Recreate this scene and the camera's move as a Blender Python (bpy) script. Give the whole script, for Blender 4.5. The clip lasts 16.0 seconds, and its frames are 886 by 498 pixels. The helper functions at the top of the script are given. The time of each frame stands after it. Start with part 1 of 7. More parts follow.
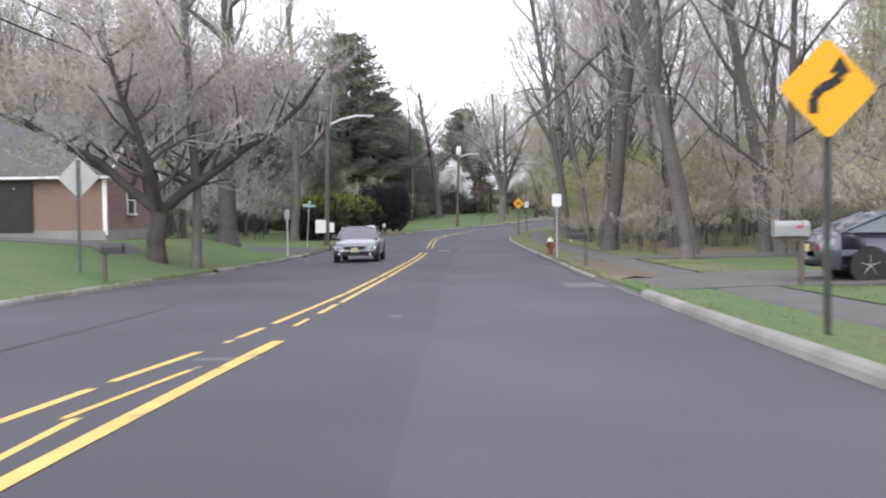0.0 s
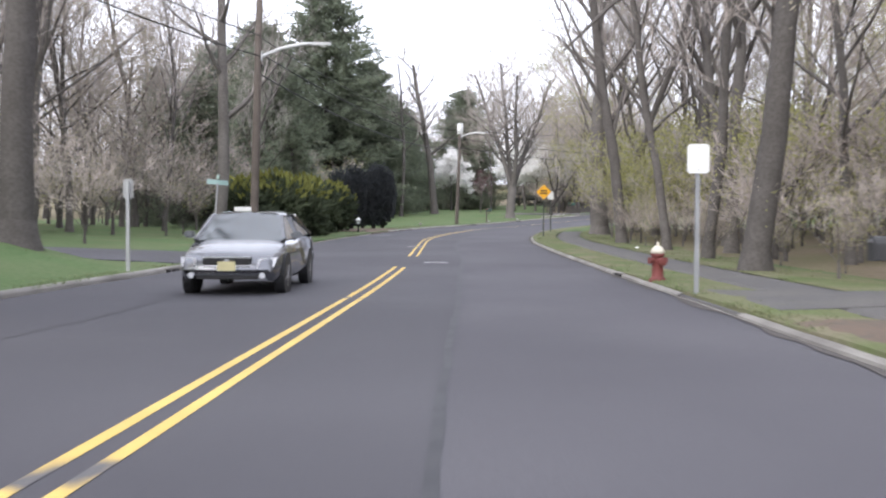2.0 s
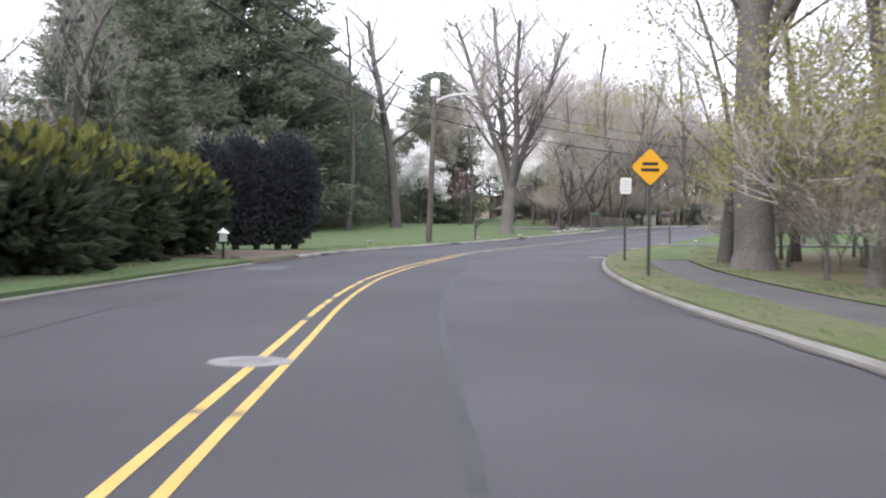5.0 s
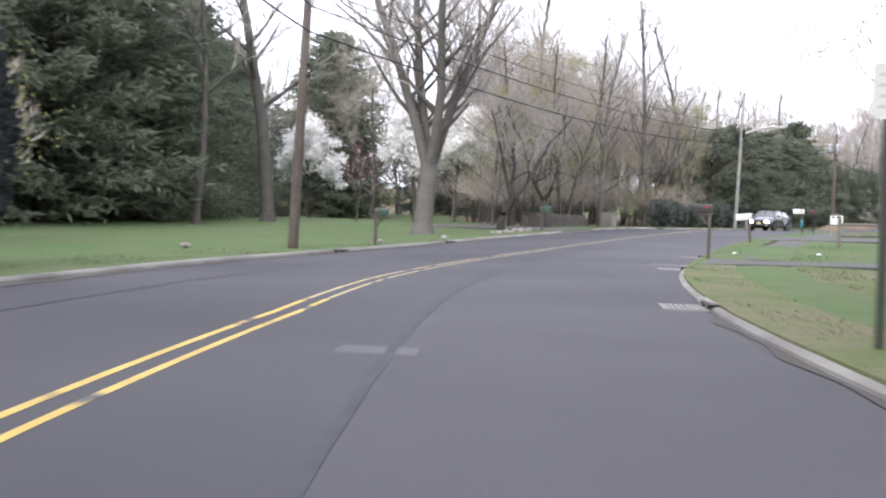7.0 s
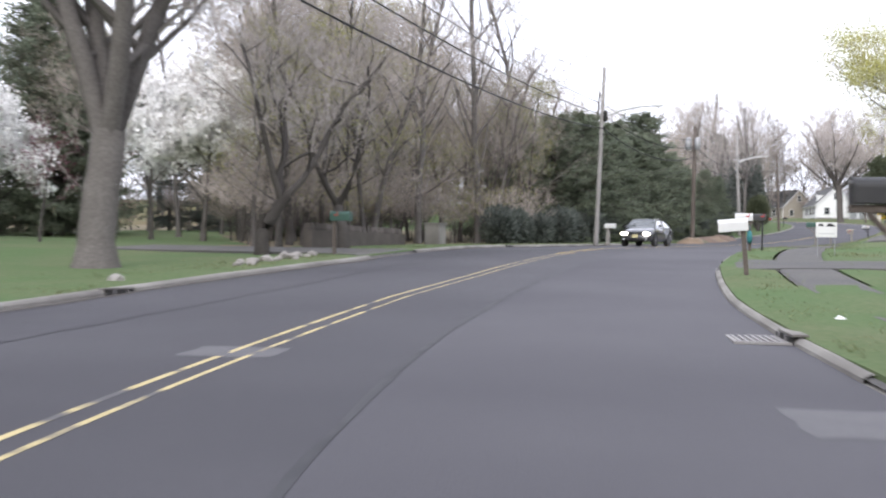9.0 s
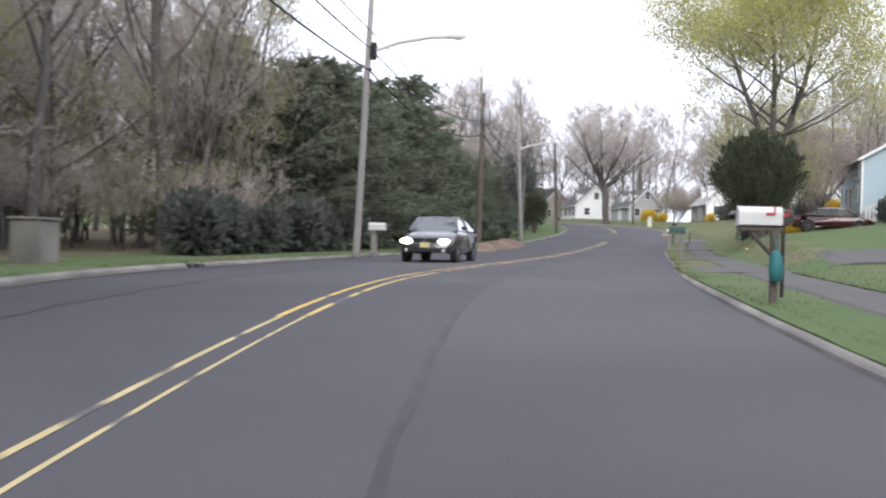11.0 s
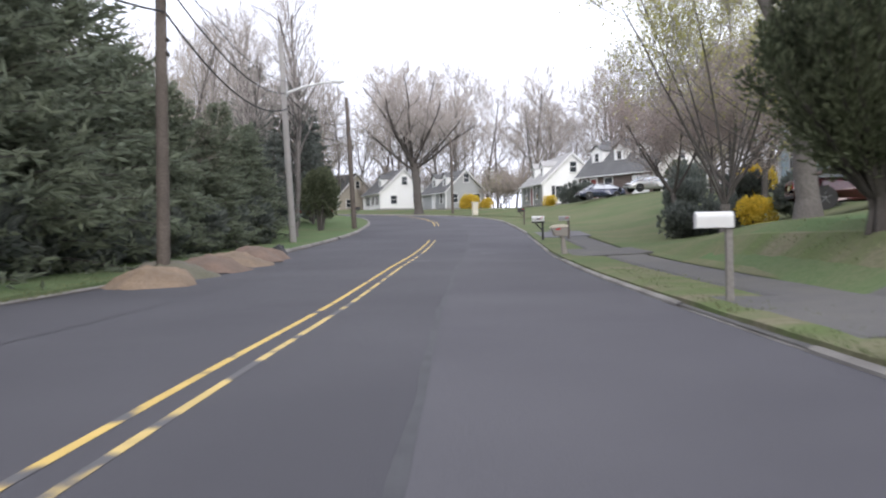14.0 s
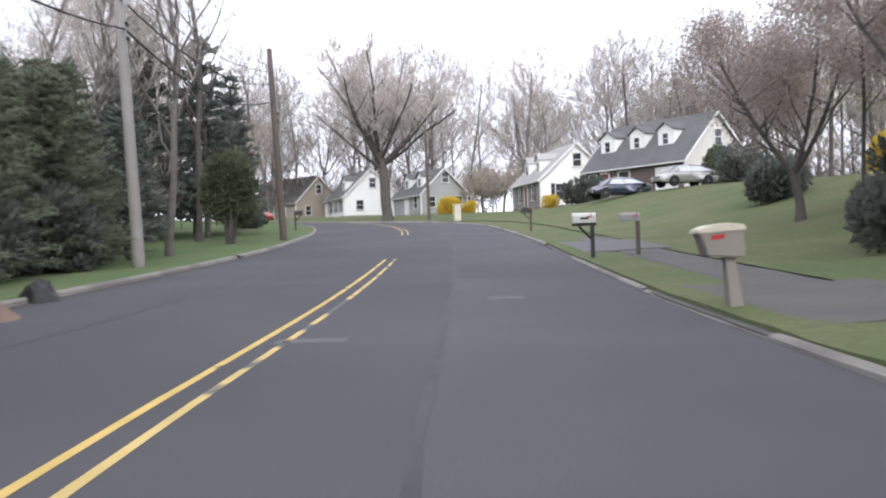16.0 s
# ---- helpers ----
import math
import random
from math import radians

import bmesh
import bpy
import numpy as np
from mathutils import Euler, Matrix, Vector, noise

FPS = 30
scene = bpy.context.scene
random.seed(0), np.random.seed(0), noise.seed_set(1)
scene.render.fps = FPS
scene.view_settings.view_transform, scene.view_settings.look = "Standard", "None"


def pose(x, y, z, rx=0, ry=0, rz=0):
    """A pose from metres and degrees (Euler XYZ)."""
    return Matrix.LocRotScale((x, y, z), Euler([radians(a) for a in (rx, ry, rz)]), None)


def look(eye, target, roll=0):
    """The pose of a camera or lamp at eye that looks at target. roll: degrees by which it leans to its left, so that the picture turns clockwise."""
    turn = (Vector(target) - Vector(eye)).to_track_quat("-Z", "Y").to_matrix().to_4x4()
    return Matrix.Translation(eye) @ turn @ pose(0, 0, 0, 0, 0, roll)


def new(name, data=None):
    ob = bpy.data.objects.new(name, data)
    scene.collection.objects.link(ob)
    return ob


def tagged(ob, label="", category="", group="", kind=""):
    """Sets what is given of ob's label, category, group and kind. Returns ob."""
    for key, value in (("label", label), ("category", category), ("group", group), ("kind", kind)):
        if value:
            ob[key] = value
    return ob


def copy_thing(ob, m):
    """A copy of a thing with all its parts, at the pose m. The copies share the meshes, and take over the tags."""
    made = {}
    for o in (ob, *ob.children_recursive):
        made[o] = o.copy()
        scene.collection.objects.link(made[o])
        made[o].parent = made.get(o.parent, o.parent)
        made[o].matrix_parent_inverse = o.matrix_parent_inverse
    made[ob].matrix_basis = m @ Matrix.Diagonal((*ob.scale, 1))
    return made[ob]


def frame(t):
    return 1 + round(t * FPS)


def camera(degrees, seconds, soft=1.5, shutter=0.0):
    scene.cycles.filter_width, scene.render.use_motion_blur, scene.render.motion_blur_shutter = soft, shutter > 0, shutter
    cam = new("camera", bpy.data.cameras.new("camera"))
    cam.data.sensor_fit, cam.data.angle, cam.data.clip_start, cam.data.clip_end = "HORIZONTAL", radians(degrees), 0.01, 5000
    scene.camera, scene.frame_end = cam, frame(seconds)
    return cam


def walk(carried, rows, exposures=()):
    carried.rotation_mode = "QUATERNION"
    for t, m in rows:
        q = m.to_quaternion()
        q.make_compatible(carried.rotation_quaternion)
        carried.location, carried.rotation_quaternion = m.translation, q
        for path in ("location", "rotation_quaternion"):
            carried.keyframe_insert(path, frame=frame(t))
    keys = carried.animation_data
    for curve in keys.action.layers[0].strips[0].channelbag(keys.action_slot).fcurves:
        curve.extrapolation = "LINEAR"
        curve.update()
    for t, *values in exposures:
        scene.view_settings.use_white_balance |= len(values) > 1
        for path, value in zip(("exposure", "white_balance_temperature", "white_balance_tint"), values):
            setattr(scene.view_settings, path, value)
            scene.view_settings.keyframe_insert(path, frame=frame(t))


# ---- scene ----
cam = camera(45.26, 16.0, soft=2.1, shutter=0.4)
# seconds, eye x y z, pitch, lean, yaw
ROWS = [
    (0.0, 0.000, -0.000, 1.250, -1.75, 0.80, -0.00),
    (0.5, 0.027, 6.002, 1.135, -2.05, -0.03, -0.01),
    (1.0, 0.071, 12.012, 1.028, -1.88, -0.81, -0.05),
    (1.5, 0.087, 18.035, 0.954, -1.67, -0.56, -0.23),
    (2.0, 0.125, 24.067, 0.854, -1.81, -0.26, -0.15),
    (2.5, 0.166, 30.068, 0.764, -1.88, -0.31, -0.23),
    (3.0, 0.191, 36.035, 0.675, -1.71, -0.50, -0.52),
    (3.5, 0.267, 42.066, 0.623, -1.41, -0.85, -0.87),
    (6.0, 0.908, 72.606, 0.704, -0.84, -0.54, -3.65),
    (6.5, 1.421, 78.784, 0.740, -0.96, -1.15, -5.33),
    (7.0, 2.143, 85.010, 0.780, -0.98, -1.85, -7.06),
    (7.5, 3.146, 91.210, 0.830, -0.50, -2.07, -9.42),
    (8.0, 4.281, 97.146, 0.941, 0.49, -1.45, -11.84),
    (8.5, 5.712, 103.109, 1.047, -0.24, -0.64, -14.62),
    (9.0, 7.513, 109.154, 1.140, 0.10, -0.93, -18.07),
    (9.5, 9.610, 114.903, 1.186, -0.02, -1.26, -21.28),
    (10.0, 11.967, 120.414, 1.350, 0.20, -1.64, -24.60),
    (12.5, 27.835, 145.332, 2.519, -0.10, 0.70, -40.51),
    (13.0, 31.714, 149.724, 2.593, 0.13, 1.34, -41.58),
    (13.5, 35.597, 154.037, 2.662, 0.10, 0.97, -41.93),
    (14.0, 39.487, 158.299, 2.778, -0.09, 1.08, -42.31),
    (14.5, 43.463, 162.574, 2.879, 0.35, 0.89, -42.62),
    (15.0, 47.611, 167.030, 2.967, 0.29, 1.27, -42.94),
    (15.5, 51.703, 171.399, 3.081, 0.44, 1.69, -43.25),
    (16.0, 55.741, 175.545, 3.207, 0.38, 1.95, -43.44),
]
walk(cam, [(t, pose(x, y, z, 90 + p, r, w)) for t, x, y, z, p, r, w in ROWS],
     [(0.0, 0.46), (1.0, 0.62), (3.5, 0.66), (7.0, 0.72), (8.5, 0.54), (10.0, 0.32), (13.0, 0.13), (16.0, 0.26)])

# ---- light: a bright overcast afternoon ----
world = bpy.data.worlds.new("overcast_sky")
scene.world = world
world.use_nodes = True
wn, wl = world.node_tree.nodes, world.node_tree.links
wn.clear()
sky = wn.new("ShaderNodeTexSky")
sky.sky_type, sky.sun_disc = "NISHITA", False
sky.sun_elevation, sky.sun_rotation = radians(30), radians(214)
sky.dust_density, sky.air_density = 6.0, 1.0
s_low = wn.new("ShaderNodeMix")
s_low.data_type = "RGBA"
s_low.inputs[0].default_value = 0.93
s_gain = wn.new("ShaderNodeVectorMath")
s_gain.operation = "SCALE"
s_gain.inputs[3].default_value = 0.10
wl.new(sky.outputs[0], s_gain.inputs[0])
wl.new(s_gain.outputs[0], s_low.inputs[6])
s_low.inputs[7].default_value = (0.93, 0.96, 1.105, 1)
bg = wn.new("ShaderNodeBackground")
bg.inputs[1].default_value = 1.5
wl.new(s_low.outputs[2], bg.inputs[0])
wo = wn.new("ShaderNodeOutputWorld")
wl.new(bg.outputs[0], wo.inputs[0])
sun = new("sun", bpy.data.lights.new("sun", "SUN"))
sun.data.energy, sun.data.angle, sun.data.color = 1.5, radians(40), (1.0, 0.98, 0.96)
sun.matrix_world = look((0, 0, 31.2), (30, 45, 0))


# ---- materials ----
def material(name, base, rough=0.8, spots=None, scale=3.0, amount=0.5, fine=None, bump=0.0, bump_scale=40.0, metal=0.0, island=0.0, per_object=0.0, spec=0.4, thin=0.0, coat=0.0):
    """A surface: base colour, a second colour in broad patches, fine grain, relief."""
    m = bpy.data.materials.new(name)
    m.use_nodes = True
    n, l = m.node_tree.nodes, m.node_tree.links
    b = n["Principled BSDF"]
    b.inputs["Roughness"].default_value, b.inputs["Metallic"].default_value = rough, metal
    b.inputs["Specular IOR Level"].default_value = spec
    b.inputs["Coat Weight"].default_value = coat
    co = n.new("ShaderNodeTexCoord")
    col = None
    rgb = n.new("ShaderNodeRGB")
    rgb.outputs[0].default_value = (*base, 1)
    col = rgb.outputs[0]

    def mix(a, second, fac, blend="MIX"):
        x = n.new("ShaderNodeMix")
        x.data_type, x.blend_type = "RGBA", blend
        l.new(a, x.inputs[6])
        if isinstance(second, tuple):
            x.inputs[7].default_value = (*second, 1)
        else:
            l.new(second, x.inputs[7])
        if isinstance(fac, float):
            x.inputs[0].default_value = fac
        else:
            l.new(fac, x.inputs[0])
        return x.outputs[2]

    def noise_fac(sc, lo, hi, gain=1.0, detail=4.0):
        t = n.new("ShaderNodeTexNoise")
        t.inputs["Scale"].default_value, t.inputs["Detail"].default_value = sc, detail
        l.new(co.outputs["Object"], t.inputs["Vector"])
        r = n.new("ShaderNodeMapRange")
        r.inputs[1].default_value, r.inputs[2].default_value, r.inputs[3].default_value, r.inputs[4].default_value = lo, hi, 0.0, gain
        l.new(t.outputs[0], r.inputs[0])
        return r.outputs[0]

    if spots:
        col = mix(col, spots, noise_fac(scale, 0.35, 0.65, amount))
    if fine:
        col = mix(col, fine, noise_fac(bump_scale, 0.4, 0.62, 0.5))
    if island or per_object:
        src = n.new("ShaderNodeNewGeometry").outputs["Random Per Island"] if island else n.new("ShaderNodeObjectInfo").outputs["Random"]
        r = n.new("ShaderNodeMapRange")
        k = island or per_object
        r.inputs[3].default_value, r.inputs[4].default_value = 1 - k, 1 + k
        l.new(src, r.inputs[0])
        hsv = n.new("ShaderNodeHueSaturation")
        l.new(r.outputs[0], hsv.inputs["Value"])
        l.new(col, hsv.inputs["Color"])
        col = hsv.outputs[0]
    l.new(col, b.inputs["Base Color"])
    if bump:
        t = n.new("ShaderNodeTexNoise")
        t.inputs["Scale"].default_value, t.inputs["Detail"].default_value = bump_scale, 5
        l.new(co.outputs["Object"], t.inputs["Vector"])
        bp = n.new("ShaderNodeBump")
        bp.inputs["Strength"].default_value, bp.inputs["Distance"].default_value = bump, 0.02
        l.new(t.outputs[0], bp.inputs["Height"])
        l.new(bp.outputs[0], b.inputs["Normal"])
    if thin:
        tr = n.new("ShaderNodeBsdfTranslucent")
        l.new(col, tr.inputs[0])
        ms = n.new("ShaderNodeMixShader")
        ms.inputs[0].default_value = thin
        l.new(b.outputs[0], ms.inputs[1])
        l.new(tr.outputs[0], ms.inputs[2])
        l.new(ms.outputs[0], n["Material Output"].inputs[0])
    return m


ASPHALT = material("asphalt", (0.064, 0.061, 0.072), 0.85, (0.104, 0.1, 0.111), 0.16, 0.8, (0.055, 0.054, 0.06), 0.35, 55)
SEAM = material("tar_seam", (0.03, 0.03, 0.035), 0.7, (0.06, 0.06, 0.066), 2.0, 0.7, None, 0.2, 30)
ASPHALT_DARK = material("newer_asphalt", (0.053, 0.051, 0.06), 0.82, (0.088, 0.085, 0.095), 0.15, 0.8, (0.045, 0.044, 0.05), 0.35, 55)
PATCH = material("pale_asphalt_patch", (0.145, 0.141, 0.148), 0.9, (0.12, 0.117, 0.125), 1.5, 0.8, (0.09, 0.09, 0.095), 0.3, 50)
FOOTPATH = material("footpath_asphalt", (0.1, 0.097, 0.098), 0.9, (0.135, 0.128, 0.115), 0.7, 0.7, (0.07, 0.066, 0.06), 0.4, 40)
CONCRETE = material("kerb_concrete", (0.31, 0.295, 0.27), 0.9, (0.14, 0.128, 0.118), 0.55, 0.9, (0.19, 0.18, 0.165), 0.5, 22)
VERGE = material("worn_verge", (0.115, 0.15, 0.06), 0.95, (0.21, 0.18, 0.13), 0.55, 0.85, (0.09, 0.1, 0.05), 0.8, 11, spec=0.1)
DIRT = material("gutter_dirt", (0.1, 0.094, 0.092), 0.95, (0.08, 0.076, 0.08), 0.8, 0.8, (0.14, 0.12, 0.1), 0.6, 25, spec=0.1)
GRASS = material("lawn_grass", (0.1, 0.15, 0.066), 0.95, (0.15, 0.155, 0.088), 0.3, 0.75, (0.062, 0.115, 0.042), 0.8, 9.0, spec=0.1)
HILL_GRASS = material("tired_lawn_grass", (0.11, 0.142, 0.064), 0.95, (0.17, 0.16, 0.092), 0.25, 0.85, (0.075, 0.1, 0.05), 0.8, 9.0, spec=0.1)
LITTER = material("leaf_litter", (0.21, 0.17, 0.125), 0.95, (0.15, 0.16, 0.08), 0.3, 0.8, (0.12, 0.09, 0.065), 0.8, 7.0, spec=0.1)
BARK = material("grey_brown_bark", (0.152, 0.139, 0.131), 0.95, (0.11, 0.1, 0.093), 1.5, 0.8, (0.075, 0.068, 0.062), 0.7, 14, per_object=0.25, spec=0.15)
TWIG = material("bare_twigs", (0.4, 0.362, 0.34), 0.95, (0.33, 0.295, 0.277), 0.8, 0.7, per_object=0.25, spec=0.15)
BARK_DARK = material("dark_bark", (0.105, 0.095, 0.088), 0.95, (0.075, 0.067, 0.062), 1.5, 0.8, (0.06, 0.055, 0.05), 0.7, 14, per_object=0.2, spec=0.15)
TWIG_RED = material("reddish_twigs", (0.41, 0.36, 0.332), 0.95, (0.36, 0.315, 0.29), 0.8, 0.7, per_object=0.2, spec=0.15)
BUD = material("spring_leaf_buds", (0.39, 0.375, 0.16), 0.9, (0.32, 0.33, 0.14), 0.7, 0.7, island=0.35, thin=0.6, spec=0.1)
BUD_GOLD = material("yellow_spring_leaf", (0.52, 0.49, 0.19), 0.9, (0.44, 0.45, 0.17), 0.7, 0.7, island=0.35, thin=0.6, spec=0.1)
BUD_BROWN = material("brownish_buds", (0.4, 0.345, 0.285), 0.9, (0.37, 0.335, 0.24), 0.5, 0.7, island=0.35, thin=0.6, spec=0.1)
NEEDLE = material("pine_needles", (0.23, 0.262, 0.2), 0.9, (0.25, 0.275, 0.195), 0.6, 0.7, island=0.35, thin=0.6, spec=0.15)
NEEDLE_DARK = material("spruce_needles", (0.17, 0.19, 0.172), 0.9, (0.19, 0.205, 0.178), 0.6, 0.7, island=0.35, thin=0.6, spec=0.15)
ARBOR = material("dark_arborvitae_foliage", (0.08, 0.086, 0.09), 0.9, (0.066, 0.072, 0.08), 0.6, 0.7, island=0.3, thin=0.3, spec=0.1)
EARTH = material("bare_brown_earth", (0.14, 0.11, 0.09), 0.95, (0.11, 0.1, 0.085), 0.9, 0.8, (0.19, 0.135, 0.1), 0.7, 14, spec=0.1)
YEW = material("yew_foliage", (0.16, 0.18, 0.115), 0.9, (0.14, 0.155, 0.1), 0.5, 0.8, island=0.4, thin=0.4, spec=0.1)
# darkened so the bushes' shaded underside is held in the colour
JUNIPER = material("juniper_foliage", (0.095, 0.112, 0.068), 0.9, (0.075, 0.092, 0.062), 0.5, 0.8, island=0.4, thin=0.4, spec=0.15)
JUNIPER_TIP = material("juniper_tips", (0.25, 0.25, 0.075), 0.9, (0.17, 0.185, 0.065), 0.7, 0.8, island=0.35, thin=0.25, spec=0.15)
BLOSSOM = material("white_blossom", (0.88, 0.87, 0.85), 0.8, (0.8, 0.78, 0.76), 0.7, 0.6, island=0.15, thin=0.25, spec=0.1)
FORSYTHIA = material("forsythia_blossom", (0.75, 0.58, 0.1), 0.8, (0.62, 0.5, 0.1), 0.7, 0.6, island=0.2, thin=0.4, spec=0.1)
PLUM = material("plum_buds", (0.4, 0.33, 0.31), 0.9, (0.36, 0.31, 0.27), 0.7, 0.6, island=0.3, thin=0.5, spec=0.1)
REDBUD = material("redbud_blossom", (0.2, 0.085, 0.11), 0.9, (0.16, 0.09, 0.1), 0.7, 0.6, island=0.3, thin=0.3, spec=0.1)
POLE_WOOD = material("weathered_pole_wood", (0.15, 0.125, 0.11), 0.9, (0.1, 0.085, 0.075), 1.2, 0.8, (0.07, 0.06, 0.05), 0.5, 20, spec=0.2)
STEEL = material("galvanised_steel", (0.42, 0.43, 0.44), 0.5, (0.33, 0.33, 0.34), 2.0, 0.7, metal=0.6)
ALU = material("sign_back_aluminium", (0.36, 0.36, 0.36), 0.55, (0.28, 0.28, 0.28), 2.0, 0.6, metal=0.3)
GREENPOST = material("green_sign_post", (0.06, 0.075, 0.06), 0.6, (0.1, 0.09, 0.08), 3.0, 0.6)
YELLOW_SIGN = material("yellow_sign_sheet", (0.75, 0.37, 0.015), 0.55, (0.68, 0.33, 0.015), 2.0, 0.5)
BLACK = material("black_paint", (0.015, 0.015, 0.016), 0.55, (0.03, 0.03, 0.03), 3.0, 0.5)
WHITE = material("white_paint", (0.75, 0.75, 0.74), 0.6, (0.62, 0.62, 0.6), 1.2, 0.6, spec=0.3)
WIRE = material("black_cable", (0.02, 0.02, 0.022), 0.7)
# iron fittings on poles; also coloured as the shade inside drain openings
DARK_HOLE = material("dark_iron_and_hole_shade", (0.02, 0.02, 0.02), 0.8, (0.04, 0.035, 0.03), 4.0, 0.6)


def paint_material(name, base, wear):
    """Road paint, worn away in patches to the asphalt below."""
    m = material(name, base, 0.75, tuple(c * 0.75 for c in base), 1.6, 0.7, None, 0.25, 55)
    n, l = m.node_tree.nodes, m.node_tree.links
    b = n["Principled BSDF"]
    co = n.new("ShaderNodeTexCoord")
    t = n.new("ShaderNodeTexNoise")
    t.inputs["Scale"].default_value, t.inputs["Detail"].default_value = 0.9, 8
    l.new(co.outputs["Object"], t.inputs["Vector"])
    r = n.new("ShaderNodeMapRange")
    r.inputs[1].default_value, r.inputs[2].default_value = wear, wear + 0.05
    l.new(t.outputs[0], r.inputs[0])
    x = n.new("ShaderNodeMix")
    x.data_type = "RGBA"
    old = b.inputs["Base Color"].links[0].from_socket
    l.new(r.outputs[0], x.inputs[0])
    l.new(old, x.inputs[6])
    x.inputs[7].default_value = (0.1, 0.097, 0.1, 1)
    l.new(x.outputs[2], b.inputs["Base Color"])
    return m


FADED_LINE = paint_material("faded_yellow_road_paint", (0.56, 0.46, 0.24), 0.56)
YELLOW_LINE = paint_material("yellow_road_paint", (0.64, 0.45, 0.13), 0.6)
BROKEN_LINE = paint_material("rubbed_yellow_road_paint", (0.62, 0.46, 0.17), 0.525)


# ---- mesh building ----
class Shape:
    """Vertices and faces gathered for one mesh."""

    def __init__(self):
        self.v, self.f = [], []

    def add(self, verts, faces):
        k = len(self.v)
        self.v.extend(tuple(p) for p in verts)
        self.f.extend(tuple(i + k for i in q) for q in faces)
        return self

    def box(self, x, y, z, sx, sy, sz, m=None):
        """A box by its middle and its full sizes."""
        p = [Vector((x + a * sx / 2, y + b * sy / 2, z + c * sz / 2)) for c in (-1, 1) for b in (-1, 1) for a in (-1, 1)]
        if m:
            p = [m @ q for q in p]
        return self.add(p, [(0, 2, 3, 1), (4, 5, 7, 6), (0, 1, 5, 4), (2, 6, 7, 3), (0, 4, 6, 2), (1, 3, 7, 5)])

    def prism(self, pts, z0, z1, m=None):
        """A polygon in x, y drawn up from z0 to z1."""
        n = len(pts)
        p = [Vector((a, b, z0)) for a, b in pts] + [Vector((a, b, z1)) for a, b in pts]
        if m:
            p = [m @ q for q in p]
        return self.add(p, [tuple(range(n - 1, -1, -1)), tuple(range(n, 2 * n))] + [(i, (i + 1) % n, n + (i + 1) % n, n + i) for i in range(n)])

    def tube(self, pts, radii, sides=6, caps=True):
        """A round bar along a line of points."""
        pts = [Vector(p) for p in pts]
        if not hasattr(radii, "__len__"):
            radii = [radii] * len(pts)
        rings, n = [], len(pts)
        for i, p in enumerate(pts):
            d = (pts[min(i + 1, n - 1)] - pts[max(i - 1, 0)]).normalized()
            a = d.cross(Vector((0.0, 0.0, 1.0)) if abs(d.z) < 0.9 else Vector((1.0, 0.0, 0.0))).normalized()
            b = d.cross(a)
            for k in range(sides):
                w = 2 * math.pi * k / sides
                rings.append(p + (a * math.cos(w) + b * math.sin(w)) * radii[i])
        faces = [(i * sides + k, i * sides + (k + 1) % sides, (i + 1) * sides + (k + 1) % sides, (i + 1) * sides + k) for i in range(n - 1) for k in range(sides)]
        if caps:
            faces += [tuple(range(sides)), tuple(range((n - 1) * sides, n * sides))]
        return self.add(rings, faces)

    def lathe(self, profile, sides=14, m=None):
        """A profile of (radius, height) turned about z."""
        p = [Vector((r * math.cos(2 * math.pi * k / sides), r * math.sin(2 * math.pi * k / sides), z)) for r, z in profile for k in range(sides)]
        if m:
            p = [m @ q for q in p]
        n = len(profile)
        f = [(i * sides + k, i * sides + (k + 1) % sides, (i + 1) * sides + (k + 1) % sides, (i + 1) * sides + k) for i in range(n - 1) for k in range(sides)]
        return self.add(p, f + [tuple(range(sides))[::-1], tuple(range((n - 1) * sides, n * sides))])

    def mesh(self, name, mat, smooth=False, bevel=0.0):
        me = bpy.data.meshes.new(name)
        me.from_pydata(self.v, [], self.f)
        if bevel:
            bm = bmesh.new()
            bm.from_mesh(me)
            bmesh.ops.remove_doubles(bm, verts=bm.verts, dist=1e-4)
            bmesh.ops.recalc_face_normals(bm, faces=bm.faces)
            sharp = [e for e in bm.edges if len(e.link_faces) == 2 and e.calc_face_angle(0) > 0.5]
            bmesh.ops.bevel(bm, geom=sharp, offset=bevel, segments=2, affect="EDGES", clamp_overlap=True)
            bm.to_mesh(me)
            bm.free()
        if smooth:
            me.polygons.foreach_set("use_smooth", [True] * len(me.polygons))
        me.materials.append(mat)
        return me


def part(name, shape, mat, parent=None, label="", smooth=False, bevel=0.0, m=None):
    """One mesh object, a part of parent where there is one."""
    ob = new(name, shape.mesh(name, mat, smooth, bevel) if isinstance(shape, Shape) else shape)
    ob.parent = parent
    if m:
        ob.matrix_basis = m
    return tagged(ob, label)


def thing(name, m, label, category, group=""):
    ob = new(name)
    ob.empty_display_size = 0.2
    ob.matrix_basis = m
    return tagged(ob, label, category, group)


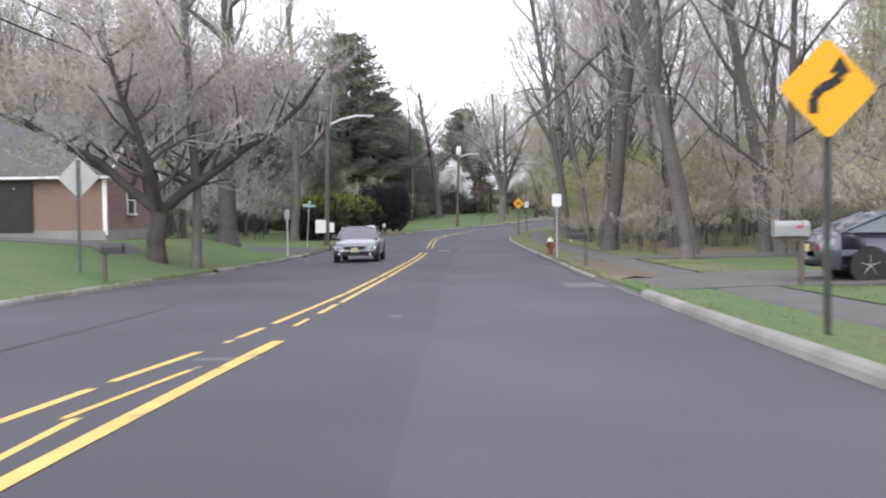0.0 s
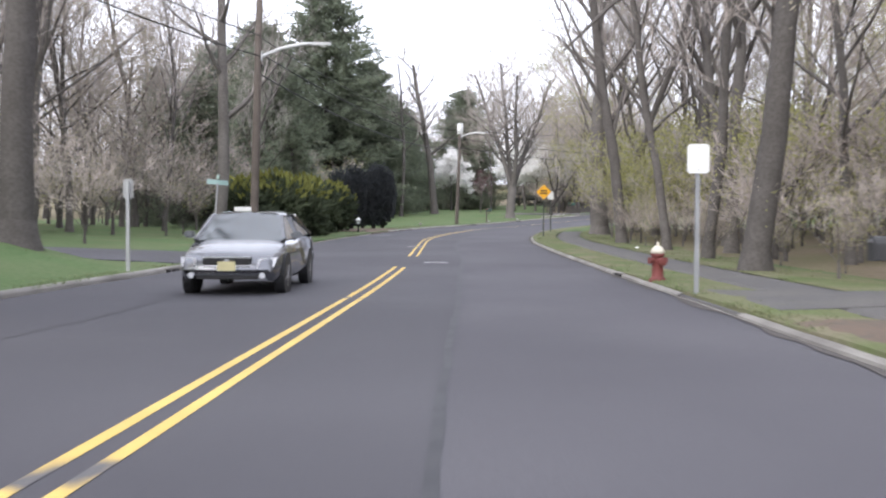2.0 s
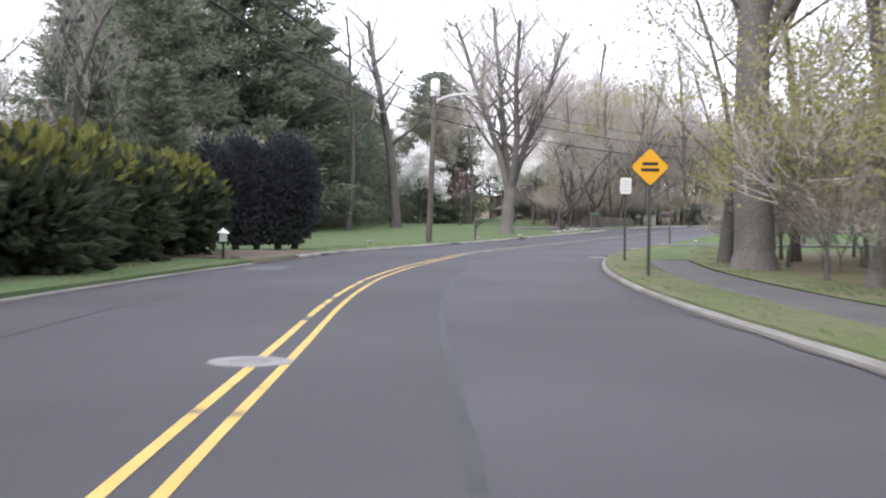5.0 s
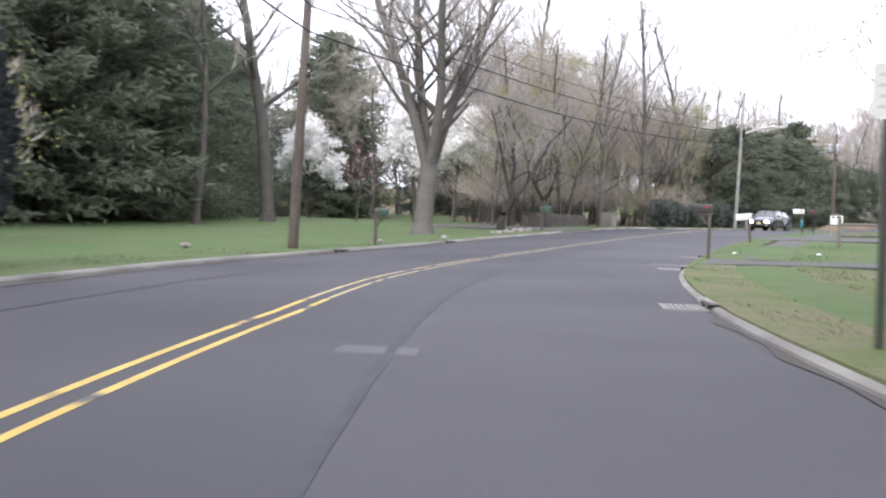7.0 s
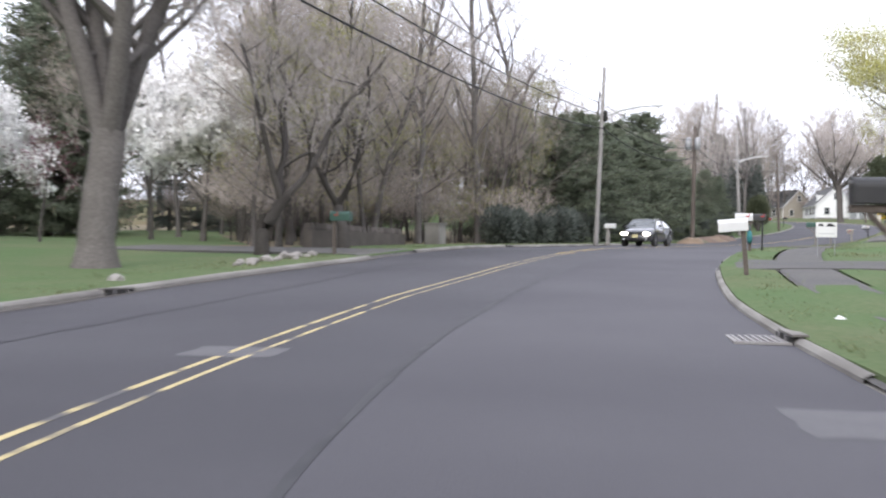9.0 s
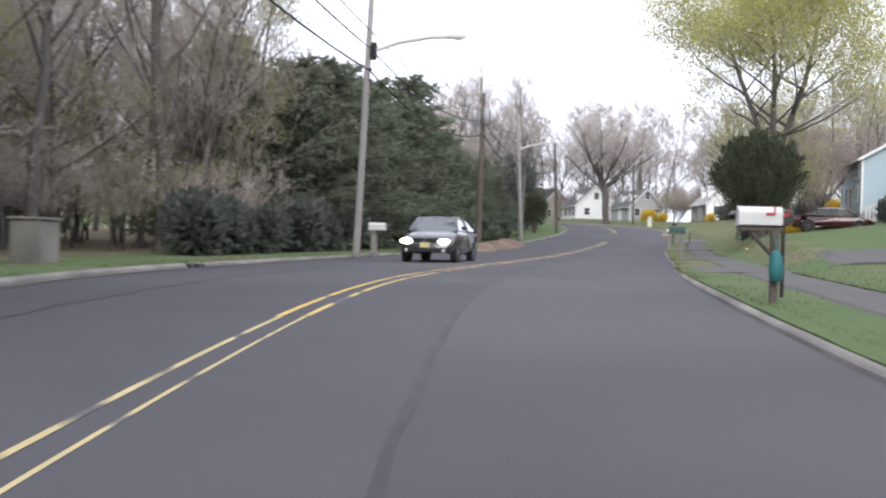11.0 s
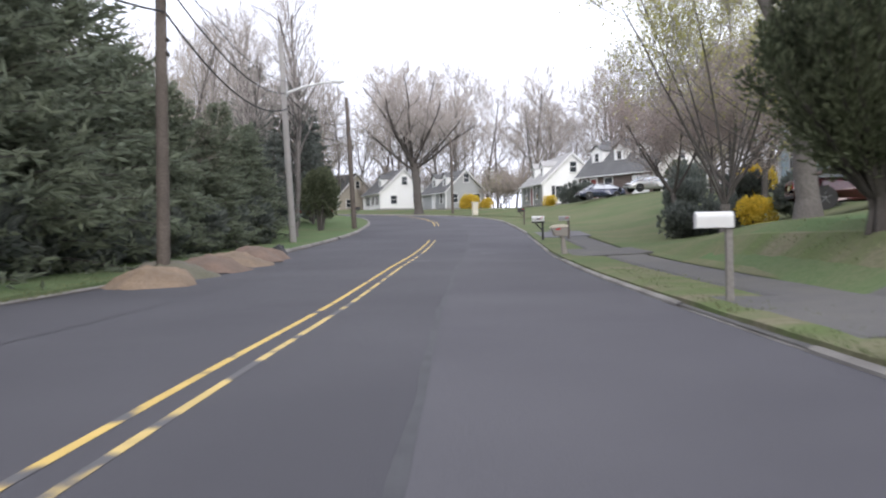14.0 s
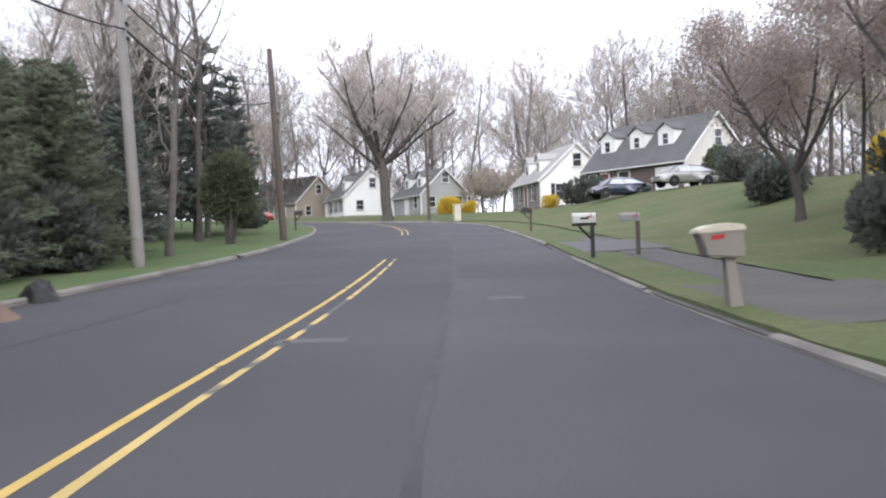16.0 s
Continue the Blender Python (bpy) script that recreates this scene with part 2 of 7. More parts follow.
# ---- the road's line: stations every 12 m along the yellow line (x, y, level) ----
STATIONS = [
    (-2.2, -40.0, 0.0), (-2.2, -28.0, 0.0), (-2.1, -16.0, 0.0), (-2.1, -4.0, -0.03), (-2.0, 8.0, -0.15), (-1.8, 20.0, -0.33),
    (-1.6, 32.0, -0.49), (-1.3, 44.0, -0.58), (-1.1, 56.0, -0.59), (-0.9, 68.0, -0.55), (-0.5, 80.0, -0.49), (0.8, 91.9, -0.37),
    (3.3, 103.6, -0.21), (7.1, 115.0, -0.07), (12.3, 125.8, 0.25), (18.5, 136.1, 0.77), (25.4, 145.9, 1.22), (33.1, 155.1, 1.43),
    (41.4, 163.8, 1.63), (49.7, 172.4, 1.83), (58.1, 181.0, 2.12), (66.6, 189.5, 2.52), (75.0, 198.1, 3.02), (83.3, 206.8, 3.6),
    (91.3, 215.7, 4.22), (99.1, 224.8, 4.88), (106.0, 234.6, 5.55), (110.9, 245.5, 6.2), (111.8, 257.4, 6.8), (108.2, 268.8, 7.3),
]
_n = np.array([np.array(STATIONS[0]) * 2 - np.array(STATIONS[1])] + [np.array(p) for p in STATIONS] + [np.array(STATIONS[-1]) * 2 - np.array(STATIONS[-2])])
_l = []
for _i in range(1, len(_n) - 2):
    for _k in range(12):
        _u, (_a, _b, _c, _d) = _k / 12, _n[_i - 1:_i + 3]
        _l.append(0.5 * (2 * _b + (_c - _a) * _u + (2 * _a - 5 * _b + 4 * _c - _d) * _u ** 2 + (3 * _b - _a - 3 * _c + _d) * _u ** 3))
LINE = np.array(_l + [_n[-2]])
DIST = np.concatenate([[0], np.cumsum(np.linalg.norm(np.diff(LINE[:, :2], axis=0), axis=1))]) - 40.0
TAN = np.gradient(LINE[:, :2], axis=0)
TAN /= np.linalg.norm(TAN, axis=1)[:, None]
S_END = float(DIST[-1])
LEFT, RIGHT = -5.4, 5.5          # kerb faces, measured from the yellow line


def centre(s):
    x, y, z, tx, ty = (float(np.interp(s, DIST, a)) for a in (LINE[:, 0], LINE[:, 1], LINE[:, 2], TAN[:, 0], TAN[:, 1]))
    if s > S_END:
        x, y = x + tx * (s - S_END), y + ty * (s - S_END)
    k = math.hypot(tx, ty)
    return x, y, z, tx / k, ty / k


def smooth_step(a, lo, hi):
    q = np.clip((a - lo) / (hi - lo), 0, 1)
    return q * q * (3 - 2 * q)


def relief(s, u):
    """Height of the land above the road's level, at s along and u across (right is plus)."""
    s, u = np.asarray(s, float), np.asarray(u, float)
    out = np.abs(u) - 5.5
    left = 0.11 + 0.028 * np.clip(out - 1, 0, 22) * (1 - 0.9 * smooth_step(s, 86, 104) * (1 - smooth_step(s, 168, 190)))
    left = left + 0.8 * smooth_step(-u, 6.4, 10.0) * smooth_step(s, 12, 26) * (1 - smooth_step(s, 49.5, 53.5))
    flat = 0.11 + 0.012 * np.clip(out - 1, 0, 25)
    hill = 0.11 + 0.02 * np.clip(out - 1, 0, 2.0) + 1.1 * (1 - smooth_step(s, 196, 216)) * smooth_step(out, 2.7, 4.6) + (1.2 + 1.1 * smooth_step(s, 196, 216)) * smooth_step(out, 3.0, 17.0) + 0.03 * np.clip(out - 17, 0, 30)
    hill *= 1 - 0.6 * smooth_step(s, 266, 290)
    k = smooth_step(s, 152, 186)
    right = flat * (1 - k) + hill * k
    return np.where(u < 0, left, right)


# how far the kerbs stray outward from their even line
EDGE_R = ([0, 12, 25, 40, 50, 62, 88, 100, 115, 122, 130, 140, 152, 162, 176, 190, 203, 210, 225, 260], [-0.05, -0.05, 0.1, 0.2, 0.12, 0.02, -0.1, -0.12, 0.03, 0.0, -0.22, -0.3, 0.05, 0.28, 0.22, -0.05, -0.38, -0.55, -0.45, 0.0])
EDGE_L = ([10, 18, 28, 34, 44, 52, 62, 94, 104, 113, 131, 140, 152, 165, 178, 190, 214, 240], [0.3, 0.95, 0.95, 0.55, 0.35, 0.0, 0.0, -0.4, -0.3, 0.0, 0.0, -0.5, 0.0, 0.35, 0.65, 0.9, 0.6, 0.0])


def edge_u(s, u):
    """u of a thing at the road's edge, following the kerb's stray line."""
    if u > 0:
        return u + float(np.interp(s, *EDGE_R)) * float(smooth_step(u, 2.4, 5.2) * (1 - smooth_step(u, 8.6, 11.5)))
    return u - float(np.interp(s, *EDGE_L)) * float(smooth_step(-u, 3.2, 5.2) * (1 - smooth_step(-u, 7.4, 9.5)))


def spot(s, u, h=None):
    """A place on the land."""
    x, y, z, tx, ty = centre(s)
    rise = (0.0 if abs(u) < 5.4 else float(relief(s, u))) if h is None else h
    return Vector((x + ty * u, y - tx * u, z + rise))


def across(x, y):
    """s, u and the road's level for places in the plan."""
    x, y = np.atleast_1d(np.asarray(x, float)), np.atleast_1d(np.asarray(y, float))
    s, u, z = np.empty_like(x), np.empty_like(x), np.empty_like(x)
    for i in range(0, len(x), 4000):
        dx, dy = x[i:i + 4000, None] - LINE[None, :, 0], y[i:i + 4000, None] - LINE[None, :, 1]
        k = np.argmin(dx * dx + dy * dy, axis=1)
        q = np.arange(len(k))
        along = dx[q, k] * TAN[k, 0] + dy[q, k] * TAN[k, 1]
        side = dx[q, k] * TAN[k, 1] - dy[q, k] * TAN[k, 0]
        dist = np.sqrt(np.maximum(dx[q, k] ** 2 + dy[q, k] ** 2 - np.clip(along, -1, 1) ** 2, 0))
        s[i:i + 4000], u[i:i + 4000] = DIST[k] + np.clip(along, -1, 1), np.where(side < 0, -dist, dist)
        z[i:i + 4000] = np.interp(s[i:i + 4000], DIST, LINE[:, 2])
    return s, u, z


def land(x, y):
    """A place on the land, from the plan."""
    s, u, z = across(x, y)
    return Vector((x, y, float(z[0] + (relief(s, u)[0] if abs(u[0]) > 5.4 else 0))))


def bearing(s):
    _, _, _, tx, ty = centre(s)
    return math.degrees(math.atan2(-tx, ty))


def stand(s, u, turn=0.0, h=None, lean=0.0):
    """A pose on the land whose y runs along the road."""
    p = spot(s, u, h)
    return pose(p.x, p.y, p.z, 0, lean, bearing(s) + turn)


def stand_at(x, y, turn=0.0, sink=0.0):
    p = land(x, y)
    return pose(p.x, p.y, p.z - sink, 0, 0, turn)


def strip(name, mat, u0, u1, s0, s1, z0, z1=None, step=2.0, label="", kind="structure", parent=None, wave=0.0, uneven=0.0):
    """A ribbon along the road from u0 to u1; z0 and z1 are heights above the road."""
    sh = Shape()
    n = max(2, int((s1 - s0) / step) + 1)
    z1 = z0 if z1 is None else z1
    verts = []
    for i in range(n):
        s = s0 + (s1 - s0) * i / (n - 1)
        w = wave * (noise.noise((s * 0.11, u0, 0)) + 0.4 * noise.noise((s * 0.5, u0, 3)))
        e = uneven * noise.noise((s * 0.8, u1, 7))
        verts += [spot(s, edge_u(s, u0 + w), z0), spot(s, edge_u(s, u1 + w + e), z1)]
    sh.add(verts, [(2 * i, 2 * i + 1, 2 * i + 3, 2 * i + 2) for i in range(n - 1)])
    ob = part(name, sh, mat, parent)
    return tagged(ob, label, kind=kind) if parent is None else ob


def cross_section(name, mat, points, s0, s1, step=2.0, label="", kind="structure", over_land=False, jitter=0.0):
    """A ribbon with a section of several points (u, height) along the road; over_land: heights above the land."""
    sh = Shape()
    n, m = max(2, int((s1 - s0) / step) + 1), len(points)
    verts = []
    for i in range(n):
        s = s0 + (s1 - s0) * i / (n - 1)
        for k, (u, h) in enumerate(points):
            j = jitter * noise.noise((s * 0.7, u, k)) if 0 < k else 0
            v = edge_u(s, u)
            verts.append(spot(s, v, (float(relief(s, v)) if over_land else 0) + h + j))
    sh.add(verts, [(i * m + k, i * m + k + 1, (i + 1) * m + k + 1, (i + 1) * m + k) for i in range(n - 1) for k in range(m - 1)])
    return tagged(part(name, sh, mat), label, kind=kind)


# ---- the land: one sheet to the horizon, lower under the road ----
def axis(lo, hi, step, far):
    a = list(np.arange(lo, hi + step, step))
    g = step
    while a[-1] < far:
        g *= 1.35
        a.append(a[-1] + g)
    g = step
    b = []
    x = lo
    while x > -far:
        g *= 1.35
        x -= g
        b.append(x)
    return np.array(b[::-1] + a)


gx, gy = axis(-62, 185, 1.3, 1500), axis(-60, 320, 1.3, 1500)
XX, YY = np.meshgrid(gx, gy)
gs, gu, gz = across(XX.ravel(), YY.ravel())
grel = relief(gs, gu)
inside = 1 - smooth_step(np.abs(gu), 6.2, 7.4)
lumps = np.array([noise.noise((x * 0.09, y * 0.09, 0)) * 0.12 + noise.noise((x * 0.5, y * 0.5, 5)) * 0.025 for x, y in zip(XX.ravel(), YY.ravel())])
gh = gz + grel - 0.04 + lumps * smooth_step(np.abs(gu), 9, 16) - 0.4 * inside
sh = Shape()
nx, ny = len(gx), len(gy)
sh.v = [(float(x), float(y), float(z)) for x, y, z in zip(XX.ravel(), YY.ravel(), gh)]
sh.f = [(j * nx + i, j * nx + i + 1, (j + 1) * nx + i + 1, (j + 1) * nx + i) for j in range(ny - 1) for i in range(nx - 1)]
me = sh.mesh("ground", GRASS)
me.materials.append(LITTER)
me.materials.append(HILL_GRASS)
q = np.array([[sum(sh.v[k][0] for k in f) / 4, sum(sh.v[k][1] for k in f) / 4] for f in sh.f])
fs, fu, _ = across(q[:, 0], q[:, 1])
edge = np.array([noise.noise((x * 0.13, y * 0.13, 2)) for x, y in q]) * 3.0
wood = ((fu > 10.5 + 0.4 * edge) & (fs < 108) & (fs > 40)) | ((fu > 14.5 + 0.6 * edge) & (fs < 41)) | ((fu < -44 + edge) & (fs < 64)) | ((fu < -26 + edge) & (fs > 63) & (fs < 100)) | ((fu < -11 + edge) & (fs > 137) & (fs < 216) & (q[:, 0] > 12.5 + 0.11 * (q[:, 1] - 150))) | ((fu < -62 + edge) & (fs > 90)) | (np.abs(fu) > 60 + edge)
hill = (fu > 5) & (fs > 200 + 2 * edge)
me.polygons.foreach_set("material_index", np.where(wood, 1, np.where(hill, 2, 0)).astype(np.int32))
me.polygons.foreach_set("use_smooth", [True] * len(me.polygons))
tagged(new("ground", me), "spring lawn running into leaf-strewn woodland floor", kind="structure")

# ---- road, kerbs, verges, footpath ----
SEAM_S, SEAM_U = [-40, 30, 42, 57, 70, 84, 99, 116, 130, 137, 150, 158, 168, 176, 186, 204, 300], [1.75, 1.75, 1.77, 1.9, 1.66, 1.66, 1.62, 1.45, 1.46, 1.58, 1.74, 1.82, 2.06, 2.05, 1.96, 1.83, 1.82]


def crown(u):
    return float(np.interp(u, [LEFT, -2.5, 0, 2.5, RIGHT], [0, 0.03, 0.05, 0.03, 0]))


def carriageway(mat, side, s0, s1, label):
    """One side of the road, from the seam to the kerb."""
    sh = Shape()
    n = int((s1 - s0) / 2) + 1
    for i in range(n):
        q = s0 + (s1 - s0) * i / (n - 1)
        w = float(np.interp(q, SEAM_S, SEAM_U))
        us = (LEFT - 0.1, LEFT, -2.5, 0.0, 0.9, w) if side < 0 else (w, 2.5, 3.6, 4.6, RIGHT, RIGHT + 0.1)
        for u in us:
            sh.v.append(tuple(spot(q, edge_u(q, u), crown(u) if LEFT <= u <= RIGHT else -0.02)))
    sh.f = [(i * 6 + k, i * 6 + k + 1, i * 6 + k + 7, i * 6 + k + 6) for i in range(n - 1) for k in range(5)]
    tagged(part("road", sh, mat, smooth=True), label, kind="structure")


carriageway(ASPHALT_DARK, -1, -40, S_END, "darker newer asphalt of the road")
carriageway(ASPHALT, 1, -40, S_END, "paler worn asphalt lane beside the tar seam")


def kerb(side, s0, s1, height=0.13):
    u = RIGHT if side > 0 else -LEFT
    sec = [(side * (u - 0.02), -0.05), (side * (u + 0.0), height * 0.55), (side * (u + 0.03), height - 0.015), (side * (u + 0.06), height), (side * (u + 0.15), height + 0.003), (side * (u + 0.17), -0.1)]
    if side < 0:
        sec = sec[::-1]
    cross_section("kerb", CONCRETE, sec, s0, s1, 1.5, "worn pale concrete kerb along the road", jitter=0.012)


for a, b, h in ((-40, 20.3, 0.14), (20.3, 28, 0.03), (28, 39.0, 0.07), (39.0, 43, 0.03), (43, 101.3, 0.075), (101.3, 102.7, 0.1), (102.7, 115.2, 0.075), (115.2, 116.6, 0.1), (116.6, 117.3, 0.08), (117.3, 120.6, 0.02), (120.6, 138, 0.085), (138, 143, 0.03), (143, 163, 0.08), (163, 169, 0.03), (169, 181, 0.06), (181, 187, 0.03), (187, 205, 0.07), (205, 212, 0.03), (212, 224, 0.06), (224, 233, 0.02), (233, S_END, 0.1)):
    kerb(1, a, b, h)
for a, b, h in ((-40, 29, 0.12), (29, 35, 0.03), (35, 52.3, 0.12), (61.2, 66, 0.12), (66, 96.5, 0.015), (96.5, 142, 0.11), (142, 147, 0.03), (147, 186, 0.11), (186, 212, 0.03), (212, S_END, 0.12)):
    kerb(-1, a, b, h)
for a, b, mat, label in ((-40, 24, GRASS, "ragged roadside grass"), (24, 117, VERGE, "worn roadside grass with bare earth"), (117, 166, GRASS, "ragged roadside grass"), (166, 198, VERGE, "worn roadside grass with bare earth"), (198, S_END, HILL_GRASS, "tired roadside grass")):
    cross_section("grass_verge", mat, [(RIGHT + 0.08, -0.2), (RIGHT + 0.11, 0.0), (RIGHT + 0.5, 0.03), (6.9, 0.005)], a, b, 1.0, label, over_land=True, jitter=0.03)
    cross_section("grass_verge", mat, [(8.35, 0.005), (8.8, 0.02), (9.6, -0.02), (11.5, -0.06)], a, b, 1.0, label, over_land=True, jitter=0.02)
cross_section("grass_verge", GRASS, [(6.85, 0.0), (7.4, 0.03), (7.9, 0.03), (8.4, 0.0)], 121.2, 133, 1.0, "grass grown over the footpath", over_land=True, jitter=0.03)
cross_section("grass_verge", GRASS, [(6.85, 0.0), (7.4, 0.03), (7.9, 0.03), (8.4, 0.0)], 96, 117, 1.0, "grass grown over the footpath", over_land=True, jitter=0.03)
cross_section("grass_verge", GRASS, [(-9.5, -0.1), (-7.6, 0.0), (-6.2, 0.02), (LEFT - 0.18, -0.01), (LEFT - 0.15, -0.2)], -40, S_END, 1.0, "mown lawn edge along the kerb", over_land=True, jitter=0.02)
for a, b in ((-40, 97), (122.5, 126.5), (131, 236)):
    cross_section("footpath", FOOTPATH, [(6.98, -0.02), (7.05, 0.018), (8.2, 0.018), (8.3, -0.02)], a, b, 1.0, "cracked grey asphalt footpath", over_land=True, jitter=0.015)
cross_section("grass_verge", EARTH, [(RIGHT + 0.17, 0.0), (6.1, 0.05), (6.6, 0.05), (7.0, 0.03)], 25, 37, 0.6, "reddish-brown bare earth and old mulch beside the kerb", over_land=True, jitter=0.05)
strip("gutter_dirt", DIRT, RIGHT, RIGHT - 0.14, 27, 101, 0.006, 0.012, step=0.35, label="dirt and leaf crumbs washed along the gutter", uneven=0.16)
strip("gutter_dirt", DIRT, LEFT, LEFT + 0.24, 64, 142, 0.006, 0.011, step=0.6, label="dirt and leaf crumbs washed along the gutter", uneven=0.14)
strip("gutter_dirt", DIRT, LEFT, LEFT + 0.22, 148, 240, 0.006, 0.011, step=0.35, label="dirt and leaf crumbs washed along the gutter", uneven=0.16)

# ---- markings, seams, covers ----
LINE_S, LINE_U = [-40, 0, 14, 22, 30, 40, 52, 62, 72, 84, 91, 98, 105, 113, 121, 129, 135, 145, 157, 162, 167, 174, 181, 188, 195, 202, 228, 300], [0.0, -0.02, -0.08, 0.0, 0.1, 0.17, 0.32, 0.36, 0.22, -0.04, 0.02, 0.1, -0.1, -0.2, -0.18, -0.22, 0.02, 0.05, 0.09, 0.2, 0.38, 0.46, 0.4, 0.38, 0.28, 0.18, 0.06, 0.0]


def road_line(name, mat, off, width, s0, s1, label, lift=0.004, off_end=None, step=1.0, wander=0.0):
    """A line on the road beside the crown, with the painter's wander."""
    sh = Shape()
    n = max(3, int((s1 - s0) / step) + 1)
    for i in range(n):
        q = i / (n - 1)
        s = s0 + (s1 - s0) * q
        u = off + ((off_end if off_end is not None else off) - off) * q
        if mat is SEAM:
            u += (float(np.interp(s, SEAM_S, SEAM_U)) - 1.82 if 0 < off < 3 else 0) + wander * (noise.noise((s * 0.11, off, 0)) + 0.5 * noise.noise((s * 0.7, off, 3)))
        else:
            u += float(np.interp(s, LINE_S, LINE_U))
        w = width * (1 + (0.12 if mat is not SEAM else 0.5) * noise.noise((s * 0.6, off, 4)))
        sh.v += [tuple(spot(s, u - w / 2, crown(u - w / 2) + lift)), tuple(spot(s, u + w / 2, crown(u + w / 2) + lift))]
    sh.f = [(2 * i, 2 * i + 1, 2 * i + 3, 2 * i + 2) for i in range(n - 1)]
    tagged(part(name, sh, mat), label, kind="structure")


def yellow_line(off, width, s0, s1, label="worn yellow centre line", lift=0.004, off_end=None, mat=YELLOW_LINE):
    road_line("yellow_line", mat, off, width, s0, s1, label, lift, off_end)


# the near stretch is patched: pieces of old lines beside a fresh thick one
yellow_line(-1.4, 0.095, 2.0, 8.6, off_end=-0.83)
yellow_line(-0.8, 0.095, 9.0, 11.2, off_end=-0.58)
yellow_line(-0.5, 0.09, 12.1, 14.0, off_end=-0.41)
yellow_line(-0.4, 0.095, 14.7, 22.0, off_end=-0.25)
yellow_line(-0.25, 0.095, 22.0, 52.9)
yellow_line(-0.03, 0.07, 14.2, 15.4)
yellow_line(-0.02, 0.09, 16.4, 18.6)
yellow_line(0.0, 0.095, 19.0, 52.6)
yellow_line(-0.3, 0.15, 2.0, 12.2, "fresh thick yellow centre line", 0.006, 0.1)
yellow_line(-0.42, 0.08, 2.0, 7.2, "old misplaced yellow line", off_end=-0.46)
yellow_line(-0.55, 0.07, 7.2, 9.9, "old misplaced yellow line", 0.005, -0.27)
for a, b, w, v in ((60, 100, 0.085, 0.08), (100, 126, 0.07, 0.06), (126, 147, 0.06, 0.04), (147, 226, 0.085, 0.08), (250, S_END, 0.085, 0.08)):
    pale = FADED_LINE if 90 < a < 147 else YELLOW_LINE
    yellow_line(-0.28 if a > 146 else -0.25, w, a, b, mat=pale)
    yellow_line(0.02, v, a, b, mat=pale if a < 147 else BROKEN_LINE)
road_line("tar_seam", SEAM, 1.82, 0.08, 17, S_END, "dark tar seam along the lane", 0.005, step=0.5, wander=0.06)
road_line("tar_seam", SEAM, -3.02, 0.05, -40, S_END, "thin dark crack along the lane", 0.005, step=0.5, wander=0.25)

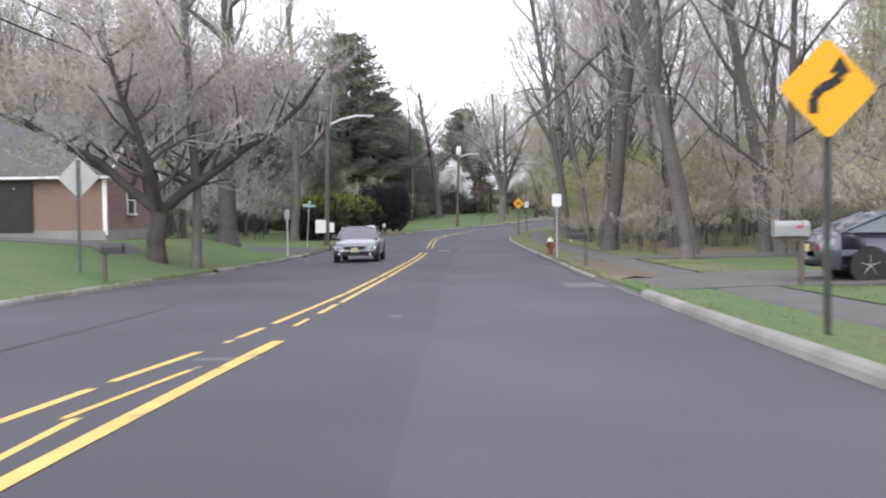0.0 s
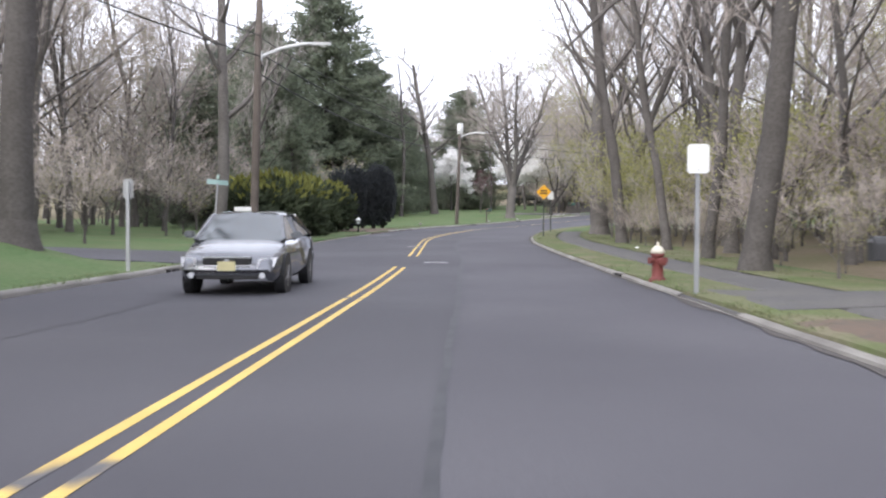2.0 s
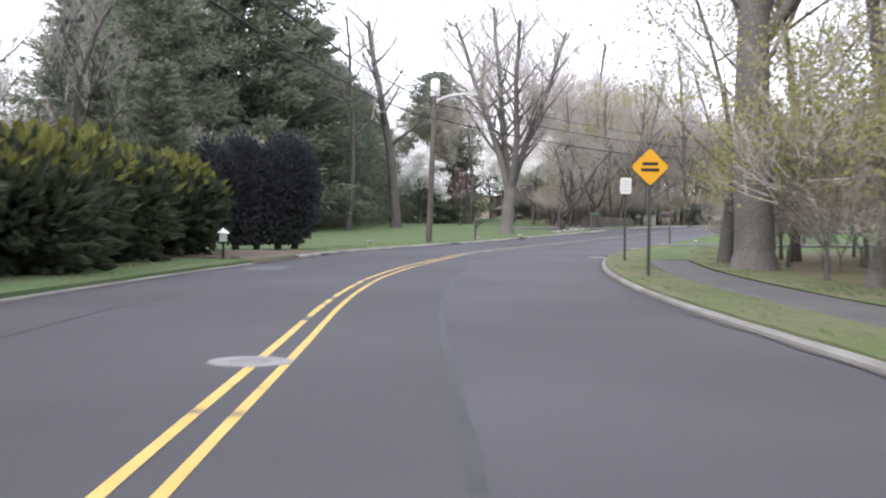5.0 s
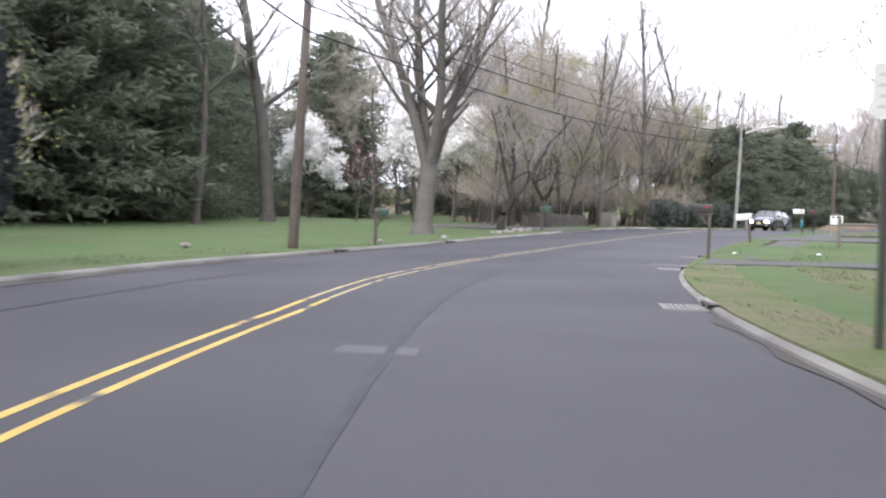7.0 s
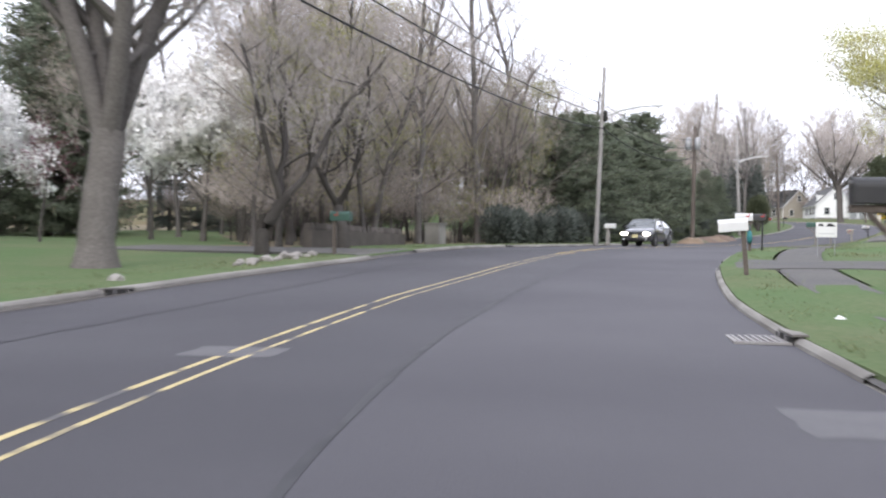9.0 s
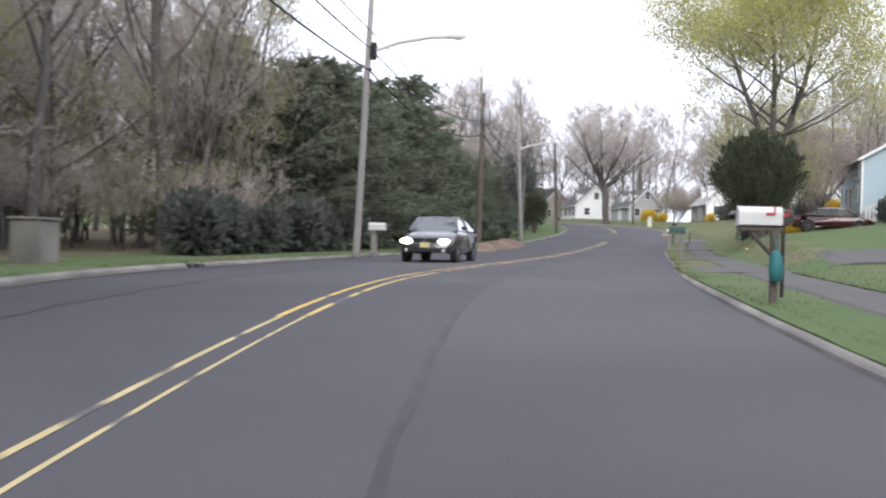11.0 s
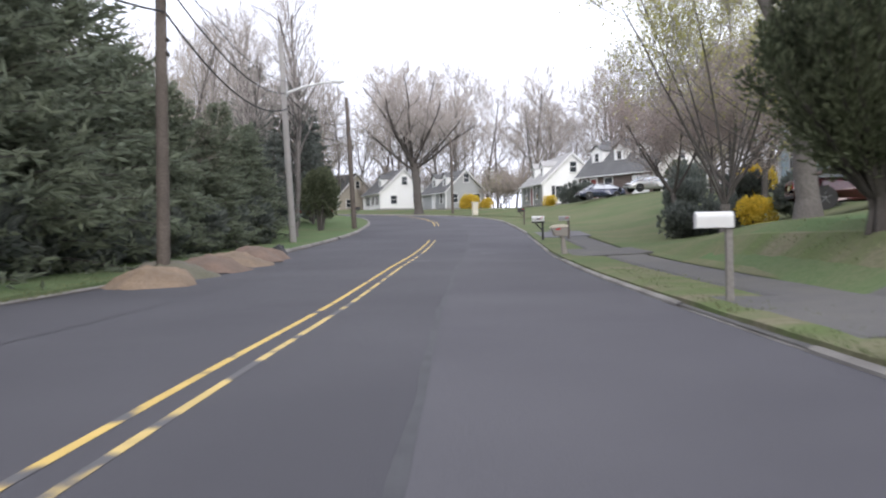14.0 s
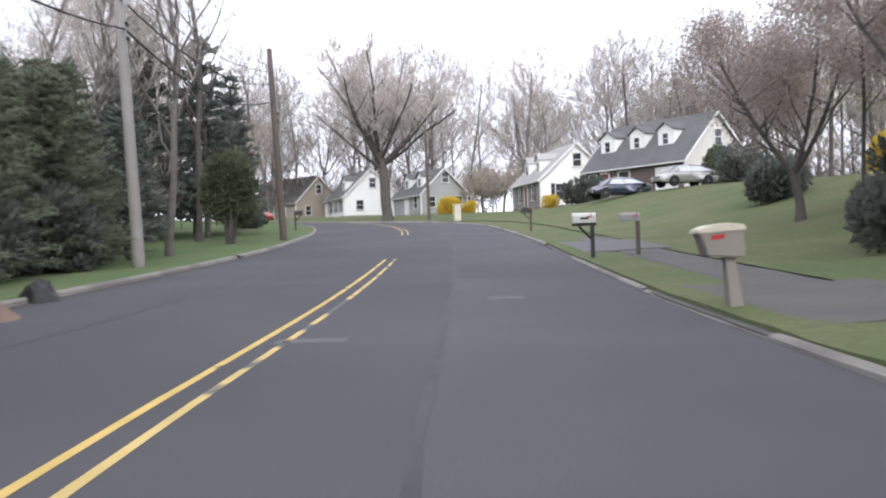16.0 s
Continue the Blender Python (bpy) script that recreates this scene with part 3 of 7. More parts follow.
# ---- trees ----
def grow(seed, height, trunk_r, spread=0.55, limbs=9, first=0.28, up=0.55, sub=(5, 4, 4), lean=0.05, crooked=0.10, forks=0, twig_r=0.012, reach=0.42):
    """Wood of a bare tree: (trunk and limbs, fine twigs, tips)."""
    rnd = random.Random(seed)
    wood_s, limb_s, twig_s, tips, stem_s = Shape(), Shape(), Shape(), [], []

    def limb(p, d, length, r, level, sides, sink=0.04, taper=0.62):
        n = (6, 4, 2, 1, 1)[min(level, 4)]
        pts, rad = [p.copy()], [r]
        q, dd = p.copy(), d.copy()
        for i in range(n):
            dd = (dd + Vector((rnd.uniform(-1, 1), rnd.uniform(-1, 1), rnd.uniform(-0.6, 1.0))) * crooked * (1 + level * 0.5) + Vector((0, 0, sink * level))).normalized()
            q = q + dd * length / n
            pts.append(q.copy())
            rad.append(max(r * (1 - (taper if level == 0 else 0.75) * (i + 1) / n), twig_r * 0.6))
        if level > 2:           # a twig: a thin spike, bent once by its own side twigs
            a = dd.orthogonal().normalized() * r
            b = dd.cross(a)
            twig_s.add([p + a, p - a * 0.5 + b * 0.87, p - a * 0.5 - b * 0.87, q], [(0, 1, 3), (1, 2, 3), (2, 0, 3)])
            return pts, rad
        (wood_s, limb_s, twig_s)[min(level, 2)].tube(pts, rad, sides, caps=False)
        return pts, rad

    def sprout(pts, rad, length, level):
        if level > len(sub):
            tips.append(pts[-1])
            return
        count = sub[level - 1]
        for _ in range(count):
            k = rnd.uniform(0.35, 1.0) * (len(pts) - 1)
            i = min(int(k), len(pts) - 2)
            p = pts[i].lerp(pts[i + 1], k - i)
            d = (pts[i + 1] - pts[i]).normalized()
            side = d.orthogonal().normalized()
            side.rotate(Matrix.Rotation(rnd.uniform(0, 6.28), 3, d))
            nd = (d * rnd.uniform(0.5, 0.9) + side * rnd.uniform(0.5, 0.9) + Vector((0, 0, 0.22))).normalized()
            ln = length * rnd.uniform(0.42, 0.68)
            r = max(rad[i] * 0.5, twig_r)
            a, b = limb(p, nd, ln, r, level + 1, 3)
            sprout(a, b, ln, level + 1)
        tips.append(pts[-1])

    base = Vector((0, 0, -0.25))
    flare = [base, Vector((0, 0, 0.12)), Vector((0, 0, 0.5))]
    wood_s.tube(flare, [trunk_r * 1.45, trunk_r * 1.2, trunk_r], 9, caps=False)
    d0 = Vector((rnd.uniform(-lean, lean), rnd.uniform(-lean, lean), 1)).normalized()
    stem_len = height * (0.85 if not forks else first)
    tp, tr = limb(Vector((0, 0, 0.45)), d0, stem_len, trunk_r, 0, 8, taper=0.1 if forks else 0.62)
    stems = [(tp, tr, stem_len)]
    if forks:
        stems = []
        for k in range(forks):
            w = 6.28 * (k + rnd.uniform(-0.2, 0.2)) / forks
            nd = Vector((math.cos(w) * spread, math.sin(w) * spread, 1)).normalized()
            ln = height * (1 - first) * rnd.uniform(0.8, 1.0)
            root = tp[-2]
            if forks > 5:       # a fan: limbs leave the trunk one above another, the upper ones steeper
                low = rnd.uniform(0, 1)
                root = tp[-3].lerp(tp[-1], 1 - low)
                nd = Vector((math.cos(w) * spread * (0.25 + low), math.sin(w) * spread * (0.25 + low), 1)).normalized()
                ln *= 1 - 0.25 * low
            trunk_s, wood_s = wood_s, Shape()
            a, b = limb(root, nd, ln, tr[-1] * (0.66 if forks < 6 else 0.3 if trunk_r < 0.3 else 0.34), 0, 7)
            stem_s.append(wood_s)
            wood_s = trunk_s
            stems.append((a, b, ln))
    for a, b, ln in stems:
        cnt = limbs if not forks else max(4, limbs // forks)
        for k in range(cnt):
            f = (first if not forks else 0.15) + (1 - (first if not forks else 0.15)) * (k + rnd.uniform(0, 0.8)) / cnt
            f = min(f, 0.98) * (len(a) - 1)
            i = min(int(f), len(a) - 2)
            p = a[i].lerp(a[i + 1], f - i)
            w = k * 2.4 + rnd.uniform(-0.5, 0.5)
            nd = Vector((math.cos(w), math.sin(w), up * rnd.uniform(0.7, 1.5))).normalized()
            le = height * reach * (1.15 - 0.62 * f / (len(a) - 1)) * rnd.uniform(0.75, 1.1)
            c, e = limb(p, nd, le, b[i] * 0.5, 1, 4)
            sprout(c, e, le, 1)
    return wood_s, stem_s, limb_s, twig_s, tips


def leaves(tips, seed, per_tip, size, scatter, long=1.6, droop=0.0):
    """Small folded leaf blades strewn round points."""
    rnd = random.Random(seed)
    v, f = [], []
    for p in tips:
        for _ in range(per_tip):
            c = p + Vector((rnd.gauss(0, scatter), rnd.gauss(0, scatter), rnd.gauss(0, scatter * 0.8)))
            a = Vector((rnd.uniform(-1, 1), rnd.uniform(-1, 1), rnd.uniform(-1, 1) - droop)).normalized()
            b = a.orthogonal().normalized()
            b.rotate(Matrix.Rotation(rnd.uniform(0, 6.28), 3, a))
            s = size * rnd.uniform(0.6, 1.3)
            k = len(v)
            v += [c - a * s * long / 2, c + b * s / 2, c + a * s * long / 2, c - b * s / 2]
            f.append((k, k + 1, k + 2, k + 3))
    sh = Shape()
    sh.v, sh.f = [tuple(p) for p in v], f
    return sh


def bare_tree(name, label, seed, bark=BARK, twigs=TWIG, bud=None, bud_n=2, bud_size=0.09, bud_scatter=0.25, category="tree", group="", **kw):
    w, stems, b, t, tips = grow(seed, **kw)
    ob = thing(name, Matrix(), label, category, group)
    if kw.get("trunk_r", 1) < 0.1:          # undergrowth: its rods cannot be told apart
        for q in stems:
            w.add(q.v, q.f)
        tagged(part("trunk", w, bark, ob, smooth=True), kind="stuff")
    else:
        part("trunk", w, bark, ob, smooth=True)
        for q in stems:
            part("stem", q, bark, ob, smooth=True)
    tagged(part("limbwork", b, bark, ob, smooth=True), kind="stuff")
    tagged(part("branchwork", t, twigs, ob), kind="stuff")
    if bud:
        part("crown", leaves(tips, seed + 1, bud_n, bud_size, bud_scatter), bud, ob)
    return ob


def needle_spray(v, f, p, d, length, rnd, width):
    """A spray of needles: three crossing pointed blades along d."""
    a = d.orthogonal().normalized()
    a.rotate(Matrix.Rotation(rnd.uniform(0, 3.14), 3, d))
    for k in range(2):
        b = a if k == 0 else d.cross(a)
        n = len(v)
        v += [p - d * length * 0.2, p + d * length * 0.35 + b * width, p + d * length, p + d * length * 0.35 - b * width]
        f.append((n, n + 1, n + 2, n + 3))


def conifer(name, label, seed, height, radius, trunk_r, needle, clear=0.1, whorls=22, per=7, droop=0.25, spray=0.55, width=0.16, dense=9, top=0.12, ragged=0.25, group="", bulge=0.85):
    """A pine or spruce: trunk, whorls of boughs, sprays of needles along them."""
    rnd = random.Random(seed)
    w, v, f = Shape(), [], []
    w.tube([(0, 0, -0.3), (0, 0, height * 0.5), (rnd.uniform(-0.2, 0.2), rnd.uniform(-0.2, 0.2), height)], [trunk_r * 1.1, trunk_r * 0.7, 0.03], 8, caps=False)
    for i in range(whorls):
        h = height * (clear + (1 - clear) * (i + rnd.uniform(0, 0.7)) / whorls)
        fr = (h / height - clear) / (1 - clear)
        r = radius * (top + (1 - top) * (1 - fr) ** bulge) * (0.75 + 0.25 * min(1.0, fr * 8 + 0.4))
        for k in range(per):
            an = 6.28 * (k + rnd.uniform(-0.35, 0.35)) / per + i * 1.3
            ln = r * rnd.uniform(1 - ragged, 1 + ragged * 0.5)
            d = Vector((math.cos(an), math.sin(an), rnd.uniform(-droop, 0.25 * (1 - droop)) + 0.5 * fr)).normalized()
            p0 = Vector((0, 0, h))
            tip = p0 + d * ln + Vector((0, 0, -droop * 0.2 * ln))
            w.tube([p0, p0.lerp(tip, 0.5) + Vector((0, 0, 0.06 * ln)), tip], [0.045 * (1 - fr) + 0.02, 0.03, 0.012], 3, caps=False)
            m = max(3, int(dense * ln / radius * 1.3))
            for j in range(m):
                q = (j + rnd.uniform(0.2, 1.0)) / m
                p = p0.lerp(tip, 0.25 + 0.75 * q) + Vector((rnd.gauss(0, 0.16), rnd.gauss(0, 0.16), rnd.gauss(0, 0.08))) * ln * 0.35
                sd = (d + Vector((rnd.uniform(-1.3, 1.3), rnd.uniform(-1.3, 1.3), rnd.uniform(-0.9, 0.8)))).normalized()
                needle_spray(v, f, p, sd, spray * rnd.uniform(0.7, 1.3), rnd, width)
    sh = Shape()
    sh.v, sh.f = [tuple(p) for p in v], f
    ob = thing(name, Matrix(), label, "tree", group)
    part("trunk", w, BARK, ob, smooth=True)
    part("crown", sh, needle, ob)
    return ob


def shrub(name, label, seed, sx, sy, sz, inner, tip=None, count=2600, size=0.2, lumps=9, group="", trunk=None, lift=0.0, long=2.0, category="shrub"):
    """A bush of leafy lumps: sprays standing outward from several rounded mounds."""
    rnd = random.Random(seed)
    mounds = []
    for _ in range(lumps):
        an, rr = rnd.uniform(0, 6.28), math.sqrt(rnd.uniform(0, 1)) * 0.62
        mounds.append((Vector((math.cos(an) * rr * sx, math.sin(an) * rr * sy, lift + sz * rnd.uniform(0.3, 0.6) * (1.1 - rr * 0.5))), rnd.uniform(0.34, 0.55)))
    va, fa, vb, fb = [], [], [], []
    for i in range(count):
        c, k = mounds[i % lumps]
        d = Vector((rnd.gauss(0, 1), rnd.gauss(0, 1), rnd.gauss(0.25, 1))).normalized()
        deep = rnd.uniform(0.72, 1.05)
        p = c + Vector((d.x * sx * k, d.y * sy * k, d.z * sz * k * 0.95)) * deep
        if p.z < 0.03 + lift * 0.6:
            p.z = lift * 0.6 + rnd.uniform(0.03, 0.25)
        sd = (d + Vector((rnd.uniform(-0.6, 0.6), rnd.uniform(-0.6, 0.6), rnd.uniform(-0.1, 0.9)))).normalized()
        # tip colour only high up; lower sprays keep the painted underside shade
        hi = tip and deep > 0.86 and p.z > lift + sz * rnd.uniform(0.55, 0.95)
        needle_spray(vb if hi else va, fb if hi else fa, p, sd, size * rnd.uniform(0.7, 1.4) * long / 2, rnd, size * 0.3)
    ob = thing(name, Matrix(), label, category, group)
    stem = Shape()
    for k in range(5):
        an = rnd.uniform(0, 6.28)
        m = mounds[k % lumps][0]
        stem.tube([(math.cos(an) * 0.1, math.sin(an) * 0.1, -0.2), tuple(m * 0.5), tuple(m)], [trunk or 0.06, (trunk or 0.06) * 0.7, 0.02], 5, caps=False)
    part("stem", stem, BARK, ob)
    a = Shape()
    a.v, a.f = [tuple(p) for p in va], fa
    part("foliage", a, inner, ob)
    if tip and fb:
        b = Shape()
        b.v, b.f = [tuple(p) for p in vb], fb
        tagged(part("new_growth", b, tip, ob, "bright new shoots"), kind="stuff")
    return ob


def yew(name, label, seed, wide, high, limbs, per, inner, tip):
    """A vase-shaped yew: leaning limbs from one short trunk, feathered, each ending in an upright sprig."""
    rnd = random.Random(seed)
    ob = thing(name, Matrix(), label, "evergreen")
    stem = Shape()
    va, fa, vb, fb = [], [], [], []
    for i in range(limbs):
        an = 2.4 * i + rnd.uniform(-0.3, 0.3)
        q = math.sqrt((i + 0.5) / limbs)
        r = wide * q * rnd.uniform(0.86, 1.06)
        z = high * (0.95 - 0.4 * q ** 3.4) * rnd.uniform(0.9, 1.05)
        foot = Vector((math.cos(an) * 0.2, math.sin(an) * 0.2, 0.5))
        if i < 9:
            stem.tube([(math.cos(an) * 0.24, math.sin(an) * 0.24, -0.2), (math.cos(an) * 0.17, math.sin(an) * 0.17, 0.25), tuple(foot)], [0.09, 0.075, 0.07], 6, caps=False)
        mid = Vector((math.cos(an) * r * 0.5, math.sin(an) * r * 0.5, z * 0.5))
        end = Vector((math.cos(an) * r, math.sin(an) * r, z))
        path = [foot.lerp(mid, w).lerp(mid.lerp(end, w), w) for w in (0, 0.25, 0.5, 0.75, 1.0)]
        stem.tube([tuple(p) for p in path], [0.075, 0.06, 0.04, 0.025, 0.008], 5, caps=False)
        for _ in range(per):
            w = 1 - rnd.uniform(0, 0.9) ** 1.25 * 0.85
            at = foot.lerp(mid, w).lerp(mid.lerp(end, w), w)
            along = (mid.lerp(end, w) - foot.lerp(mid, w)).normalized()
            fat = 0.06 + 0.62 * (1 - w) ** 0.6 * min(1.0, w * 1.6)
            off = Vector((rnd.gauss(0, 1), rnd.gauss(0, 1), rnd.gauss(0, 0.8)))
            p = at + off * fat * 0.62
            if p.z < 0.55:
                continue
            sd = (along * 0.6 + off * 0.45 + Vector((0, 0, 0.4))).normalized()
            new_growth = w > 0.82 and rnd.random() < 0.5
            needle_spray(vb if new_growth else va, fb if new_growth else fa, p, sd, rnd.uniform(0.1, 0.19), rnd, 0.024)
    part("stem", stem, BARK_DARK, ob)
    for nm, v, f, mat, lab in (("foliage", va, fa, inner, ""), ("new_growth", vb, fb, tip, "lighter olive tips")):
        s = Shape()
        s.v, s.f = [tuple(p) for p in v], f
        part(nm, s, mat, ob, lab)
    return ob


def plant(ob, m, size=1.0):
    """Put a first plant, scaled, at its place."""
    ob.matrix_basis = m @ Matrix.Diagonal((size, size, size, 1))
    return ob


def again(ob, m, size=1.0):
    """Another of the same kind, scaled."""
    c = copy_thing(ob, m)
    c.matrix_basis = m @ Matrix.Diagonal((size, size, size, 1))
    return c


def scatter(kinds, places, lo=0.85, hi=1.15, seed=1):
    """Strew plants over places (s, u), taking the kinds in turn."""
    rnd = random.Random(seed)
    for i, (s, u) in enumerate(places):
        k = kinds[i % len(kinds)]
        p = spot(s, u)
        m = pose(p.x, p.y, p.z, 0, 0, rnd.uniform(0, 360))
        z = rnd.uniform(lo, hi)
        if k.get("planted"):
            again(k, m, z)
        else:
            plant(k, m, z)
            k["planted"] = 1


def belt(s0, s1, u0, u1, count, seed, gap=2.5, clear=False):
    """Uneven places within a stretch of the plan, none too close together."""
    rnd = random.Random(seed)
    out = []
    for _ in range(count * 12):
        if len(out) >= count:
            break
        s, u = rnd.uniform(s0, s1), rnd.uniform(u0, u1)
        if -40 < u < -5 and (51.5 < s < 61.5 or (u > -28 and 40 < s < 53)):     # the side street and the brick house
            continue
        if clear:
            p = spot(s, u)
            if p.x < 12.5 + 0.11 * (p.y - 150):     # the open lawn with its blossom stays clear
                continue
        if all((s - a) ** 2 + (u - b) ** 2 > gap * gap for a, b in out):
            out.append((s, u))
    return out


# ---- driveways, covers and inlets ----
def apron(name, side, s0, s1, depth, mat, label, skew=0.0):
    """A driveway that leaves the road between s0 and s1."""
    sh = Shape()
    u0 = RIGHT + 0.02 if side > 0 else -LEFT + 0.02
    n = max(3, int(depth / 0.5))
    verts = []
    for i in range(n + 1):
        u = u0 + depth * i / n
        k = skew * i / n
        flare = 0.8 * max(0.0, 1 - i / 4.0)
        for j in (0, 0, 1, 2, 3, 4, 4):
            s = s0 + k - flare + (s1 - s0 + 2 * flare) * j / 4
            h = 0.035 if i == 0 else float(relief(s, side * u)) + 0.035
            if len(verts) % 7 in (0, 6):       # a skirt down into the soil
                h -= 0.15
            verts.append(spot(s, edge_u(s, side * u), h))
    f = [(i * 7 + j, i * 7 + j + 1, i * 7 + j + 8, i * 7 + j + 7) for i in range(n) for j in range(6)]
    sh.add(verts, f if side < 0 else [q[::-1] for q in f])
    return tagged(part(name, sh, mat), label, kind="structure")


apron("driveway", 1, 20.8, 27.2, 22, FOOTPATH, "grey asphalt driveway crossing the footpath")
apron("driveway", 1, 39.2, 42.4, 10, FOOTPATH, "dark asphalt driveway into the trees")
apron("driveway", -1, 29.5, 33.2, 14, FOOTPATH, "narrow grey driveway across the lawn", skew=13)
apron("driveway", -1, 92.8, 100.0, 3.2, EARTH, "bare earth patch at the kerb before the evergreens")
apron("side_street", -1, 53.2, 60.2, 34, ASPHALT_DARK, "side street of worn asphalt joining the road")
apron("driveway", 1, 117.5, 120.4, 16, FOOTPATH, "dark asphalt driveway crossing the verge")
apron("driveway", 1, 138.5, 142.5, 9, FOOTPATH, "grey asphalt driveway across the lawn")
apron("driveway", 1, 163.4, 168.6, 9, FOOTPATH, "grey asphalt driveway across the lawn")
apron("driveway", 1, 181.5, 186.5, 3.2, FOOTPATH, "grey asphalt driveway up the lawn")
apron("driveway", 1, 205.5, 210.5, 3.0, FOOTPATH, "grey asphalt driveway up the lawn")
apron("driveway", 1, 225.0, 232.0, 3.0, PATCH, "pale concrete driveway up to the houses")
apron("driveway", -1, 142.5, 146.5, 10, FOOTPATH, "grey driveway under the trees")


def patch(name, mat, s, u, ls, wu, label, ragged=0.15):
    """An irregular repair lying in the road."""
    rnd = random.Random(int(s * 7))
    sh = Shape()
    pts = []
    for k in range(16):
        a = 2 * math.pi * k / 16
        q = 1 / max(abs(math.cos(a)), abs(math.sin(a)))
        pts.append(spot(s + math.sin(a) * q * ls / 2 * rnd.uniform(1 - ragged, 1.0), u + math.cos(a) * q * wu / 2 * rnd.uniform(1 - ragged * 0.7, 1.0), 0))
    verts = []
    for p in pts:
        _, uu, _ = across(p.x, p.y)
        verts.append((p.x, p.y, p.z + crown(float(uu[0])) + 0.004))
    sh.add(verts, [tuple(range(16))])
    return tagged(part(name, sh, mat), label, kind="structure")


patch("road_patch", PATCH, 10.5, -0.2, 0.25, 0.7, "pale worn mark on the asphalt")
patch("road_patch", PATCH, 24.8, 5.0, 2.2, 0.95, "pale concrete repair beside the kerb", ragged=0.03)
patch("road_patch", PATCH, 15.8, 1.14, 0.35, 0.2, "small pale patch of filler")
patch("road_patch", PATCH, 94.8, 1.5, 0.6, 0.75, "pale square repair in the lane")
patch("road_patch", PATCH, 118.4, 4.95, 1.3, 1.0, "pale concrete repair by the drain")
patch("road_patch", PATCH, 121.2, -0.4, 0.9, 1.0, "crumbling pale repair on the centre line")
patch("road_patch", PATCH, 205.8, 0.45, 0.45, 0.8, "pale square repair on the centre line")
patch("road_patch", PATCH, 211.2, 2.7, 0.6, 0.6, "pale repair in the lane")
patch("road_patch", PATCH, 155.5, 1.1, 0.3, 0.6, "pale repair in the lane")
patch("road_patch", PATCH, 157.0, 2.6, 0.25, 0.7, "pale repair in the lane")
patch("road_patch", PATCH, 170.6, -0.1, 0.4, 1.3, "pale trench repair across the lane")
patch("road_patch", PATCH, 89.0, -3.8, 2.2, 1.1, "pale rubbed repair near the gutter")

IRON = material("cast_iron_cover", (0.22, 0.215, 0.22), 0.6, (0.3, 0.29, 0.29), 3.0, 0.7, None, 0.3, 30, metal=0.2)
TEAL = material("teal_plastic", (0.03, 0.16, 0.17), 0.6, (0.02, 0.12, 0.14), 3.0, 0.5)


def manhole(s, u):
    t = thing("manhole_cover", stand(s, u, h=crown(u)), "round cast-iron manhole cover worn pale in the road", "manhole cover", "manhole covers")
    part("rim", Shape().lathe([(0.29, -0.02), (0.37, -0.02), (0.37, 0.007), (0.3, 0.008)], 24), IRON, t)
    part("lid", Shape().lathe([(0.285, -0.02), (0.285, 0.005), (0.05, 0.007)], 24), IRON, t)
    st = Shape()
    for k in range(-3, 4):
        st.box(0, k * 0.07, 0.009, 0.4 - abs(k) * 0.05, 0.025, 0.004)
    part("tread_pattern", st, IRON, t)


for s, u in ((55.7, 1.1), (69.6, -0.05), (170.6, -1.4)):
    manhole(s, u)


def inlet(side, s, rise=0.11):
    """A kerb inlet: a solid near-black block for the throat's shade, under a concrete lintel."""
    u = edge_u(s, side * (RIGHT if side > 0 else -LEFT))
    t = thing("kerb_inlet", stand(s, u + side * 0.1, h=0), "dark drain opening set into the kerb", "storm drain", "kerb drain openings")
    part("throat", Shape().box(-side * 0.115, 0, rise / 2 - 0.01, 0.05, 1.0, rise), DARK_HOLE, t)
    part("lintel", Shape().box(-0.02 * side, 0, rise + 0.008, 0.2, 1.1, 0.03), CONCRETE, t, bevel=0.01)
    for k in (-0.25, 0.25):
        part("bar", Shape().box(-side * 0.145, k, rise / 2, 0.02, 0.03, rise), IRON, t)
    return t


GRATE_IRON = material("worn_grate_iron", (0.3, 0.29, 0.28), 0.6, (0.22, 0.2, 0.19), 4.0, 0.6)


def grate(side, s):
    u = edge_u(s, side * (RIGHT if side > 0 else -LEFT)) - side * 0.34
    t = thing("drain_grate", stand(s, u, h=0.006), "iron storm drain grate beside the kerb", "drain grate", "drain grates")
    fr = Shape()
    for x in (-0.3, 0.3):
        fr.box(x, 0, 0, 0.05, 1.1, 0.03)
    for y in (-0.53, 0.53):
        fr.box(0, y, 0, 0.6, 0.05, 0.03)
    part("frame", fr, GRATE_IRON, t)
    # dark sheet under the bars, the pit's shade put into its colour
    part("pit", Shape().box(0, 0, -0.012, 0.56, 1.04, 0.006), DARK_HOLE, t)
    for k in range(7):
        part("bar", Shape().box(-0.24 + k * 0.08, 0, 0.004, 0.034, 1.04, 0.024), GRATE_IRON, t)


for side, s in ((-1, 65.0), (-1, 99.6), (-1, 118.4), (-1, 128.7), (1, 101.6), (1, 115.9), (1, 124.2), (-1, 159.3), (-1, 231.5), (1, 49.8), (-1, 50.8)):
    inlet(side, s, 0.07 if s < 100 else 0.09)
for s in (101.6, 115.9, 124.2):
    grate(1, s)

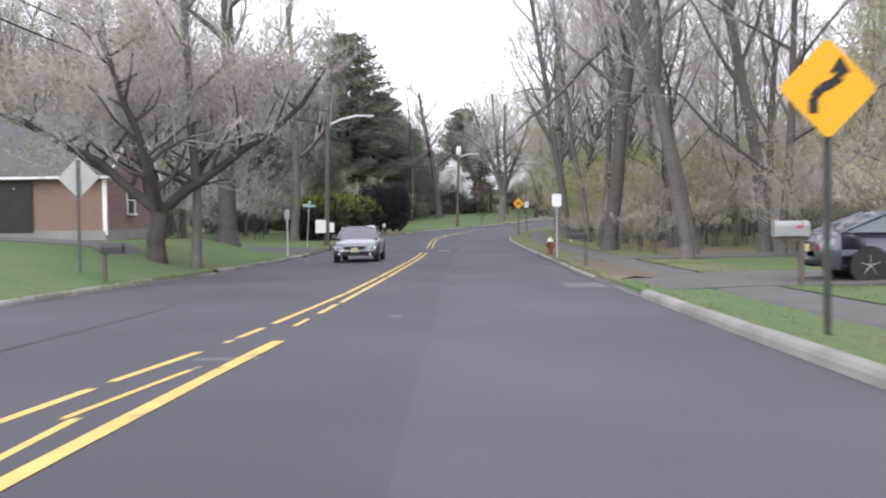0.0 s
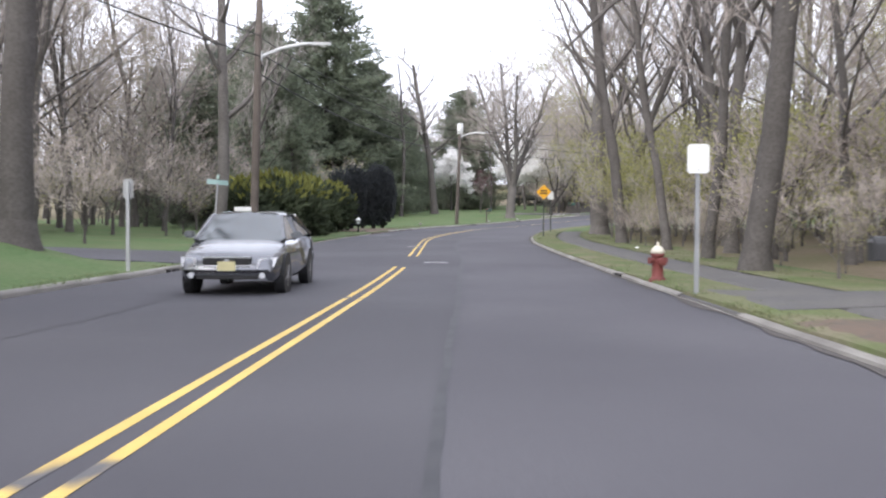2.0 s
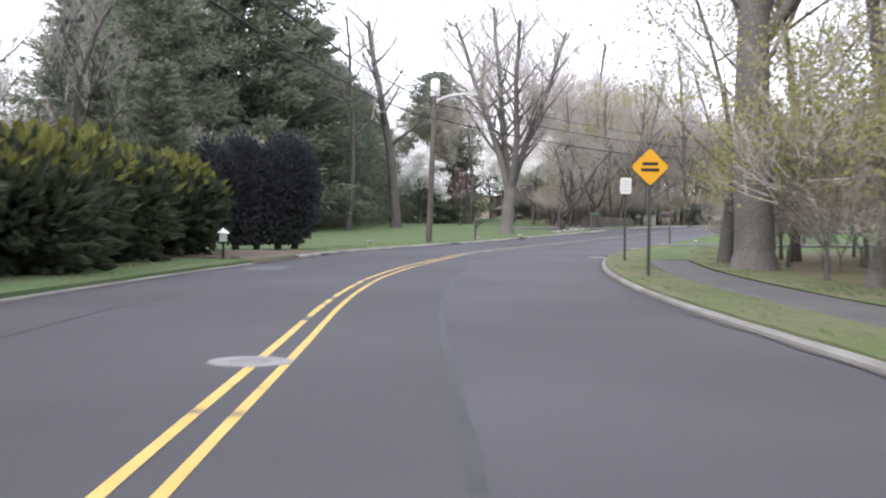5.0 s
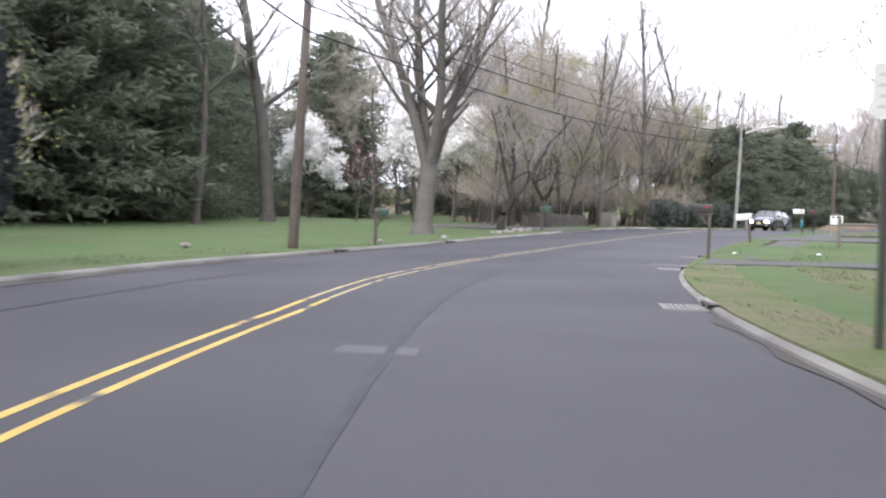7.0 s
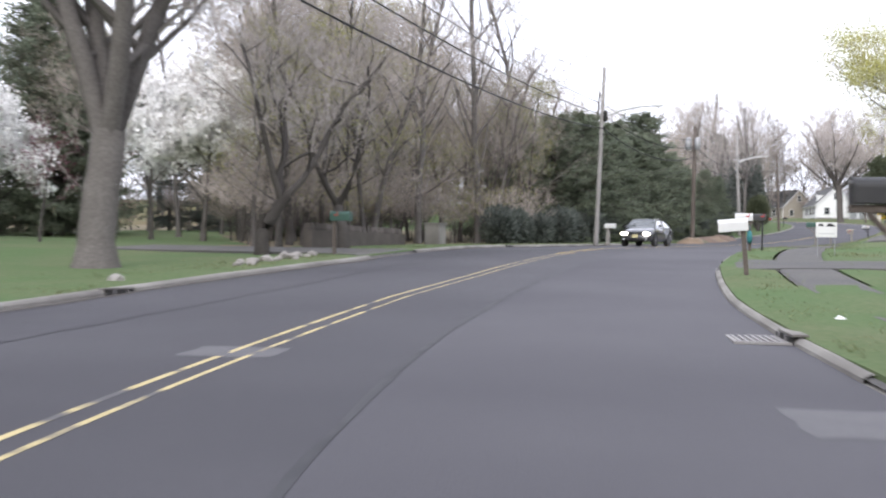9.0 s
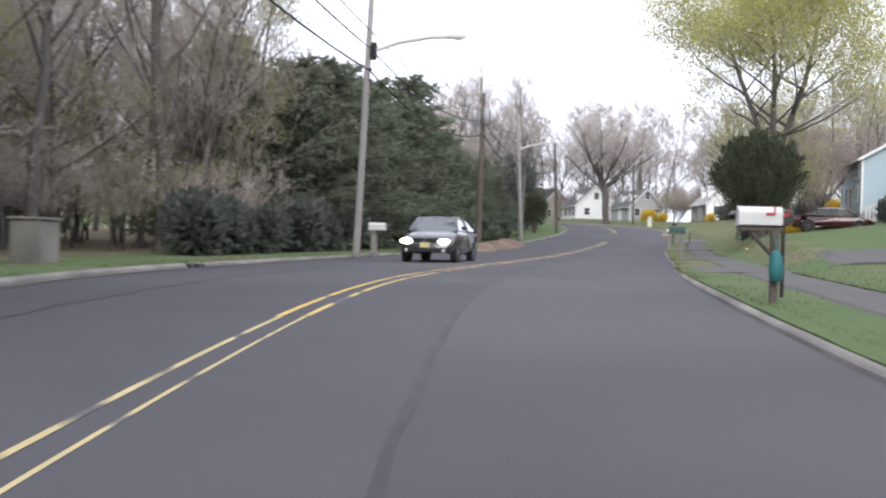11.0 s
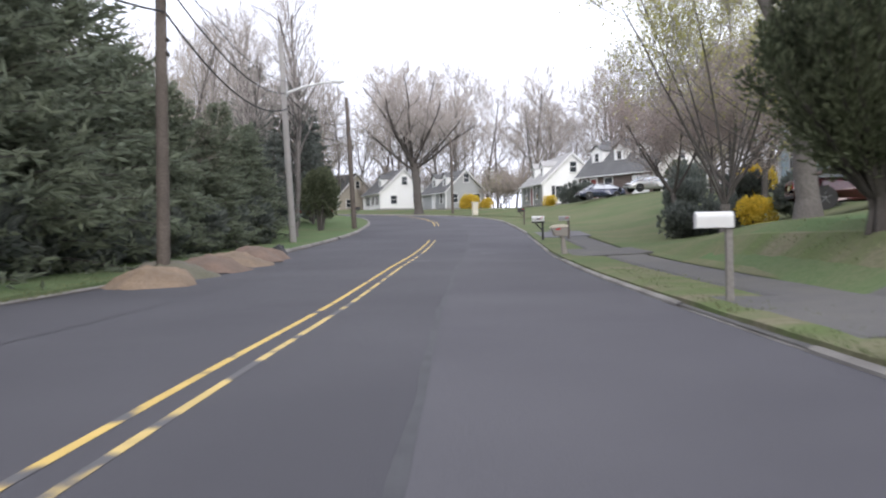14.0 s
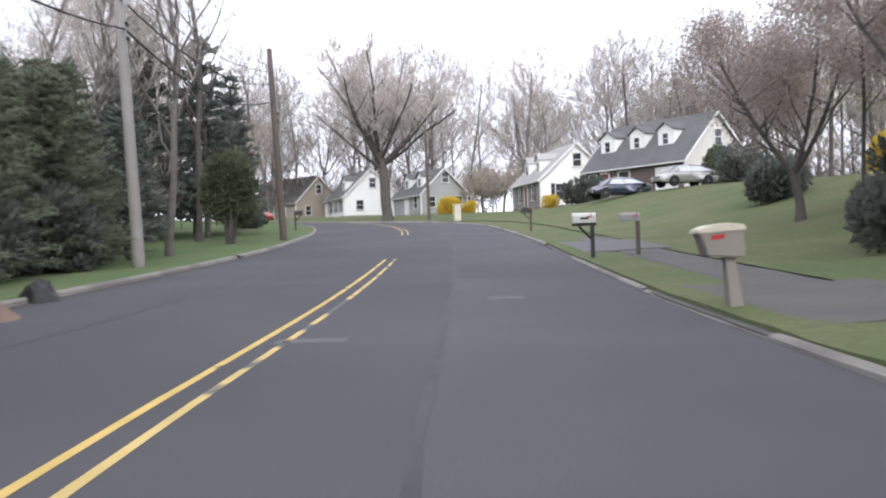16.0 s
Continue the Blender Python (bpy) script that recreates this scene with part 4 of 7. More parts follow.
# ---- signs ----
SIGN_GREY = material("faded_sign_print", (0.5, 0.5, 0.5), 0.7, (0.6, 0.6, 0.6), 3.0, 0.6)
def sign_post(t, h, mat=GREENPOST):
    """A ribbed U-channel post."""
    sh = Shape().box(0, 0.02, h / 2 - 0.15, 0.07, 0.012, h + 0.3)
    sh.box(-0.032, 0.0, h / 2 - 0.15, 0.008, 0.04, h + 0.3).box(0.032, 0.0, h / 2 - 0.15, 0.008, 0.04, h + 0.3)
    return part("post", sh, mat, t)


def plate(w, h, z, y=-0.035, turn=0.0, corner=0.04):
    """A thin upright plate with clipped corners."""
    sh = Shape()
    pts = [(-w / 2 + corner, -h / 2), (w / 2 - corner, -h / 2), (w / 2, -h / 2 + corner), (w / 2, h / 2 - corner), (w / 2 - corner, h / 2), (-w / 2 + corner, h / 2), (-w / 2, h / 2 - corner), (-w / 2, -h / 2 + corner)]
    m = pose(0, y, z, 90, 0, 0) @ pose(0, 0, 0, 0, 0, turn)
    return sh.prism(pts, -0.003, 0.003, m)


def bars(parent, rows, z, y, mat, thick=0.05):
    """Unreadable lettering as plain bars: rows of (height offset, width)."""
    for dz, w in rows:
        part("lettering", Shape().box(0, y, z + dz, w, 0.003, thick), mat, parent)


def bolts(parent, zs, y):
    for z in zs:
        part("bolt", Shape().lathe([(0.012, 0), (0.012, 0.008), (0.005, 0.011)], 6, pose(0, y, z, 90)), STEEL, parent)


# the winding road warning
t = thing("curve_warning_sign", stand(11.3, 6.0, 4), "yellow diamond sign with a black winding arrow on a post", "road sign")
sign_post(t, 3.0)
p = part("sign_plate", plate(0.76, 0.76, 2.62, turn=45, corner=0.05), YELLOW_SIGN, t)
arrow = Shape()
line = [(-0.16, -0.26), (-0.16, -0.1), (-0.08, 0.0), (0.06, 0.06), (0.13, 0.12), (0.13, 0.18)]
for (x0, z0), (x1, z1) in zip(line, line[1:]):
    d = Vector((x1 - x0, z1 - z0)).normalized()
    nrm = Vector((-d.y, d.x)) * 0.05
    arrow.add([(x0 + nrm.x, -0.042, 2.62 + z0 + nrm.y), (x0 - nrm.x, -0.042, 2.62 + z0 - nrm.y), (x1 - nrm.x, -0.042, 2.62 + z1 - nrm.y), (x1 + nrm.x, -0.042, 2.62 + z1 + nrm.y)], [(0, 1, 2, 3)])
arrow.add([(0.01, -0.042, 2.78), (0.25, -0.042, 2.78), (0.13, -0.042, 2.96)], [(0, 1, 2)])
part("arrow", arrow, BLACK, t, "black winding arrow")
bolts(t, (2.3, 2.94), -0.045)


def white_sign(s, u, top, w, h, label, turn=0.0, post=GREENPOST, rows=(), lean=0.0, plate_mat=WHITE):
    t = thing("parking_sign", stand(s, u, turn, lean=lean), label, "road sign", "small white roadside signs")
    sign_post(t, top - 0.05, post)
    part("sign_plate", plate(w, h, top - h / 2), plate_mat, t)
    bars(t, rows, top - h / 2, -0.04, SIGN_GREY, 0.03)
    bolts(t, (top - 0.06, top - h + 0.06), -0.042)
    return t


white_sign(42.35, 5.85, 2.55, 0.38, 0.5, "white rectangular sign on a grey post near the hydrant", 3, STEEL)
white_sign(95.6, 6.1, 2.68, 0.36, 0.52, "white parking sign with faded lettering on a green post", 6, GREENPOST, ((0.15, 0.22), (0.05, 0.24), (-0.05, 0.2), (-0.15, 0.24)))
white_sign(48.8, -5.95, 2.15, 0.24, 0.46, "grey back of a narrow sign on a thin post", 180, STEEL, plate_mat=ALU)
t = thing("advisory_sign", stand(85.5, 6.1, 3), "yellow diamond sign with two lines of black lettering", "road sign")
sign_post(t, 2.9)
part("sign_plate", plate(0.62, 0.62, 2.55, turn=45, corner=0.04), YELLOW_SIGN, t)
bars(t, ((0.07, 0.36), (-0.07, 0.42)), 2.55, -0.042, BLACK, 0.075)
bolts(t, (2.23, 2.87), -0.045)
BLADE = material("pale_green_sign_sheet", (0.3, 0.45, 0.42), 0.5, (0.38, 0.5, 0.47), 3.0, 0.6)
t = thing("street_name_sign", stand(61.6, -6.9, 20, lean=4), "pale green street name blade on a leaning steel post", "street sign")
part("post", Shape().lathe([(0.03, -0.3), (0.03, 2.35)], 10), STEEL, t)
part("name_blade", Shape().box(0, 0, 2.45, 0.75, 0.012, 0.17), BLADE, t, bevel=0.004)
part("name_blade", Shape().box(0, 0, 2.64, 0.012, 0.7, 0.16), BLADE, t, bevel=0.004)
part("cap_bracket", Shape().lathe([(0.04, 2.33), (0.045, 2.38), (0.03, 2.42)], 10), STEEL, t)
# the back of a diamond sign facing the other way
t = thing("warning_sign_back", stand(27.0, -7.6, 180), "grey back of a diamond warning sign", "road sign")
sign_post(t, 2.9, GREENPOST)
part("sign_plate", plate(0.76, 0.76, 2.45, turn=45, corner=0.05), ALU, t)
part("stiffener", Shape().box(0, -0.02, 2.45, 0.09, 0.02, 0.95), ALU, t)
# white boards on a post
t = thing("notice_board", stand(65.2, -6.4, 8), "two blank white boards fixed to a dark wooden post", "sign board")
part("post", Shape().box(0.3, 0, 0.75, 0.14, 0.14, 1.8), POLE_WOOD, t, bevel=0.01)
part("board", Shape().box(-0.16, -0.1, 1.2, 0.64, 0.04, 0.8), WHITE, t, bevel=0.008)
part("board", Shape().box(0.52, -0.1, 1.12, 0.3, 0.04, 0.6), WHITE, t, bevel=0.008)
part("batten", Shape().box(0.1, -0.06, 1.35, 0.9, 0.03, 0.08), POLE_WOOD, t)
# lawn sign
t = thing("lawn_sign", stand(146.2, 8.3, 6), "white yard sign with a black roof picture on wire legs", "yard sign")
part("sign_board", Shape().box(0, 0, 0.82, 0.62, 0.02, 0.46), WHITE, t, bevel=0.004)
part("roof_picture", Shape().add([(-0.02, -0.013, 0.92), (0.26, -0.013, 0.92), (0.2, -0.013, 0.99), (0.06, -0.013, 1.02)], [(0, 1, 2, 3)]), BLACK, t)
part("roof_picture", Shape().add([(-0.24, -0.013, 0.93), (-0.08, -0.013, 0.93), (-0.1, -0.013, 1.0), (-0.22, -0.013, 1.0)], [(0, 1, 2, 3)]), BLACK, t)
bars(t, ((-0.12, 0.5),), 0.82, -0.013, SIGN_GREY, 0.04)
for x in (-0.25, 0.25):
    part("leg", Shape().tube([(x, 0, -0.2), (x, 0, 0.9)], 0.008, 6), STEEL, t)

# ---- a lantern at the bare patch by the evergreens ----
t = thing("garden_lantern", stand(92.0, -6.05, 15) @ Matrix.Diagonal((0.84, 0.84, 0.78, 1)), "small white lantern with a dark cap on a short dark post", "lantern")
part("post", Shape().lathe([(0.05, -0.2), (0.05, 0.62), (0.12, 0.66), (0.12, 0.7)], 10), BLACK, t)
part("glass_box", Shape().box(0, 0, 0.86, 0.26, 0.26, 0.32), SIGN_GREY, t, bevel=0.02)
part("cap", Shape().lathe([(0.22, 1.02), (0.2, 1.07), (0.06, 1.18), (0.02, 1.24)], 12), WHITE, t, "white domed cap")

# ---- fire hydrant ----
RED = material("faded_red_paint", (0.19, 0.05, 0.045), 0.65, (0.13, 0.045, 0.04), 4.0, 0.7, None, 0.2, 30)
CREAM = material("cream_paint", (0.62, 0.58, 0.48), 0.65, (0.5, 0.46, 0.38), 4.0, 0.6)
t = thing("fire_hydrant", stand(46.2, 5.9, 20), "red fire hydrant with a cream bonnet", "fire hydrant")
part("barrel", Shape().lathe([(0.17, -0.1), (0.17, 0.05), (0.13, 0.07), (0.12, 0.1), (0.115, 0.5), (0.15, 0.52), (0.15, 0.56), (0.11, 0.57)], 18), RED, t, smooth=True)
part("bonnet", Shape().lathe([(0.15, 0.565), (0.14, 0.62), (0.1, 0.69), (0.05, 0.72), (0.03, 0.73), (0.03, 0.79), (0.015, 0.8)], 18), CREAM, t, "cream bonnet", smooth=True)
for a in (0, 180):
    n = part("side_nozzle", Shape().lathe([(0.06, 0.08), (0.06, 0.17), (0.07, 0.17), (0.07, 0.2), (0.03, 0.21)], 12, pose(0, 0, 0.42, 0, 90, a)), RED, t)
part("pumper_nozzle", Shape().lathe([(0.075, 0.08), (0.075, 0.18), (0.09, 0.18), (0.09, 0.22), (0.03, 0.235)], 14, pose(0, 0, 0.4, 90, 0, 0)), RED, t)

# ---- mailboxes ----
MAIL_WHITE = material("white_mailbox_enamel", (0.68, 0.68, 0.67), 0.45, (0.55, 0.55, 0.54), 2.0, 0.6)
MAIL_GREY = material("grey_mailbox_metal", (0.32, 0.32, 0.32), 0.5, (0.24, 0.24, 0.24), 2.0, 0.6, metal=0.3)
MAIL_BLACK = material("black_mailbox", (0.025, 0.025, 0.027), 0.45, (0.04, 0.04, 0.04), 2.0, 0.6)
MAIL_GREEN = material("dark_green_mailbox", (0.03, 0.075, 0.06), 0.5, (0.04, 0.09, 0.07), 2.0, 0.6)
PLASTIC = material("taupe_plastic", (0.27, 0.25, 0.225), 0.6, (0.22, 0.2, 0.18), 2.0, 0.6)
FLAG = material("red_flag_paint", (0.45, 0.03, 0.03), 0.5, (0.38, 0.03, 0.03), 3.0, 0.5)
GREY_WOOD = material("silvered_post_wood", (0.25, 0.235, 0.22), 0.9, (0.19, 0.178, 0.165), 1.5, 0.8, (0.14, 0.13, 0.12), 0.5, 20, spec=0.2)


def mailbox(s, u, body, post_mat, label, side=1, height=1.1, arm=True, flag=True, post="square", turn=0.0, lean=0.0, size=1.0, letters=False, category="mailbox"):
    """A domed box with its door to the road, on a post."""
    t = thing("mailbox", stand(s, u, turn, lean=lean), label, category, "mailboxes along the road")
    l, w, h = 0.5 * size, 0.18 * size, 0.24 * size
    prof = [(-w / 2, 0), (w / 2, 0), (w / 2, h * 0.58)] + [(math.cos(a) * w / 2, h * 0.58 + math.sin(a) * w / 2 * 0.92) for a in np.linspace(0.25, math.pi - 0.25, 7)] + [(-w / 2, h * 0.58)]
    m = pose(-side * 0.12, 0, height, 90, 0, 90)
    part("box", Shape().prism(prof, -l / 2, l / 2, m), body, t, bevel=0.006)
    door = [(x * 1.06, y * 1.04 - 0.004) for x, y in prof]
    dz = l / 2 + 0.006
    d = part("door", Shape().prism(door, -dz - 0.01 if side > 0 else dz - 0.006, -dz + 0.006 if side > 0 else dz + 0.01, m), body, t)
    part("door_latch", Shape().box(-side * (0.12 + l / 2 + 0.02), 0, height + h * 0.75, 0.02, 0.03, 0.03), STEEL, d)
    if flag:
        part("flag", Shape().box(0.0, -w / 2 - 0.012, height + h * 0.55, 0.12, 0.006, 0.035).box(0.055, -w / 2 - 0.012, height + h * 0.75, 0.02, 0.006, 0.1), FLAG, t)
    if letters:
        part("lettering", Shape().box(-side * 0.12, -w / 2 - 0.006, height + h * 0.4, 0.2, 0.004, 0.05), MAIL_BLACK, t)
    if post == "square":
        part("post", Shape().box(0.08 * side, 0, height / 2 - 0.12, 0.1, 0.1, height + 0.62 if arm else height + 0.24), post_mat, t, bevel=0.008)
        if arm:
            part("arm", Shape().box(-side * 0.12, 0, height - 0.045, 0.62, 0.09, 0.07), post_mat, t, bevel=0.006)
            b = Shape().tube([(0.06 * side, 0, height - 0.42), (-side * 0.26, 0, height - 0.08)], 0.03, 4)
            part("brace", b, post_mat, t)
    elif post == "pipe":
        part("post", Shape().lathe([(0.03, -0.3), (0.03, height)], 10), post_mat, t)
        part("mount", Shape().box(-side * 0.08, 0, height - 0.012, 0.3, 0.15, 0.024), post_mat, t)
    else:
        part("pedestal", Shape().lathe([(0.2, -0.2), (0.2, 0.05), (0.15, 0.12), (0.13, height - 0.15), (0.2, height - 0.03), (0.2, height)], 4, pose(0, 0, 0, 0, 0, 45)), post_mat, t)
    return t


mailbox(20.9, 8.7, MAIL_GREY, POLE_WOOD, "weathered grey metal mailbox on a dark timber post", size=1.35, height=0.98, arm=True)
mailbox(33.9, 6.0, MAIL_BLACK, POLE_WOOD, "black mailbox on a low timber post", size=1.0, height=0.86, arm=False, flag=False)
mailbox(26.6, -6.75, MAIL_BLACK, POLE_WOOD, "dark mailbox on a low post at the edge of the lawn", side=-1, height=0.72, size=1.1, arm=False, flag=False)
mailbox(122.5, -5.85, MAIL_GREEN, POLE_WOOD, "dark green mailbox on a slim post by the lawn", side=-1, height=1.1)
mailbox(121.0, 5.88, MAIL_BLACK, POLE_WOOD, "black mailbox slung from a tall post", height=1.48, size=1.1)
mailbox(135.6, 5.78, MAIL_WHITE, POLE_WOOD, "white metal mailbox tilted on a grey timber post", size=1.25, height=1.0, arm=False, lean=-5, flag=False)
mailbox(150.2, 5.85, MAIL_WHITE, POLE_WOOD, "white mailbox on a timber post", height=1.08, size=1.15)
mailbox(151.4, 6.3, MAIL_BLACK, MAIL_BLACK, "black mailbox on a thin black post", height=1.1, post="pipe")
mailbox(142.0, -6.1, MAIL_GREEN, POLE_WOOD, "dark green mailbox on a thick post under the trees", side=-1, height=1.05, size=1.3, arm=False)
mailbox(176.3, -5.85, MAIL_WHITE, CONCRETE, "white mailbox on a pale moulded pedestal", side=-1, height=0.95, post="pedestal", flag=False, size=1.3)
mailbox(178.0, 5.98, MAIL_GREEN, GREY_WOOD, "dark green mailbox on a weathered grey post", height=1.1, size=1.2, flag=False)
mailbox(186.0, 6.0, MAIL_WHITE, GREY_WOOD, "white mailbox on a slim grey post", height=1.08, size=1.05, arm=False, flag=False)
mailbox(221.6, 5.3, MAIL_WHITE, MAIL_BLACK, "white mailbox with a dark end on a black post", height=1.02, size=1.15, letters=True)
mailbox(222.4, 6.6, MAIL_GREY, POLE_WOOD, "old grey mailbox on a short post", height=0.9, arm=False)
mailbox(247.0, 6.1, MAIL_BLACK, POLE_WOOD, "dark mailbox on a timber post", height=1.0)
mailbox(262.5, -6.6, MAIL_BLACK, MAIL_BLACK, "black mailbox on a black post", side=-1, height=1.05)
# the moulded plastic one with a cream lid
t = thing("mailbox", stand(207.4, 5.35, 8, lean=-6) @ Matrix.Diagonal((0.82, 0.82, 0.9, 1)), "taupe plastic mailbox with a cream lid on a moulded post", "mailbox", "mailboxes along the road")
part("post", Shape().lathe([(0.16, -0.2), (0.15, 0.1), (0.11, 0.75), (0.13, 0.85)], 4, pose(0, 0, 0, 0, 0, 45)), PLASTIC, t, bevel=0.015)
part("box", Shape().add([(-0.36, -0.17, 0.86), (0.2, -0.17, 0.78), (0.24, -0.17, 1.16), (-0.44, -0.17, 1.2), (-0.36, 0.17, 0.86), (0.2, 0.17, 0.78), (0.24, 0.17, 1.16), (-0.44, 0.17, 1.2)], [(0, 1, 2, 3), (7, 6, 5, 4), (0, 4, 5, 1), (1, 5, 6, 2), (2, 6, 7, 3), (3, 7, 4, 0)]), PLASTIC, t, bevel=0.02)
part("lid", Shape().prism([(-0.48, 1.18), (0.27, 1.14), (0.24, 1.22), (0.0, 1.27), (-0.3, 1.27), (-0.46, 1.23)], -0.19, 0.19, pose(0, 0, 0, 90)), CREAM, t, "cream rounded lid", bevel=0.01)
part("lettering", Shape().box(-0.18, -0.176, 1.1, 0.2, 0.004, 0.06), FLAG, t, "faded red mark")
# a teal bag hung by the white mailbox
t = thing("newspaper_bag", stand(150.2, 5.85), "teal plastic newspaper bag hanging from the mailbox post", "bag")
part("sack", Shape().lathe([(0.03, 0.3), (0.08, 0.34), (0.1, 0.48), (0.08, 0.66), (0.03, 0.74)], 9, Matrix.Translation((0.08, -0.14, 0))), TEAL, t, smooth=True)
part("strap", Shape().tube([(0.08, -0.14, 0.72), (0.08, -0.1, 0.86), (0.08, -0.04, 0.95)], 0.012, 5), TEAL, t)

# ---- utility poles, street lamps and cables ----
PALE_POLE = material("pale_grey_pole", (0.29, 0.275, 0.265), 0.8, (0.22, 0.21, 0.2), 1.5, 0.7, None, 0.3, 20)
INSULATOR = material("grey_insulator", (0.4, 0.4, 0.42), 0.4, (0.3, 0.3, 0.3), 3.0, 0.5)
POLES = [(65.8, -6.28, 11.5, 0.15, 1.5), (117.2, -6.5, 8.7, 0.15, 2.0), (173.4, -5.7, 10.4, 0.125, 2.0), (197.8, -5.6, 9.2, 0.16, 0.5), (224.5, -7.1, 10.5, 0.16, -2.5), (246.0, -5.95, 9.3, 0.16, -2.5), (289.5, 12.6, 9.0, 0.14, -1.0)]
POLE_TOPS = []
for i, (s, u, h, r, lean) in enumerate(POLES):
    m = stand(s, u, 0, lean=lean)
    t = thing("utility_pole", m, "weathered wooden utility pole carrying cables", "utility pole", "utility poles along the road")
    part("pole", Shape().lathe([(r * 1.15, -0.4), (r * 1.12, 0.2), (r, h * 0.5), (r * 0.78, h)], 12), PALE_POLE if i in (2, 4) else POLE_WOOD, t, smooth=True)
    if i == 0:
        part("crossarm", Shape().box(0, -r * 0.9, h - 0.55, 2.0, 0.1, 0.12), POLE_WOOD, t, bevel=0.008)
        for x in (-0.9, -0.45, 0.45, 0.9):
            part("insulator", Shape().lathe([(0.03, h - 0.49), (0.05, h - 0.45), (0.03, h - 0.41), (0.05, h - 0.37), (0.02, h - 0.33)], 8, Matrix.Translation((x, -r * 0.9, 0))), INSULATOR, t)
        for x in (-1, 1):
            part("arm_brace", Shape().tube([(x * 0.6, -r * 0.95, h - 0.6), (0, -r * 0.95, h - 1.15)], 0.014, 4), STEEL, t)
    for z in (h * 0.62, h * 0.66):
        part("cable_clamp", Shape().box(r * 0.9, 0, z, 0.12, 0.12, 0.1), DARK_HOLE, t)
    POLE_TOPS.append((m, h, r))
    if i == 3:
        for x in (-0.42, 0.3):
            part("transformer", Shape().lathe([(0.2, 7.3), (0.24, 7.36), (0.24, 8.15), (0.21, 8.22), (0.08, 8.3)], 14, Matrix.Translation((x, -0.25, 0))), STEEL, t, "grey can-shaped transformer", smooth=True)
    if i == 2:
        part("cable_splice", Shape().lathe([(0.1, 7.2), (0.14, 7.3), (0.14, 7.75), (0.08, 7.85)], 10, Matrix.Translation((0.2, 0, 0))), DARK_HOLE, t)


LAMP_GREY = material("pale_lamp_casing", (0.62, 0.62, 0.62), 0.6, (0.52, 0.52, 0.52), 2.0, 0.6)


def street_lamp(i, z, reach, rise, label):
    """A bracket arm with a cobra-head lamp, fixed to a pole."""
    m, h, r = POLE_TOPS[i]
    t = thing("street_lamp", m.copy(), label, "street lamp", "street lamps on the poles")
    part("bracket_arm", Shape().tube([(r, 0, z), (r + reach * 0.35, 0, z + rise * 0.6), (r + reach * 0.75, 0, z + rise * 0.95), (r + reach, 0, z + rise)], 0.07, 8), LAMP_GREY, t, smooth=True)
    hd = part("lamp_head", Shape().prism([(-0.09, 0), (0.09, 0), (0.13, 0.25), (0.12, 0.6), (0.06, 0.7), (-0.06, 0.7), (-0.12, 0.6), (-0.13, 0.25)], -0.06, 0.06, Matrix.Translation((r + reach - 0.1, 0, z + rise)) @ pose(0, 0, 0, 0, 0, -90)), LAMP_GREY, t, bevel=0.02)
    part("lens", Shape().lathe([(0.1, -0.11), (0.12, -0.06)], 10, Matrix.Translation((r + reach + 0.3, 0, z + rise))), WHITE, hd)
    part("wall_plate", Shape().box(r, 0, z, 0.06, 0.14, 0.35), STEEL, t)


street_lamp(0, 7.5, 2.1, 0.55, "cobra-head street lamp on a bracket arm")
street_lamp(1, 7.8, 1.7, 0.35, "cobra-head street lamp on a bracket arm")
street_lamp(2, 7.5, 2.9, 0.6, "cobra-head street lamp on a pale bracket arm")
street_lamp(4, 7.6, 2.4, 0.4, "cobra-head street lamp on a bracket arm")
m, h, r = POLE_TOPS[1]
t = thing("pole_box", m.copy(), "white cylinder-shaped box at the top of the pole", "utility box")
part("box", Shape().lathe([(0.22, 8.0), (0.26, 8.05), (0.26, 8.85), (0.2, 8.95)], 12), WHITE, t, smooth=True)


def cable(a, b, sag, r=0.012, n=14):
    pts = []
    for k in range(n + 1):
        q = k / n
        p = a.lerp(b, q)
        pts.append(p - Vector((0, 0, sag * 4 * q * (1 - q))))
    t = part("overhead_cable", Shape().tube(pts, r, 5), WIRE)
    tagged(t, "black overhead cable sagging between poles", "cable", "overhead cables")


LINE_POLES = [POLE_TOPS[k] for k in range(6)]
for (ma, ha, ra), (mb, hb, rb) in zip(LINE_POLES, LINE_POLES[1:]):
    for x, z, sag, r in ((-0.9, -0.33, 0.5, 0.01), (0.9, -0.33, 0.55, 0.01), (0.1, 7.6, 0.8, 0.026), (0.1, 6.8, 0.95, 0.03), (0.12, 8.2, 0.7, 0.018)):
        za, zb = (z, z) if z > 0 else (ha + z, hb + z)
        cable(ma @ Vector((x, 0, min(za, ha - 0.1))), mb @ Vector((x, 0, min(zb, hb - 0.1))), sag, r)
ma, ha, ra = POLE_TOPS[0]
for x, z, r in ((-0.9, -0.33, 0.01), (0.9, -0.33, 0.01), (0.1, -3.2, 0.022), (0.1, -4.0, 0.026)):
    cable(ma @ Vector((x, 0, ha + z)), spot(20, -12.5) + Vector((0, 0, ha + z)), 0.9, r)
for z in (6.6, 7.2):
    cable(POLE_TOPS[5][0] @ Vector((0, 0, z)), POLE_TOPS[6][0] @ Vector((0, 0, z)), 0.8, 0.018)
